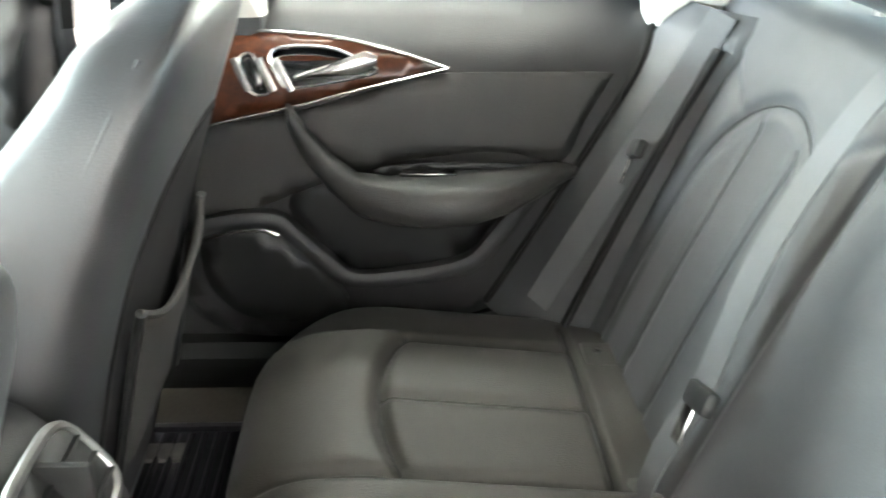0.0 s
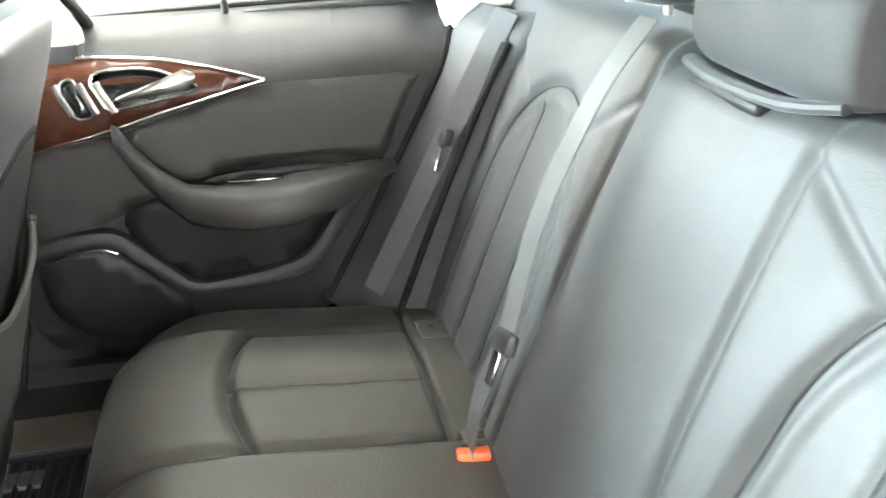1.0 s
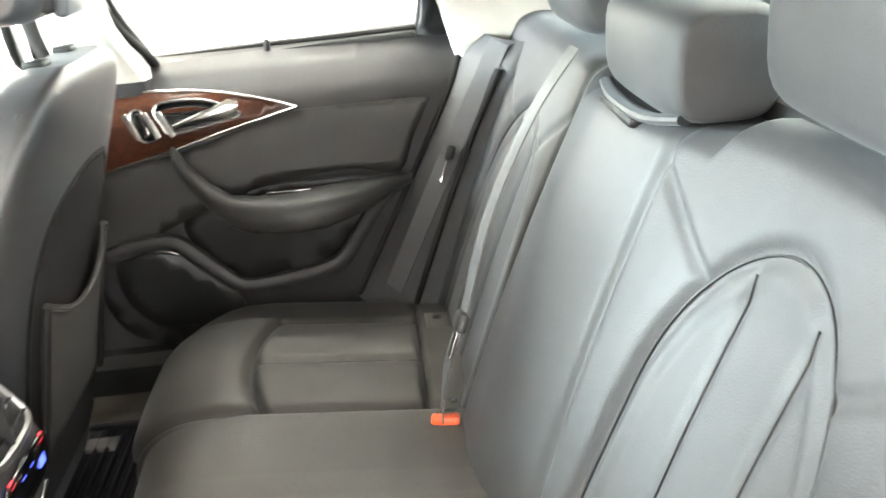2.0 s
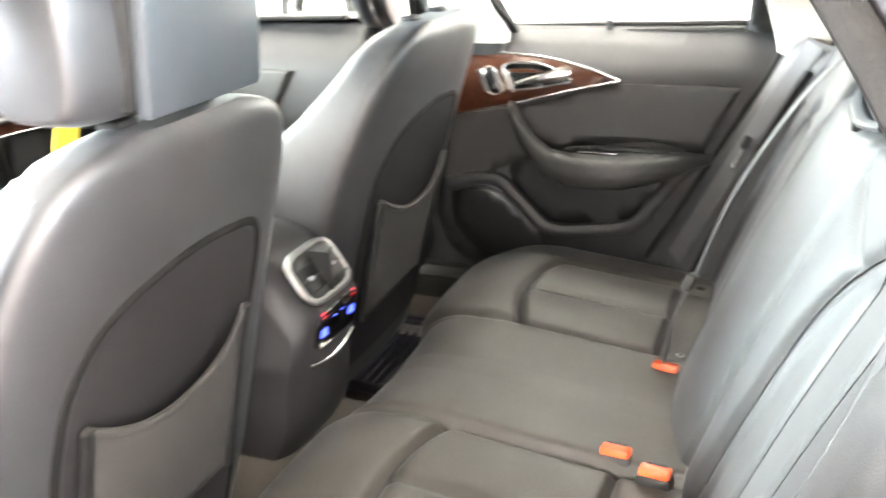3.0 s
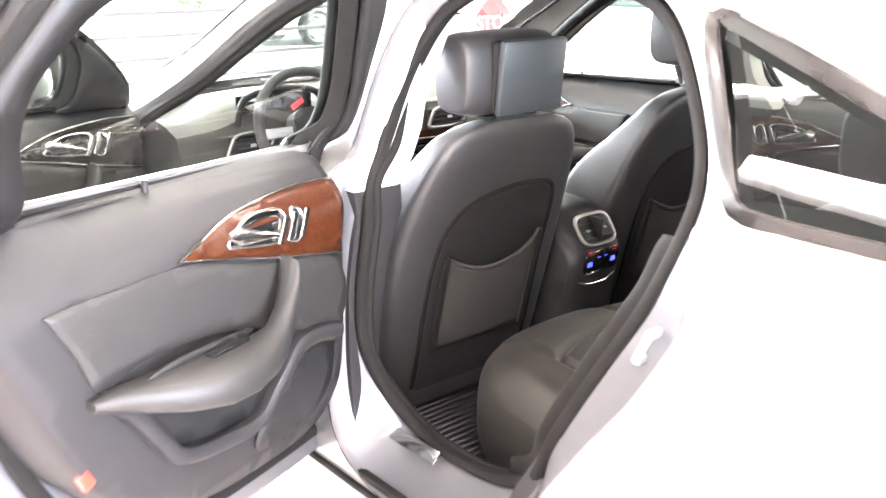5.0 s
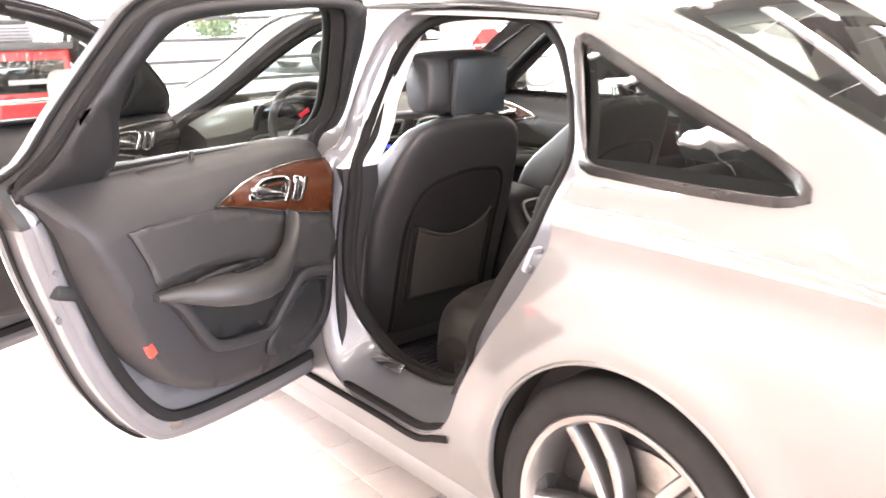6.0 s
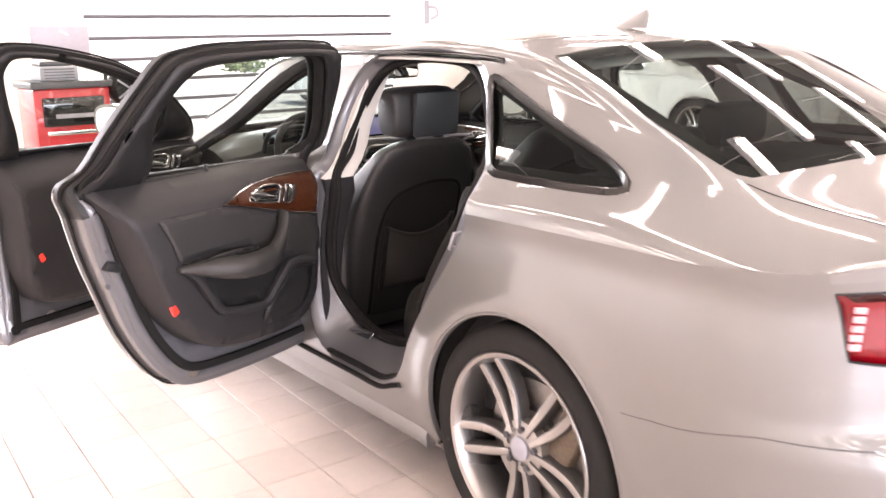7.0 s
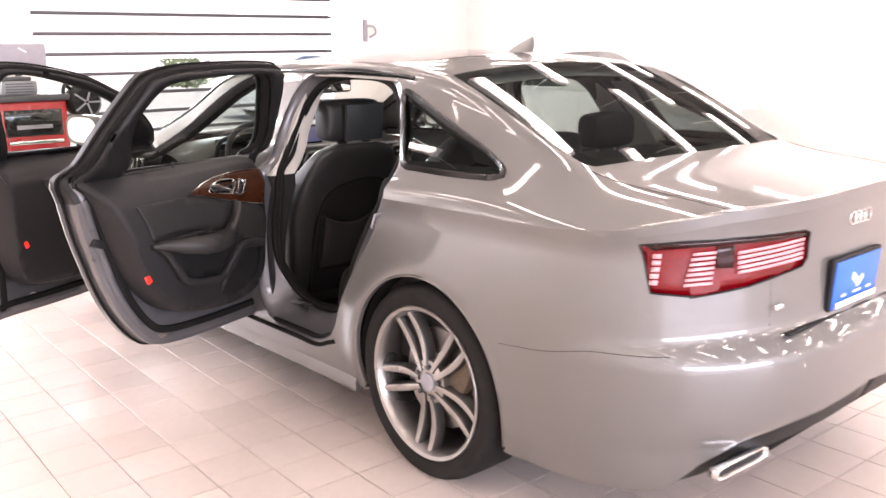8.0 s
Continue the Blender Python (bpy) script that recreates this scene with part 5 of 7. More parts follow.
for x in (0.495, 0.214):
    k = thing("anchor_cover", "leather flap with a child-seat anchor slot in the bench", "anchor cover", group="child-seat anchors")
    k.matrix_basis = pose(x, 0.550, bench_top(x, 0.550) + 0.001, 3, 0, 0)
    part("flap", box(bmesh.new(), (0, 0, 0), (0.060, 0.050, 0.005), 0.002), CUSHION, k)
    part("snap", sweep(bmesh.new(), [(0, 0.005, 0.003), (0, 0.005, 0.0065)], ring2(0.008, 0.008, 14), up=Vector((0, 1, 0))), CHROME, k, "round metal snap")
    part("snap_hole", sweep(bmesh.new(), [(0, 0.005, 0.005), (0, 0.005, 0.0072)], ring2(0.004, 0.004, 10), up=Vector((0, 1, 0))), BLACK, k)

# ------------------------------------------------------------------ front seats


def front_seat(cx, oy, wide=1.0, head=-0.02, hz=0.0):
    """A front seat whose back is turned to the rear bench."""
    s = thing("front_seat", "black leather front seat with net pocket and headrest screen", "car seat", group="front seats")
    s.location = (cx, oy, 0)
    rows = [(0.30, 0.235, 0.205, 0.13), (0.36, 0.252, 0.186, 0.15), (0.45, 0.268, 0.162, 0.165), (0.56, 0.279, 0.138, 0.175), (0.67, 0.285, 0.112, 0.178), (0.77, 0.280, 0.083, 0.17), (0.85, 0.266, 0.055, 0.155), (0.91, 0.250, 0.032, 0.14), (0.965, 0.230, 0.010, 0.125), (1.01, 0.202, -0.006, 0.11), (1.037, 0.165, -0.010, 0.09), (1.050, 0.10, -0.002, 0.055)]
    rows = [(z, w * wide, y - 0.075 + th * 0.5, th) for z, w, y, th in rows]
    fine = []
    zs = [r[0] for r in rows]
    for z in list(np.linspace(0.30, 1.0, 60)) + [1.01, 1.02, 1.029, 1.037, 1.044, 1.050]:
        fine.append([z] + [float(np.interp(z, zs, [r[k] for r in rows])) for k in (1, 2, 3)])
    for _ in range(4):
        for i in range(1, len(fine) - 1):
            for k in (1, 2, 3):
                fine[i][k] = 0.25 * fine[i - 1][k] + 0.5 * fine[i][k] + 0.25 * fine[i + 1][k]
    rings = []
    for z, w, yr, th in fine:
        r = []
        for i in range(96):
            a = 2 * math.pi * i / 96
            c, sn = math.cos(a), math.sin(a)
            x = w * math.copysign(abs(c) ** 0.62, c)
            y = th * math.copysign(abs(sn) ** 0.75, sn)
            if sn < 0:
                # rear shell
                y = -th * 0.5 * abs(sn) ** 0.45
                r.append(Vector((x, 0.075 + y + yr, z)))
            else:
                wing = 0.085 * (abs(x) / w) ** 4 * step01((1.0 - z) / 0.22)
                y = th * 0.62 * abs(sn) ** 0.5 + wing
                y += groove(abs(x) - 0.16, 0.008, 0.008) + groove(z - 0.90, 0.006, 0.006)
                r.append(Vector((x, 0.075 + y + yr, z)))
        rings.append(r)
    part("seat_back", loft(bmesh.new(), rings), SEATLEATHER, s, "black leather seat back")
    def rear_at(x, z):
        """A place on the rear of the seat back."""
        w, yr, th = (float(np.interp(z, [f[0] for f in fine], [f[k] for f in fine])) for k in (1, 2, 3))
        c = min(1.0, abs(x) / w) ** (1 / 0.62)
        return Vector((x, 0.075 + yr - th * 0.5 * math.sqrt(max(0.0, 1 - c * c)) ** 0.45, z))

    arch = spline([(-0.182, 0.0, 0.36), (-0.182, 0, 0.60), (-0.177, 0, 0.72), (-0.158, 0, 0.800), (-0.108, 0, 0.856), (0.0, 0, 0.884), (0.09, 0, 0.884), (0.158, 0, 0.866), (0.187, 0, 0.80), (0.190, 0, 0.62), (0.188, 0, 0.36)], 6)
    # flat dark band standing for the shadow of the shell's arched step
    part("shell_edge_shade", sweep(bmesh.new(), [rear_at(p.x, p.z) for p in arch], ring2(0.008, 0.0018, 10), False, Vector((0, 1, 0))), RUBBER, s, "arched edge of the seat shell, a dark band for its shade")
    inner = [(p.x * 0.955, p.z - 0.008) for p in arch]
    # panel in a darker skin than the seat, for the shade of a recess
    part("shell_panel", sheet([inner], 0.025, lambda x, z: rear_at(x, z) + Vector((0, -0.0015, 0))), DOORSKIN, s, "smooth shell panel, darkened as a shaded recess")
    # side seam piping
    for sgn in (-1, 1):
        pth = [(sgn * (f[1] * 0.985), 0.075 + f[2] - 0.012, f[0]) for f in fine[:62:4]]
        part("piping", sweep(bmesh.new(), spline(pth, 3), ring2(0.0035)), SEATLEATHER, s)
    # net pocket
    rings = []
    for q in np.linspace(0, 1, 16):
        zr = []
        for x in np.linspace(-0.152, 0.152, 25):
            u = x / 0.152
            ztop = 0.735 - 0.055 * (1 - u * u) + 0.008 * u
            z = 0.47 + (ztop - 0.47) * q
            yb = float(np.interp(z, zs, [r[2] for r in rows]))
            th = float(np.interp(z, zs, [r[3] for r in rows]))
            bulge = 0.020 * (1 - u ** 4) * math.sin(q * math.pi * 0.55)
            zr.append(Vector((x, 0.075 + yb - th * 0.5 - 0.006 - bulge, z)))
        rings.append(zr)
    net = part("net_pocket", loft(bmesh.new(), rings, False, False), NET, s, "dark brown net pocket", solid=0.003)
    part("elastic_edge", sweep(bmesh.new(), [v + Vector((0, -0.003, 0)) for v in rings[-1]], ring2(0.005, 0.005, 8)), NET, net, "frayed elastic edge")
    for u in (0, -1):
        pth = [r[u] + Vector((0, -0.006, 0)) for r in rings]
        part("pocket_bar", sweep(bmesh.new(), pth, ring2(0.010, 0.006, 8, 3), up=Vector((0, 1, 0))), BLACK, net, "grey plastic pocket bar")
    # cushion and base
    rings = []
    for y in np.linspace(0.16, 0.64, 14):
        k = math.sin(min(1, (0.66 - y) / 0.12) * math.pi / 2)
        rings.append([Vector((a * 0.265, y + 0.06, 0.44 + b * 0.085 * (0.5 + 0.5 * k))) for a, b in ring2(1, 1, 24, 3.5)])
    part("seat_cushion", loft(bmesh.new(), rings), SEATLEATHER, s, "black leather seat cushion")
    part("seat_base", box(bmesh.new(), (0, 0.50, 0.335), (0.42, 0.44, 0.11), 0.02), BLACK, s)
    for x in (-0.19, 0.19):
        part("seat_rail", box(bmesh.new(), (x, 0.44, 0.262), (0.045, 0.56, 0.035), 0.006), STEEL, s, "bare metal seat rail")
    part("side_shield", box(bmesh.new(), (-0.255, 0.40, 0.40), (0.04, 0.40, 0.13), 0.02), BLACK, s, "black plastic side shield")
    # head restraint with its rear screen
    hr = part("headrest", loft(bmesh.new(), headrest(head, 0.070, 1.150 + hz, 0.285, 0.185, 0.135)), SEATLEATHER, s, "black leather headrest")
    part("screen_back", box(bmesh.new(), (head + 0.022, 0.006, 1.147 + hz), (0.205, 0.030, 0.158), 0.012, turned(x=6)), BLACK, hr, "black screen mount")
    part("screen", box(bmesh.new(), (head + 0.024, -0.014, 1.144 + hz), (0.200, 0.022, 0.165), 0.009, turned(x=6)), DISPLAY, hr, "dark screen in the headrest")
    part("pivot_button", sweep(bmesh.new(), [(head - 0.130, 0.070, 1.105 + hz), (head - 0.141, 0.070, 1.105 + hz)], ring2(0.018, 0.018, 20), up=Vector((0, 1, 0))), BLACK, hr, "round black release button")
    for x in (-0.065, 0.065):
        part("headrest_post", sweep(bmesh.new(), [(x, 0.052, 0.99), (x, 0.066, 1.09 + hz)], ring2(0.007), up=Vector((0, 1, 0))), CHROME, hr, "chrome headrest post")
        part("post_collar", box(bmesh.new(), (x, 0.048, 1.052), (0.034, 0.03, 0.012), 0.004), BLACK, hr)
    return s


front_seat(-0.412, 1.012, 1.0, -0.012)
front_seat(0.390, 1.035, 1.02, -0.012, 0.05)

# ------------------------------------------------------------------ centre console with rear vents
con = thing("centre_console", "charcoal centre console with rear air vents and blue-lit controls", "console")
prof = [(p.x, p.y) for p in spline([(1.17, 0.34, 0), (1.130, 0.42, 0), (1.118, 0.525, 0), (1.100, 0.60, 0), (1.106, 0.64, 0), (1.155, 0.70, 0), (1.20, 0.733, 0), (1.30, 0.745, 0), (1.58, 0.742, 0), (1.64, 0.69, 0), (2.0, 0.67, 0), (2.38, 0.68, 0), (2.42, 0.34, 0)], 5)]
rings = []
for x in (-0.108, -0.104, -0.094, -0.08, -0.04, 0.0, 0.04, 0.08, 0.094, 0.104, 0.108):
    q = (abs(x) / 0.108) ** 6
    rings.append([Vector((x * (1 + 0.25 * (y > 1.7)), y + 0.03 * q * (y < 1.3), z - 0.03 * q * (z > 0.5))) for y, z in prof])
part("console_body", loft(bmesh.new(), rings), DOORSKIN, con, "charcoal soft console body")


def conp(x, z, d=0.0):
    """A place on the console's rear face, d metres proud of it."""
    return Vector((x, 1.100 - d + (0.72 * (z - 0.635) if z > 0.635 else 0.20 * (0.635 - z)), z))


vent_loop = [(a * 0.068, 0.684 + b * 0.036) for a, b in ring2(1, 1, 28, 4)]
part("vent_frame", sweep(bmesh.new(), [conp(x, z, 0.008) for x, z in vent_loop], ring2(0.006, 0.006, 8), True, Vector((0, 1, 0))), VENTRIM, con, "brushed aluminium vent frame")
part("vent_well", sheet([vent_loop], 0.02, lambda x, z: conp(x, z, 0.004), flip=True), BLACK, con, "dark vent well", solid=0.006)
for x in (-0.034, 0.034):
    for z in (0.664, 0.682, 0.700):
        part("vent_slat", box(bmesh.new(), conp(x, z, 0.010), (0.056, 0.012, 0.003), 0.001, turned(x=-20)), BLACK, con)
    part("vent_thumb", box(bmesh.new(), conp(x, 0.684, 0.014), (0.014, 0.008, 0.006), 0.002), GREY, con, "bright vent thumb tab")
part("vent_divider", box(bmesh.new(), conp(0, 0.684, 0.010), (0.008, 0.05, 0.07), 0.002), BLACK, con)
panel_loop = [(a * 0.070, 0.600 + b * 0.034) for a, b in ring2(1, 1, 24, 5)]
part("climate_panel", sheet([panel_loop], 0.02, lambda x, z: conp(x, z, 0.004), flip=True), PIANO, con, "gloss black climate panel", solid=0.005)
for sg in (-1, 1):
    part("temperature_bar", box(bmesh.new(), conp(sg * 0.048, 0.606, 0.007), (0.019, 0.003, 0.034), 0.001), BLUELED, con, "blue-lit temperature bar")
    part("temperature_mark", box(bmesh.new(), conp(sg * 0.048, 0.628, 0.007), (0.018, 0.003, 0.009), 0.001), REDLED, con, "red mark")
    part("mode_light", box(bmesh.new(), conp(sg * 0.014, 0.616, 0.007), (0.014, 0.003, 0.010), 0.001), BLUELED, con, "blue mode light")
    part("heater_light", box(bmesh.new(), conp(sg * 0.020, 0.594, 0.007), (0.018, 0.003, 0.006), 0.001), REDLED, con, "red seat-heater light")
part("lower_strip", sweep(bmesh.new(), spline([conp(-0.075, 0.545, 0.004), conp(-0.03, 0.532, 0.008), conp(0.03, 0.532, 0.008), conp(0.075, 0.545, 0.004)], 4), ring2(0.003)), CHROME, con, "bright strip")
part("wood_top", box(bmesh.new(), (0, 1.88, 0.690), (0.20, 0.52, 0.012), 0.004, turned(x=2)), WOOD, con, "burl wood console top")
part("gear_knob", box(bmesh.new(), (0.0, 2.02, 0.745), (0.05, 0.085, 0.035), 0.012), LEATHER, con, "black gear selector")
part("cup", sweep(bmesh.new(), [(0.03, 1.76, 0.69), (0.03, 1.761, 0.78)], ring2(0.035, 0.035, 18), up=Vector((0, 1, 0))), WHITE, con, "pale paper cup")
part("red_switch", box(bmesh.new(), (-0.05, 1.76, 0.70), (0.04, 0.05, 0.008), 0.003), REDLED, con, "red-lit console switch")

# floor mats
for x, y0, y1, w in ((-0.43, 1.0, 1.24, 0.42), (0.475, 1.0, 1.24, 0.36)):
    m = thing("floor_mat", "ribbed black rubber floor mat in the rear footwell", "floor mat", group="rear floor mats")
    part("mat_tray", box(bmesh.new(), (x, (y0 + y1) / 2 + 0.06, 0.266), (w, y1 - y0 + 0.28, 0.012), 0.004), MAT, m)
    for k in range(18):
        part("rib", box(bmesh.new(), (x, y0 - 0.05 + k * 0.022, 0.275), (w - 0.05, 0.010, 0.009), 0.003, seg=1), MAT, m)
    part("mat_rim", sweep(bmesh.new(), [(x + a * (w / 2 - 0.01), (y0 + y1) / 2 + 0.06 + b * 0.25, 0.275) for a, b in ring2(1, 1, 32, 7)], ring2(0.008, 0.010, 8), True), MAT, m)

# ------------------------------------------------------------------ dashboard
dash = thing("dashboard", "black dashboard with wood strip, round vents and display", "dashboard")
rings = []
for x in np.linspace(-0.74, 0.74, 41):
    hood = 0.045 * math.exp(-((x + 0.37) / 0.17) ** 4)
    prof = [(2.62, 0.955), (2.45, 0.960 + hood * 0.5), (2.28, 0.935 + hood), (2.20, 0.908 + hood * 0.7), (2.185, 0.87), (2.17, 0.80), (2.19, 0.76), (2.24, 0.68), (2.32, 0.58), (2.60, 0.56)]
    bow = 0.06 * (x / 0.74) ** 2
    rings.append([Vector((x, y - bow, z - 0.02 * (x / 0.74) ** 2)) for y, z in prof])
part("dash_body", loft(bmesh.new(), rings), DASHSKIN, dash, "charcoal soft dashboard")


def dash_y(x):
    return 2.165 - 0.06 * (x / 0.74) ** 2


part("wood_strip", sweep(bmesh.new(), [(x, dash_y(x), 0.787 - 0.02 * (x / 0.74) ** 2) for x in np.linspace(-0.66, 0.66, 30)], [(-0.006, -0.013), (0.006, -0.013), (0.006, 0.013), (-0.006, 0.013)]), WOOD, dash, "burl wood strip")
part("bright_line", sweep(bmesh.new(), [(x, dash_y(x) - 0.006, 0.770 - 0.02 * (x / 0.74) ** 2) for x in np.linspace(-0.66, 0.66, 30)], ring2(0.003)), CHROME, dash, "bright trim line")
part("shelf_lip", sweep(bmesh.new(), [(x, dash_y(x) + 0.004, 0.908 - 0.02 * (x / 0.74) ** 2) for x in np.linspace(-0.18, 0.70, 24)], ring2(0.010, 0.008, 8)), GREY, dash, "pale grey edge of the dashboard")
for x, w in ((-0.50, 0.15), (-0.08, 0.14), (0.10, 0.15), (0.335, 0.17), (0.66, 0.10)):
    dy = dash_y(x)
    v = part("dash_vent", box(bmesh.new(), (x, dy - 0.004, 0.842), (w, 0.03, 0.070), 0.012), BLACK, dash, "black air vent")
    part("vent_ring", sweep(bmesh.new(), [(x + a * w / 2 + b * 0.018, dy - 0.020, 0.842 + b * 0.036) for a, b in ring2(1, 1, 24, 5)], ring2(0.008, 0.006), True, Vector((0, 1, 0))), VENTRIM, v, "bright vent surround")
    for k in range(4):
        part("vent_blade", box(bmesh.new(), (x, dy - 0.022, 0.818 + k * 0.016), (w - 0.02, 0.01, 0.004)), BLACK, v)
    part("vent_thumb", box(bmesh.new(), (x, dy - 0.028, 0.842), (0.02, 0.008, 0.010), 0.002), GREY, v, "bright vent thumb tab")
part("disc_slot", box(bmesh.new(), (0.245, 2.168, 0.728), (0.10, 0.03, 0.034), 0.006), PIANO, dash, "gloss black slot panel")
part("glove_box", box(bmesh.new(), (0.53, 2.185, 0.690), (0.34, 0.03, 0.15), 0.012), BLACK, dash, "dark glove box lid")
part("display", box(bmesh.new(), (0.02, 2.12, 0.985), (0.20, 0.014, 0.105), 0.004, turned(x=-8)), PIANO, dash, "pop-up display frame")
part("display_glass", box(bmesh.new(), (0.02, 2.111, 0.985), (0.18, 0.004, 0.085), 0.001, turned(x=-8)), SCREEN, dash, "pale blue lit map display")
for z, lab in ((0.77, "radio"), (0.70, "climate")):
    part("control_row", box(bmesh.new(), (0.02, 2.165, z), (0.24, 0.03, 0.045), 0.005), PIANO, dash, "gloss black control row")
    part("control_strip", box(bmesh.new(), (0.02, 2.147, z + 0.026), (0.24, 0.006, 0.004), 0.001), CHROME, dash)
    for k in range(-2, 3):
        part("control_button", box(bmesh.new(), (0.02 + k * 0.042, 2.148, z), (0.026, 0.006, 0.016), 0.002), GREY if k % 2 else BLUELED, dash)
part("dial_hood", sweep(bmesh.new(), spline([(-0.53, 2.15, 0.90), (-0.50, 2.14, 0.985), (-0.37, 2.13, 1.008), (-0.24, 2.14, 0.985), (-0.21, 2.15, 0.90)], 6), ring2(0.012)), BLACK, dash, "black instrument hood")
part("dial_face", box(bmesh.new(), (-0.37, 2.19, 0.94), (0.28, 0.01, 0.10), 0.004), PIANO, dash)
part("dial_needle", box(bmesh.new(), (-0.29, 2.18, 0.945), (0.05, 0.004, 0.018), 0.001, turned(y=-30)), REDLED, dash, "red lit dial mark")

sw = thing("steering_wheel", "black leather steering wheel with three spokes", "steering wheel")
sw.matrix_basis = pose(-0.37, 1.96, 0.90, 68, 0, 0)
part("wheel_rim", sweep(bmesh.new(), [(0.185 * math.cos(a), 0.185 * math.sin(a), 0) for a in np.linspace(0, 2 * math.pi, 49)[:-1]], ring2(0.016), True), LEATHER, sw, "black leather rim")
part("airbag_pad", sweep(bmesh.new(), [(0, 0, -0.03), (0, 0.001, 0.02)], ring2(0.075, 0.065, 24, 3), up=Vector((0, 1, 0))), BLACK, sw, "black airbag pad")
for a in (0, 180, 270):
    part("wheel_spoke", box(bmesh.new(), (0.12 * math.cos(radians(a)), 0.12 * math.sin(radians(a)), -0.004), (0.12, 0.032, 0.016), 0.005, turned(z=a)), GREY, sw, "silver-grey spoke")
part("column", sweep(bmesh.new(), [(0, 0, -0.02), (0, 0.0, -0.26)], ring2(0.04, 0.04, 16), up=Vector((0, 1, 0))), BLACK, sw)

mir = thing("rear_view_mirror", "black rear-view mirror hanging from the windscreen", "mirror")
part("mirror_shell", box(bmesh.new(), (0.0, 1.80, 1.265), (0.235, 0.035, 0.07), 0.014, turned(z=8)), BLACK, mir)
part("mirror_glass", box(bmesh.new(), (-0.002, 1.781, 1.265), (0.215, 0.004, 0.055), 0.002, turned(z=8)), MIRROR, mir, "mirror glass")
part("mirror_stem", sweep(bmesh.new(), [(0.0, 1.82, 1.28), (0, 1.90, 1.335)], ring2(0.012)), BLACK, mir)

tag = thing("hanging_tag", "yellow card tag beside the front headrest", "tag")
part("tag_card", box(bmesh.new(), (-0.10, 1.52, 0.905), (0.05, 0.004, 0.060), 0.0015, turned(y=20)), YELLOW, tag)

# door mirrors
for right in (False, True):
    mm = thing("door_mirror", "silver door mirror beside the front window", "mirror", group="door mirrors")
    if right:
        mm.matrix_basis = pose(0.97, 2.12, 1.05)
    else:
        v = Matrix.Translation((-0.90, 2.34, 0.03)) @ pose(0, 0, 0, 0, 0, -66) @ Matrix.Translation((0.90, -2.34, 0))
        mm.matrix_basis = v @ pose(-0.97, 2.12, 1.05)
    rings = [[Vector((a2 * 0.105 * (1 - 0.5 * q ** 3), -0.04 + 0.13 * q, b * 0.075 * (1 - 0.5 * q ** 3))) for a2, b in ring2(1, 1, 24, 3)] for q in np.linspace(0, 1, 9)]
    part("mirror_cap", loft(bmesh.new(), rings), PAINT, mm, "silver mirror cap")
    part("mirror_glass", sheet([[(a2 * 0.092, b * 0.062) for a2, b in ring2(1, 1, 24, 3)]], 0.05, lambda x, z: Vector((x, -0.042, z)), flip=True), MIRROR, mm, "mirror glass")
    part("mirror_foot", box(bmesh.new(), (0.12 if not right else -0.12, 0.02, -0.06), (0.12, 0.06, 0.03), 0.01), BLACK, mm)

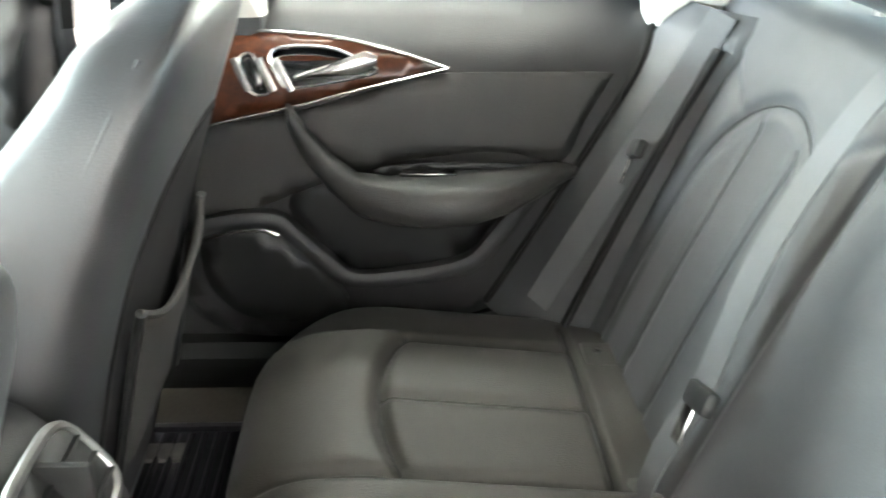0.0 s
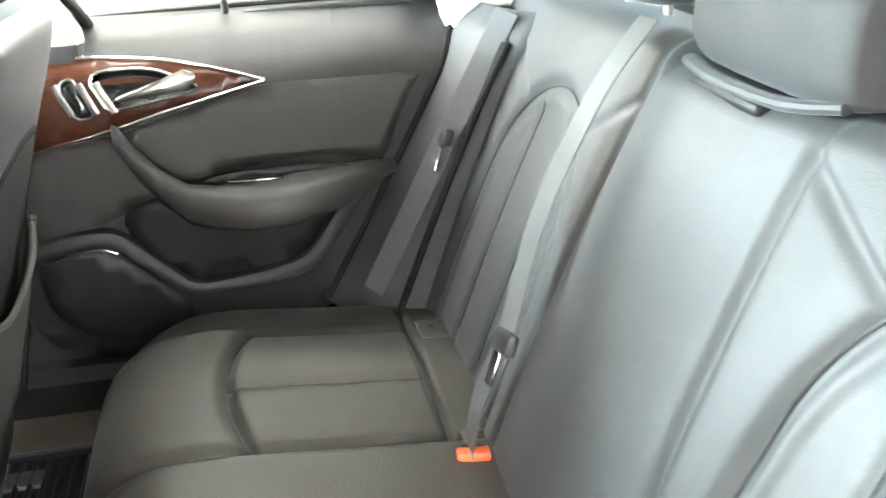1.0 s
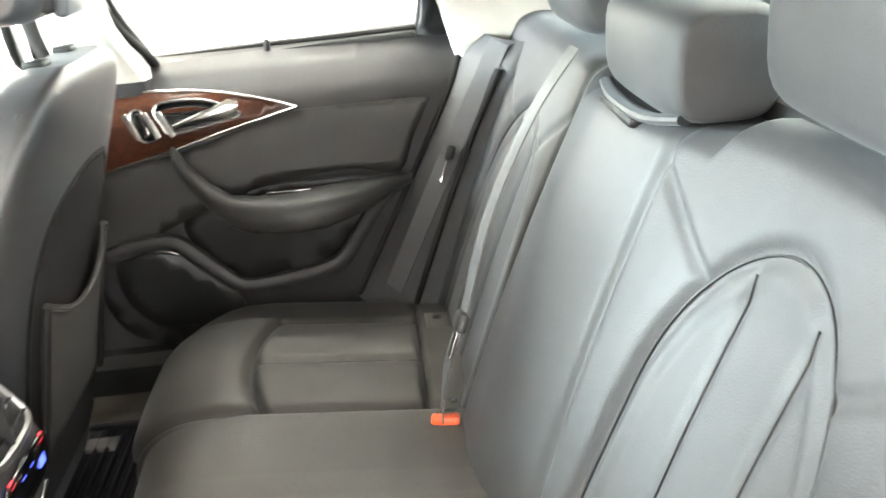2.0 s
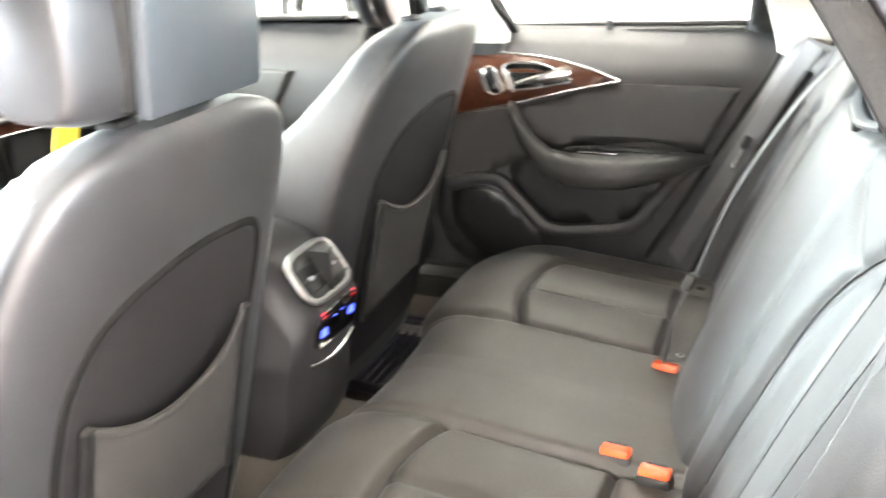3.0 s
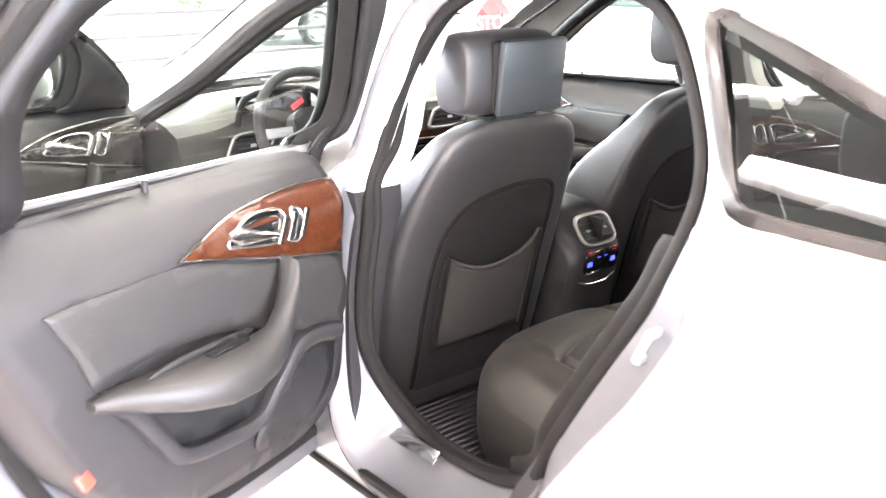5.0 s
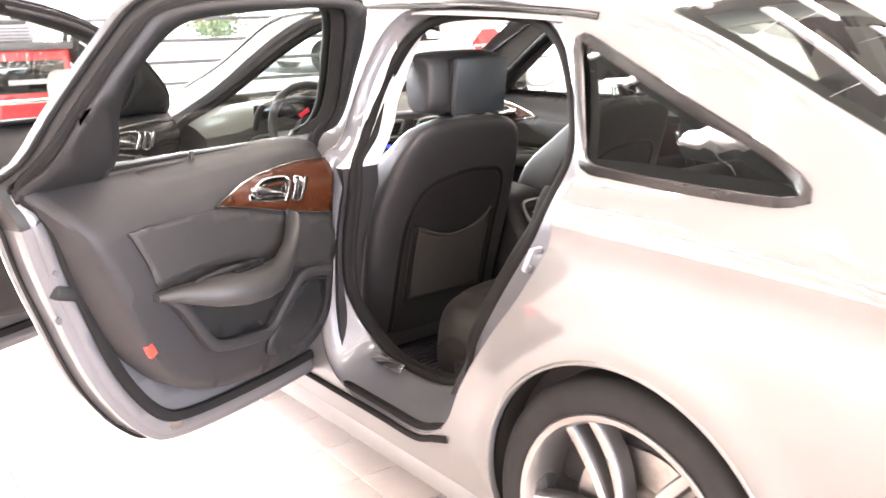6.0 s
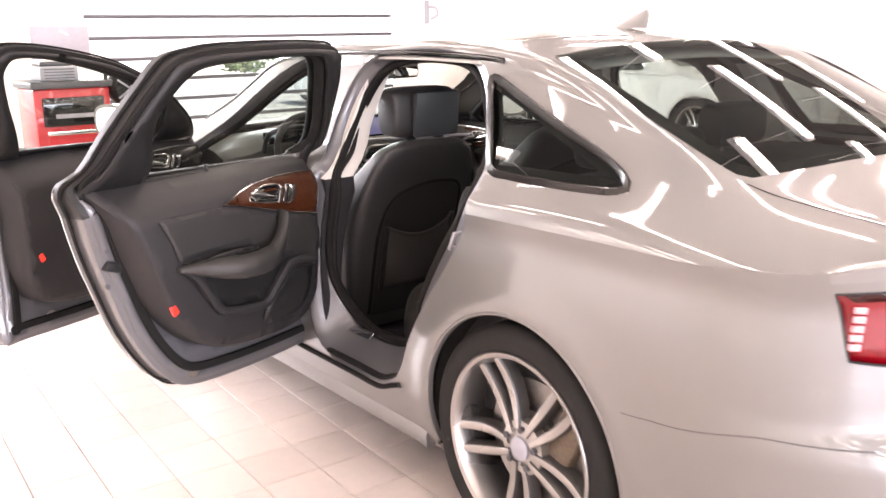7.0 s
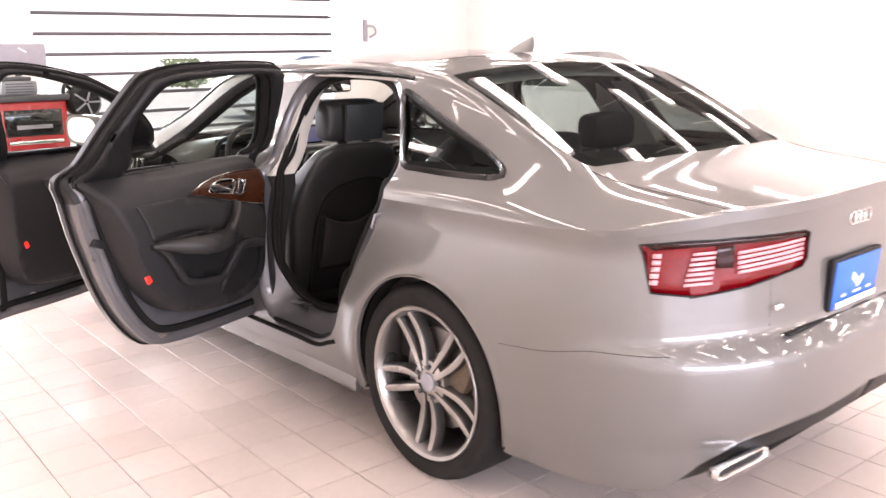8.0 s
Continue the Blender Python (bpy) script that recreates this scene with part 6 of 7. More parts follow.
# ------------------------------------------------------------------ tail details
for right in (False, True):
    def tadd(nm, bm, mat, lab="", **kw):
        return part(nm, mirrored(bm) if right else bm, mat, car, lab, **kw)
    # dark upper band of the lamp, and its strips, coloured pale as if daylight struck them
    top = [(s_at(-0.80, 0.93, 1), 0.936), (s_at(-0.815, 0.92, 1), 0.922), (s_at(-0.74, 0.92, 0), 0.928), (s_at(-0.6, 0.92, 0), 0.932), (s_at(-0.335, 0.9, 0), 0.926), (s_at(-0.335, 0.91, 0), 0.938), (s_at(-0.6, 0.93, 0), 0.947), (s_at(-0.74, 0.94, 0), 0.945)]
    tadd("lamp_brow", sheet([top], 0.03, lambda s, z: lower(s, z) + Vector((0.001, -0.001, 0)), flip=True), DARKLENS, "dark lamp edge", solid=0.004)
    gap = [(s_at(-0.655, 0.9, 0), 0.928), (s_at(-0.655, 0.85, 0), 0.868), (s_at(-0.605, 0.85, 0), 0.866), (s_at(-0.605, 0.9, 0), 0.928)]
    tadd("lamp_gap", sheet([gap], 0.03, lambda s, z: lower(s, z) + Vector((0.001, -0.001, 0)), flip=True), DARKLENS, "dark lamp divider", solid=0.003)
    for k in range(7):
        z = 0.822 + 0.014 * k
        x0, x1 = -0.735, -0.665
        lp = [(s_at(x0 + 0.004 * k, z, 0), z), (s_at(x1 + 0.002 * k, z, 0), z + 0.003), (s_at(x1 + 0.002 * k, z, 0), z + 0.0105), (s_at(x0 + 0.004 * k, z, 0), z + 0.0075)]
        tadd("light_strip", sheet([lp], 0.02, lambda s, z: lower(s, z) + Vector((-0.0005, -0.0015, 0)), flip=True), LITLENS, "lens strip, pale as if lit by daylight", solid=0.002)
    for k in range(5):
        z = 0.846 + 0.0138 * k
        lp = [(s_at(-0.59, z, 0), z), (s_at(-0.345, z, 0), z + 0.012), (s_at(-0.345, z, 0), z + 0.021), (s_at(-0.59, z, 0), z + 0.009)]
        tadd("light_strip", sheet([lp], 0.02, lambda s, z: lower(s, z) + Vector((-0.0005, -0.0015, 0)), flip=True), LITLENS, "lens strip, pale as if lit by daylight", solid=0.002)
    for k in range(5):
        z = 0.828 + 0.018 * k
        lp = [(s_at(-0.815, z, 1), z), (s_at(-0.832, z, 1), z), (s_at(-0.832, z, 1), z + 0.013), (s_at(-0.815, z, 1), z + 0.013)]
        tadd("side_marker", sheet([lp], 0.02, lambda s, z: lower(s, z) + Vector((-0.0015, 0.0, 0)), flip=True), LITLENS, "side marker, pale as if lit by daylight", solid=0.002)
    # seams: lamp outline, boot lid, bumper, fuel flap
    def seam(pts, w=0.0013):
        tadd("panel_gap", sweep(bmesh.new(), [lower(s, z) + Vector((0.0008, 0.0008, 0)) for s, z in pts], ring2(w, w, 6), False, Vector((1, 0.3, 0))), BLACK, "dark panel gap")
    seam(dense(TAIL_L, 0.03) + [TAIL_L[0]], 0.003)
    seam([(s, 0.585 + 0.05 * step01((-0.37 - s) / 0.35)) for s in np.linspace(-0.372, s_at(-0.79, 0.63, 0), 24)])
    seam([(s_at(-0.47, z, 0), z) for z in np.linspace(0.655, 0.83, 10)])
    # bumper: dark lower valance and tail pipe
    rings = []
    for s in np.linspace(s_at(-0.82, 0.28, 0), YS - ARC, 40):
        zt = tail_low(s)
        p = lower(s, zt + 0.006)
        h = 0.062 * step01((zt - 0.20) / 0.14) + 0.006
        rings.append([p + Vector((0.012, 0.012, 0.004)), p + Vector((0.006, 0.004, -0.006)), p + Vector((0.010, 0.010, -0.4 * h)), p + Vector((0.016, 0.028, -h)), p + Vector((0.06, 0.12, -h - 0.004))])
    tadd("rear_valance", loft(bmesh.new(), rings, False, False), BLACK, "matt black lower valance", solid=0.006)
    lp = [(-0.585 + a * 0.105, 0.290 + 0.10 * (a + 1) * 0.10 + b * 0.020) for a, b in ring2(1, 1, 28, 5)]
    tadd("tail_pipe", loft(bmesh.new(), [[Vector((x, -1.005 - 0.16 * (x + 0.6), z)) for x, z in lp], [Vector((x, -0.975 - 0.16 * (x + 0.6), z)) for x, z in lp]], True, False), CHROME, "chrome trapezoid tail pipe", solid=0.004)
    # flat black sheet across the pipe, for the darkness inside it
    tadd("tail_pipe_shade", sheet([lp], 0.05, lambda x, z: Vector((x, -0.990 - 0.16 * (x + 0.6), z)), flip=True), BLACK, "black sheet for the shade inside the pipe")
    # bright shoulder line along window base
    # drip rail along the roof edge
    rail = [upper(y, b_at_z(y, float(np.interp(y, FINE, GZ[4])) + 0.004)) + Vector((-0.002, 0, 0.002)) for y in np.linspace(0.33, 2.35, 50)]
    tadd("roof_rail", sweep(bmesh.new(), rail, ring2(0.006, 0.009, 8), False), PIANO, "gloss black roof rail strip")

# boot lid gaps from the rear window to the lamps
for sg in (-1, 1):
    pts = [upper(y, b_at_x(y, x) if sg < 0 else 2 * BB[7] - b_at_x(y, x)) for y, x in zip(np.linspace(-0.445, -0.955, 24), np.linspace(0.605, 0.600, 24))]
    part("boot_gap", sweep(bmesh.new(), pts, ring2(0.0013, 0.0013, 6)), BLACK, car, "dark panel gap")
# lip spoiler
rings = []
for k in np.linspace(0.30, 1.0, 30):
    s = YS - ARC * k
    p = lower(s, lower_top(s))
    u = step01((k - 0.30) / 0.14)
    rings.append([p + Vector((0.004, 0.05, 0.001 + 0.002 * u)), p + Vector((0, 0.012, 0.001 + 0.013 * u)), p + Vector((0, -0.001 - 0.007 * u, 0.001 + 0.011 * u)), p + Vector((0, -0.001 - 0.003 * u, -0.02))])
for right in (False, True):
    bm = loft(bmesh.new(), rings, False, False)
    part("boot_lip", mirrored(bm) if right else bm, PAINT, car, "silver boot lip")
# plate, emblem, badge
part("plate_frame", box(bmesh.new(), (-0.045, -1.0310, 0.749), (0.325, 0.018, 0.175), 0.006, turned(x=4)), BLACK, car, "black plate frame")
pl = part("dealer_plate", box(bmesh.new(), (-0.045, -1.0420, 0.751), (0.295, 0.004, 0.150), 0.002, turned(x=4)), BLUE, car, "blue dealer card with white shapes")
part("plate_bars", box(bmesh.new(), (-0.045, -1.0465, 0.690), (0.27, 0.002, 0.020), 0.0005, turned(x=4)), WHITE, pl, "white bar")
for x, z, w, h, r in ((-0.02, 0.775, 0.05, 0.026, 20), (0.03, 0.760, 0.075, 0.030, -18), (-0.015, 0.745, 0.06, 0.022, 35), (0.02, 0.730, 0.05, 0.018, -30), (-0.09, 0.703, 0.03, 0.008, 0), (0.0, 0.703, 0.05, 0.008, 0), (0.08, 0.703, 0.03, 0.008, 0)):
    part("plate_shape", box(bmesh.new(), (x - 0.045, -1.0445 - (0.735 - z) * 0.07, z + 0.014), (w, 0.003, h), 0.001, turned(x=4, y=r)), WHITE, pl)
for k in range(4):
    part("emblem_ring", sweep(bmesh.new(), [(-0.100 + 0.032 * k + 0.022 * math.cos(a), -1.041, 0.950 + 0.020 * math.sin(a)) for a in np.linspace(0, 2 * math.pi, 25)[:-1]], ring2(0.0032, 0.003, 8), True, Vector((0, 1, 0))), CHROME, car, "chrome emblem ring")
for k in range(2):
    part("badge", box(bmesh.new(), (-0.46 + 0.022 * k, -1.008, 0.735), (0.015, 0.003, 0.014), 0.001, turned(z=-24)), CHROME, car, "small chrome badge")
# a black bar stands for the dark of the gap below the lid
part("lid_gap_shade", box(bmesh.new(), (0, -1.036, 0.660), (0.9, 0.02, 0.010), 0.004), BLACK, car, "black bar for the shade under the boot lid")
# antenna fin
rings = []
for q in np.linspace(0, 1, 10):
    z = 0.062 * q
    rings.append([Vector((a * 0.022 * (1 - 0.8 * q), 0.44 - 0.03 * q + b * 0.075 * (1 - q) ** 0.7 - 0.045 * q, 1.437 + z)) for a, b in ring2(1, 1, 16)])
part("antenna_fin", loft(bmesh.new(), rings), PAINT, car, "silver shark-fin antenna")
# rear glass: dark ceramic border
rb = [(y * 1.0, x) for y, x in GLASS_REAR]
ri = [((y + 0.16) * 0.86 - 0.150, x * 0.90) for y, x in GLASS_REAR]
part("glass_border", sheet([rb, ri], 0.04, lambda y, x: rear_glass(y, x) - Vector((0, 0, 0.004))), BLACK, car, "black glass border")
# front face
for right in (False, True):
    lp = [(YF + ARC * q, z) for q, z in [(0.42, 0.70), (0.80, 0.66), (0.80, 0.58), (0.45, 0.60)]]
    bm = sheet([lp], 0.04, lambda s, z: lower(s, z) + Vector((-0.003, 0.003, 0)), flip=True)
    part("head_lamp", mirrored(bm) if right else bm, PIANO, car, "dark glossy head lamp", solid=0.01)
    lp = [(YF + ARC * q, z) for q, z in [(0.84, 0.70), (1.0, 0.70), (1.0, 0.36), (0.86, 0.40)]]
    bm = sheet([lp], 0.04, lambda s, z: lower(s, z) + Vector((-0.0, 0.004, 0)), flip=True)
    part("front_grille", mirrored(bm) if right else bm, PIANO, car, "black front grille", solid=0.01)

# ------------------------------------------------------------------ the hall
YB, XR, XL, YK, HC = 9.5, 8.2, -7.0, -9.0, 4.2
RAIL0, RAIL = 0.151, 0.253
bm = box(bmesh.new(), ((XL + XR) / 2, (YK + YB) / 2, -0.056), (XR - XL, YB - YK, 0.1))
floor = tagged(finish("floor", bm, GROUT, smooth=False), "pale beige rectangular floor tiles with darker joints", "floor", kind="structure")
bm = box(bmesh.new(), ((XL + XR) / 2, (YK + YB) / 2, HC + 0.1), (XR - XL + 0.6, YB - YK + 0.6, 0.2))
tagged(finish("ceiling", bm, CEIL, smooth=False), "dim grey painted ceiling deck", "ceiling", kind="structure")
tagged(finish("wall_east", box(bmesh.new(), (XR + 0.1, (YK + YB) / 2, HC / 2), (0.2, YB - YK, HC)), WALL, smooth=False), "warm white painted wall", "wall", kind="structure")


def window_wall(nm, wn, along_y, at, a0, a1, w0, w1, z0=0.7, z1=3.1):
    """A wall from a0 to a1 with one wide window from w0 to w1."""
    def seg(bm, u0, u1, v0, v1, t=0.2):
        c, s = ((at, (u0 + u1) / 2, (v0 + v1) / 2), (t, u1 - u0, v1 - v0)) if along_y else (((u0 + u1) / 2, at, (v0 + v1) / 2), (u1 - u0, t, v1 - v0))
        return box(bm, c, s)
    bm = bmesh.new()
    for q in ((a0, w0, 0, HC), (w1, a1, 0, HC), (w0, w1, 0, z0), (w0, w1, z1, HC)):
        seg(bm, *q)
    tagged(finish(nm, bm, WALL, smooth=False), "warm white painted wall with a wide window", "wall", kind="structure")
    w = tagged(new(wn), "wide white-framed workshop window", "window", kind="structure")
    n = 4
    for k in range(n + 1):
        u = w0 + (w1 - w0) * k / n
        part("window_frame", seg(bmesh.new(), u - 0.03, u + 0.03, z0, z1, 0.06), ALU, w)
    for k in range(n):
        u = w0 + (w1 - w0) * k / n
        pane = part("pane", seg(bmesh.new(), u + 0.03, u + (w1 - w0) / n - 0.03, z0, z1, 0.006), SHOPGLASS, w)
        pane.visible_shadow = False


tagged(finish("wall_west", box(bmesh.new(), (XL - 0.1, (YK + YB) / 2, HC / 2), (0.2, YB - YK, HC)), WALL, smooth=False), "warm white painted wall", "wall", kind="structure")
window_wall("wall_south", "window_1", False, YK - 0.1, XL - 0.2, XR + 0.2, -5.0, 3.0)
# north wall with the openings of two wide shop doors; the one at EX0 is added, out of view
DX0, DX1, DZ, EX0, EX1 = 0.85, 5.40, 3.3, -6.2, -1.6
bm = bmesh.new()
for u0, u1 in ((XL, EX0), (EX1, DX0), (DX1, XR)):
    box(bm, ((u0 + u1) / 2, YB + 0.1, HC / 2), (u1 - u0, 0.2, HC))
for u0, u1 in ((DX0, DX1), (EX0, EX1)):
    box(bm, ((u0 + u1) / 2, YB + 0.1, (HC + DZ) / 2), (u1 - u0, 0.2, HC - DZ))
tagged(finish("wall_north", bm, WALL, smooth=False), "warm white wall round wide glazed shop doors", "wall", kind="structure")
bm = box(bmesh.new(), (0, 2000, -0.3), (8000, 8000, 0.4))
tagged(finish("ground", bm, CONCRETE, smooth=False), "pale sunlit concrete forecourt outside the shop door", "ground", kind="structure")
bm = box(bmesh.new(), (0.37, YB - 0.06, HC / 2), (0.22, 0.14, HC), 0.01)
tagged(finish("trim", bm, ALU), "white steel column beside the shop door", "column", kind="structure")
# sunlit white building and shrubs across the forecourt
fb = thing("building", "white rendered building in sunlight across the forecourt", "building")
part("building_wall", box(bmesh.new(), (6.0, 34.0, 3.4), (60.0, 0.4, 7.0)), WALL, fb)
part("roof_edge", box(bmesh.new(), (6.0, 33.8, 6.95), (60.4, 0.9, 0.25), 0.03), ALU, fb)
for k in range(9):
    wf = part("window", box(bmesh.new(), (-14.0 + 5.0 * k, 33.78, 4.6), (2.2, 0.06, 1.3), 0.02), ALU, fb)
    part("pane", box(bmesh.new(), (-14.0 + 5.0 * k, 33.73, 4.6), (2.0, 0.03, 1.1)), CARGLASS, wf)
rng = random.Random(4)
for cx, cy, h, w in ((5.5, 31.0, 1.9, 2.4), (13.0, 30.5, 1.05, 2.2)):
    sh = thing("shrub", "sunlit green shrub before the white building", "shrub", group="shrubs outside")
    sh.location = (cx, cy, -0.1)
    for k in range(5):
        a = k * 1.256
        part("branch", sweep(bmesh.new(), spline([(0, 0, 0), (0.1 * math.cos(a), 0.1 * math.sin(a), h * 0.3), (0.3 * w * math.cos(a), 0.3 * w * math.sin(a), h * 0.75)], 4), ring2(0.03)), BARK, sh)
    bm = bmesh.new()
    for k in range(900):
        a, q, u = rng.uniform(0, 6.283), rng.random() ** 0.5, rng.random()
        r = w * 0.5 * q * (0.55 + 0.5 * math.sin(u * 2.9)) * (1 + 0.25 * math.sin(3 * a + 5 * u))
        c = Vector((r * math.cos(a), r * math.sin(a), 0.15 + h * u))
        m = Euler((rng.uniform(0, 6), rng.uniform(0, 6), rng.uniform(0, 6))).to_matrix()
        bm.faces.new([bm.verts.new(c + m @ Vector(p)) for p in ((0, -0.11, 0), (0.05, 0, 0.012), (0, 0.11, 0), (-0.05, 0, 0.012))])
    part("crown", bm, LEAF, sh, "loose green leaves", smooth=False)
# glazed sectional shop doors; the second is an unseen addition that lets in light
for nm, u0, u1 in (("door_1", DX0, DX1), ("door_2", EX0, EX1)):
    shop = tagged(new(nm), "white-framed glazed sectional shop door with dark rails", "shop door", kind="structure")
    for x in (u0 + 0.03, u1 - 0.03):
        part("door_frame", box(bmesh.new(), (x, YB + 0.05, DZ / 2), (0.07, 0.08, DZ), 0.008), ALU, shop)
    z = RAIL0
    while z < DZ:
        part("rail", box(bmesh.new(), ((u0 + u1) / 2, YB + 0.05, z), (u1 - u0 - 0.10, 0.04, 0.046), 0.004), SLAT, shop)
        pane = part("pane", box(bmesh.new(), ((u0 + u1) / 2, YB + 0.05, z + RAIL / 2), (u1 - u0 - 0.10, 0.006, RAIL - 0.034)), SHOPGLASS, shop)
        pane.visible_shadow = False
        z += RAIL
# wall hook and cable box beside the door
hk = thing("wall_bracket", "grey metal bracket with a short cable on the wall", "bracket")
part("bracket_plate", box(bmesh.new(), (5.95, YB - 0.03, 1.72), (0.06, 0.05, 0.34), 0.01), GREY, hk)
part("bracket_hook", sweep(bmesh.new(), spline([(5.95, YB - 0.06, 1.80), (6.05, YB - 0.12, 1.78), (6.08, YB - 0.12, 1.68), (5.98, YB - 0.10, 1.62)], 5), ring2(0.02)), GREY, hk)

# red tool cabinet with its tray and screen
tc = thing("tool_cabinet", "red enamel workshop cabinet with black drawers front", "cabinet")
tc.location = (-0.57, 5.2, 0)
part("cabinet_body", box(bmesh.new(), (0, 0, 0.56), (0.52, 0.45, 1.06), 0.015), RED, tc, "red enamel body")
part("cabinet_window", box(bmesh.new(), (0.0, -0.235, 0.93), (0.42, 0.02, 0.20), 0.008), PIANO, tc, "black glazed front")
part("cabinet_shelf", box(bmesh.new(), (0.0, -0.247, 0.90), (0.26, 0.006, 0.03), 0.002), GREY, tc)
part("cabinet_handle", box(bmesh.new(), (0, -0.25, 0.785), (0.40, 0.02, 0.03), 0.006), CHROME, tc, "bright pull handle")
for z in (0.25, 0.45, 0.62):
    part("drawer_line", box(bmesh.new(), (0, -0.228, z), (0.48, 0.008, 0.012)), DARKGREY, tc)
part("cabinet_top", box(bmesh.new(), (0, -0.01, 1.115), (0.56, 0.50, 0.05), 0.012), DARKGREY, tc, "dark grey top tray")
for x in (-0.2, 0.2):
    for y in (-0.17, 0.17):
        part("castor", sweep(bmesh.new(), [(x - 0.02, y, 0.035), (x + 0.02, y, 0.035)], ring2(0.035, 0.035, 16), up=Vector((0, 1, 0))), RUBBER, tc)
pr = thing("printer", "grey and white desktop printer on the tool cabinet", "printer")
pr.location = (-0.62, 5.2, 1.14)
part("printer_body", box(bmesh.new(), (0, 0, 0.05), (0.26, 0.30, 0.10), 0.015), GREY, pr)
part("printer_lid", box(bmesh.new(), (0, 0.02, 0.115), (0.22, 0.22, 0.03), 0.01), DARKGREY, pr)
for k in range(4):
    part("printer_slot", box(bmesh.new(), (0, -0.152, 0.02 + 0.02 * k), (0.20, 0.004, 0.006)), DARKGREY, pr)
mo = thing("monitor", "grey flat monitor seen from behind on a stand", "monitor")
mo.location = (-0.44, 5.62, 0)
part("monitor_shell", box(bmesh.new(), (0, 0, 1.40), (0.43, 0.05, 0.24), 0.012), GREY, mo)
part("monitor_mark", box(bmesh.new(), (0.03, -0.027, 1.47), (0.07, 0.003, 0.012), 0.001, turned(y=30)), WHITE, mo)
part("monitor_post", sweep(bmesh.new(), [(0, 0.04, 0.02), (0, 0.041, 1.45)], ring2(0.025, 0.025, 14), up=Vector((0, 1, 0))), DARKGREY, mo)
part("monitor_foot", box(bmesh.new(), (0, 0.04, 0.015), (0.40, 0.36, 0.03), 0.01), DARKGREY, mo)
wb = thing("wheel_balancer", "black workshop machine with a round head on a post", "machine")
wb.location = (-0.20, 5.0, 0)
part("machine_base", box(bmesh.new(), (0, 0, 0.36), (0.34, 0.40, 0.72), 0.03), DARKGREY, wb)
part("machine_post", sweep(bmesh.new(), [(0, 0, 0.7), (0, 0.001, 1.0)], ring2(0.05, 0.05, 14), up=Vector((0, 1, 0))), BLACK, wb)
rings = [[Vector((0.02 + r * math.cos(a), y, 1.07 + r * math.sin(a))) for a in np.linspace(0, 2 * math.pi, 29)[:-1]] for y, r in ((-0.08, 0.04), (-0.09, 0.10), (-0.05, 0.13), (0.05, 0.13), (0.09, 0.10))]
part("machine_head", loft(bmesh.new(), rings), BLACK, wb, "round black head")
for a in range(0, 360, 72):
    part("head_bar", box(bmesh.new(), (0.02 + 0.06 * math.cos(radians(a)), -0.095, 1.07 + 0.06 * math.sin(radians(a))), (0.10, 0.012, 0.014), 0.003, turned(y=-a)), GREY, wb)
part("machine_arm", sweep(bmesh.new(), spline([(0.02, 0.05, 1.1), (-0.10, 0.0, 1.2), (-0.14, -0.05, 1.14)], 6), ring2(0.015)), BLACK, wb)
# stop sign on the wall
st = thing("stop_sign", "red octagonal stop sign with white lettering on a post", "sign")
st.location = (3.3, 5.0, 0.94)
st.scale = (0.6, 0.6, 0.6)
octo = [(0.37 * math.cos(radians(22.5 + 45 * k)), 0.37 * math.sin(radians(22.5 + 45 * k))) for k in range(8)]
part("sign_plate", loft(bmesh.new(), [[Vector((x, 0, z)) for x, z in octo], [Vector((x, 0.012, z)) for x, z in octo]]), RED, st)
part("sign_border", loft(bmesh.new(), [[Vector((x * 0.97, -0.002, z * 0.97)) for x, z in octo], [Vector((x * 0.93, -0.003, z * 0.93)) for x, z in octo]], True, False), WHITE, st)
text("STOP", 0.26, WHITE, pose(0, -0.006, 0, 90, 0, 0), st)
part("sign_post", sweep(bmesh.new(), [(0, 0.03, -1.56), (0, 0.031, 0.3)], ring2(0.025, 0.025, 10), up=Vector((0, 1, 0))), GREY, st)

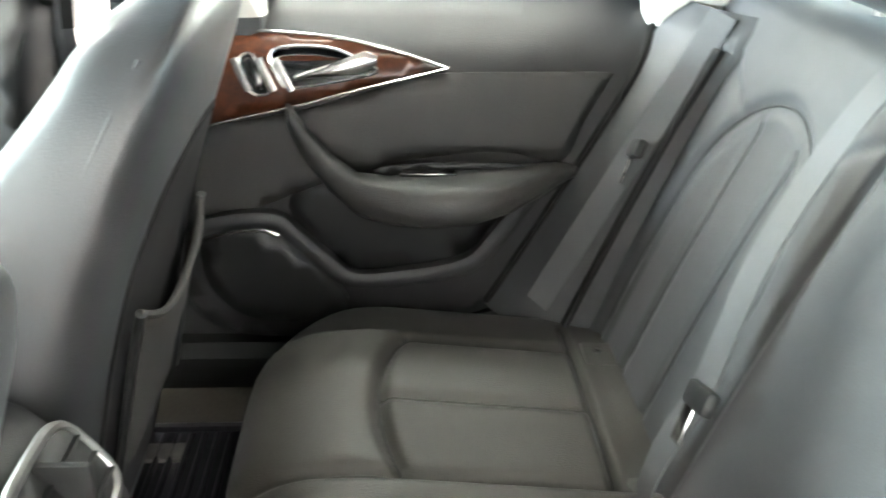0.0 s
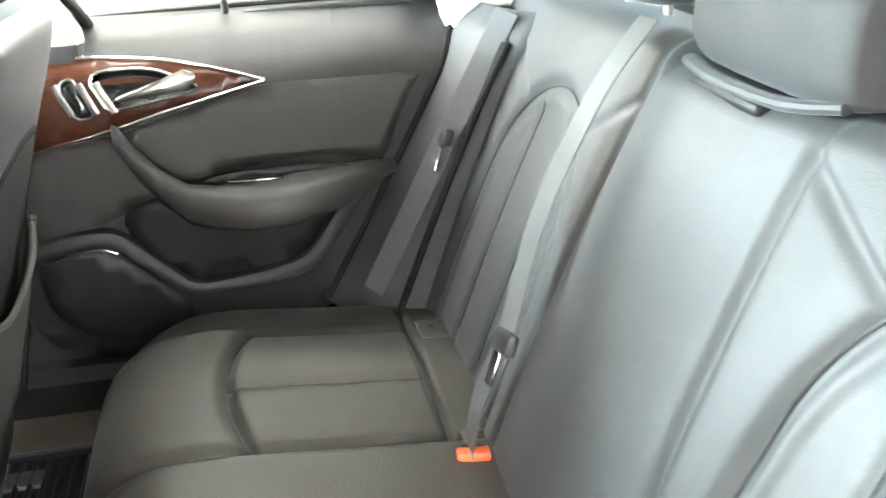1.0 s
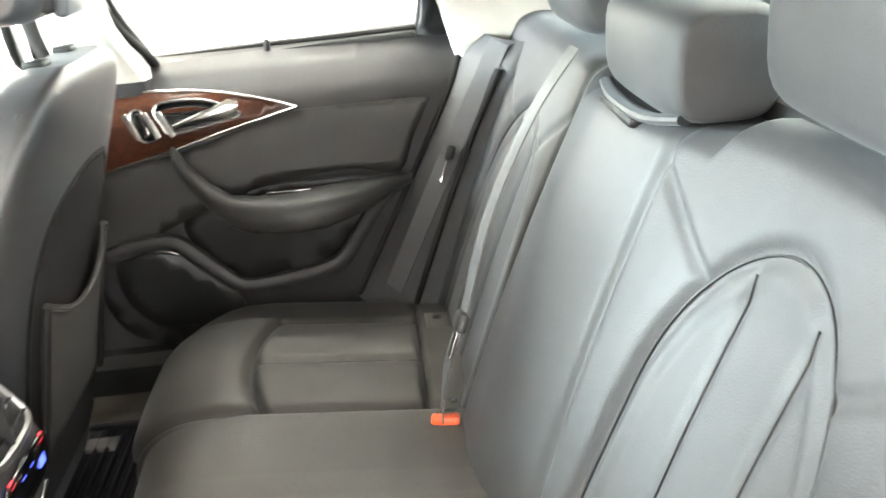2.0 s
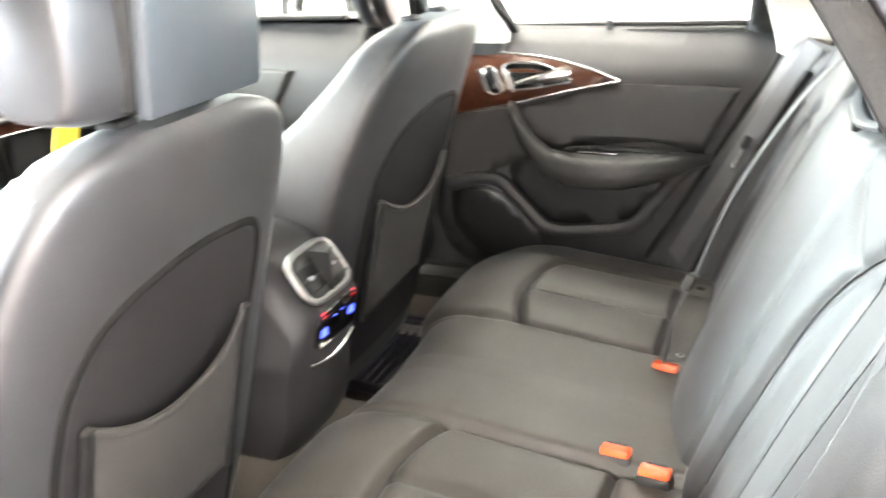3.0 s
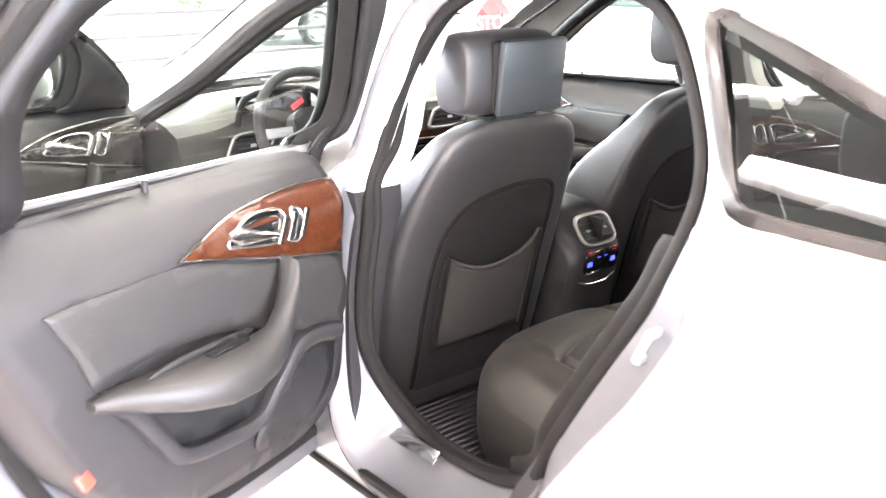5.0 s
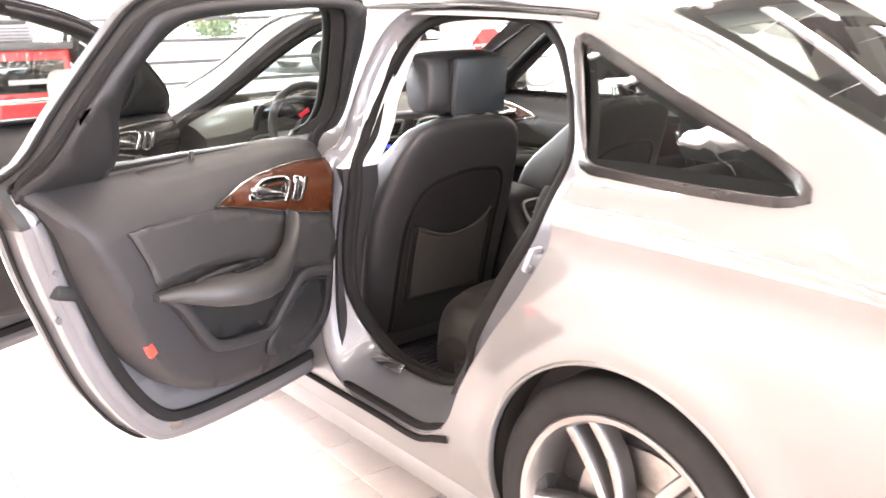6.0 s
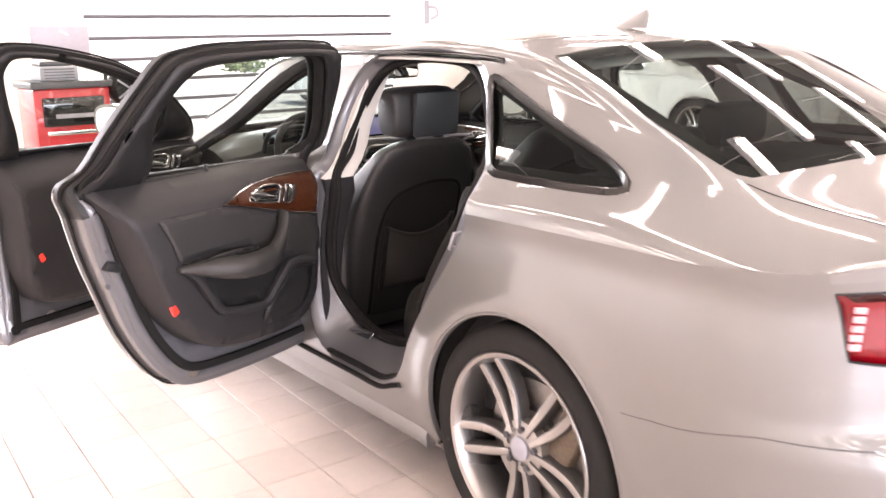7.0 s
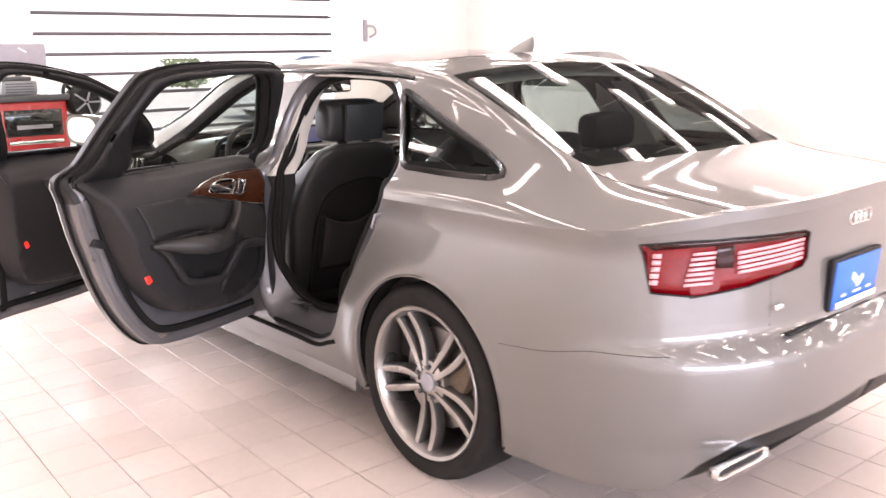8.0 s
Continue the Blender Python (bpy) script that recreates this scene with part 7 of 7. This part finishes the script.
# ------------------------------------------------------------------ parked cars
def parked_car(name, label, PAINT_IN=WHITE_PAINT):
    """A plain closed sedan of the same shape, in white."""
    c = thing(name, label, "car", group="parked cars")
    loops = [outline, on_top(GLASS_REAR), on_top(GLASS_FRONT)]
    for rr in (False, True):
        loops += [on_upper(QUARTER, rr), on_upper(REAR_WIN, rr), on_upper(FRONT_WIN, rr)]
    part("upper_body", sheet(loops, 0.06, upper), PAINT_IN, c, solid=0.012)
    part("rear_window", sheet([on_top(GLASS_REAR)], 0.1, upper), CARGLASS, c)
    part("windscreen", sheet([on_top(GLASS_FRONT)], 0.1, upper), CARGLASS, c)
    for rr in (False, True):
        bm = sheet([side_outline, clip_low(ARCH_R), clip_low(ARCH_F)], 0.06, lower, flip=True)
        part("side_panel", mirrored(bm) if rr else bm, PAINT_IN, c, solid=0.012)
        for wl in (QUARTER, REAR_WIN, FRONT_WIN):
            bm = sheet([wl], 0.08, lambda y, z: side_point(y, z, 0.006), flip=True)
            part("side_window", mirrored(bm) if rr else bm, CARGLASS, c)
        for lp in (DOOR_R, DOOR_F):
            bm = sweep(bmesh.new(), [side_point(y, z, 0.001) for y, z in lp], ring2(0.003, 0.003, 6), True, Vector((1, 0, 0)))
            part("door_gap", mirrored(bm) if rr else bm, BLACK, c)
        bm = sheet([TAIL_L], 0.06, lambda s, z: lower(s, z) + Vector((-0.003, -0.003, 0)), flip=True)
        part("tail_lamp", mirrored(bm) if rr else bm, REDLENS, c, solid=0.01)
    part("underbody", box(bmesh.new(), (0, 1.4, 0.40), (1.2, 4.2, 0.30)), RUBBER, c)
    return c


pc = parked_car("parked_sedan", "white sedan parked by the far wall")
rc = parked_car("parked_sedan", "white sedan parked on the sunlit forecourt outside")
m2 = pose(11.0, 16.0, -0.1, 0, 0, 90)
rc.matrix_basis = m2
m1 = pose(6.62, 7.26, 0, 0, 0, 180)
pc.matrix_basis = m1
for m in (m1, m2):
    for x, y, turn in ((-0.805, 0, 0), (-0.805, 2.912, 0), (0.805, 0, 180), (0.805, 2.912, 180)):
        copy_thing(wheel_left_rear, m @ pose(x, y, 0.343, 0, 0, turn))


def strip_light():
    """A fluorescent batten of 1.2 m, hanging under the ceiling."""
    o = thing("ceiling_light", "white fluorescent batten with a bare glowing tube", "ceiling light", group="ceiling lights")
    part("housing", box(bmesh.new(), (0, 0, 0.06), (0.18, 1.26, 0.07), 0.01), ALU, o)
    part("tube", sweep(bmesh.new(), [(0, -0.59, 0), (0, 0.59, 0)], ring2(0.062, 0.020, 12)), TUBE, o, "glowing white tube")
    for y in (-0.45, 0.45):
        part("hanger", sweep(bmesh.new(), [(0, y, 0.08), (0.001, y, 0.62)], ring2(0.006), up=Vector((0, 1, 0))), ALU, o)
    return o


first = strip_light()
spots = [(1.8 + 1.05 * i, 1.12 + 2.4 * j + 1.2 * (i % 2)) for i in range(-7, 6) for j in range(-4, 3)]
for k, (x, y) in enumerate(spots):
    m = pose(x, y, 3.60, 0, 0, 8)
    if k:
        copy_thing(first, m)
    else:
        first.matrix_basis = m

# ------------------------------------------------------------------ floor tiles, laid in a half bond
TX, TY, GAP = 0.2085, 0.2185, 0.005
turn = turned(z=-2.8)
base = bmesh.new()
box(base, (0, 0, 0), (TX - GAP, TY - GAP, 0.012), 0.0007, seg=1)
tile_mesh = bpy.data.meshes.new("tile")
base.to_mesh(tile_mesh)
base.free()
tile_mesh.materials.append(TILE)
vs, fs = [], []
rest_half = (TX - GAP) / 2, (TY - GAP) / 2
count = 0
for i in range(-50, 56):
    for j in range(-56, 58):
        p = turn @ Vector(((i + 0.5) * TX, (j + 0.5) * TY, 0)) + Vector((-1.250, 1.06, 0))
        if not (XL + 0.2 < p.x < XR - 0.2 and YK + 0.2 < p.y < YB - 0.25):
            continue
        close = (-2.7 < p.x < -0.55 and -1.9 < p.y < 3.2) or (-0.9 < p.x < 1.0 and -2.3 < p.y < -0.95)
        if close and count < 300:
            o = new("tile", tile_mesh)
            o.matrix_basis = Matrix.Translation(p + Vector((0, 0, -0.0055))) @ turn.to_4x4()
            o.parent = floor
            count += 1
        else:
            n = len(vs)
            for z in (0.0005, -0.012):
                for a, b in ((-1, -1), (1, -1), (1, 1), (-1, 1)):
                    q = p + turn @ Vector((a * rest_half[0], b * rest_half[1], z))
                    vs.append(q[:])
            fs += [(n, n + 1, n + 2, n + 3)] + [(n + k, n + 4 + k, n + 4 + (k + 1) % 4, n + (k + 1) % 4) for k in range(4)]
me = bpy.data.meshes.new("far_tiles")
me.from_pydata(vs, [], fs)
me.materials.append(TILE)
o = new("far_tiles", me)
o.parent = floor
tagged(o, "pale beige tiles further off", kind="stuff")
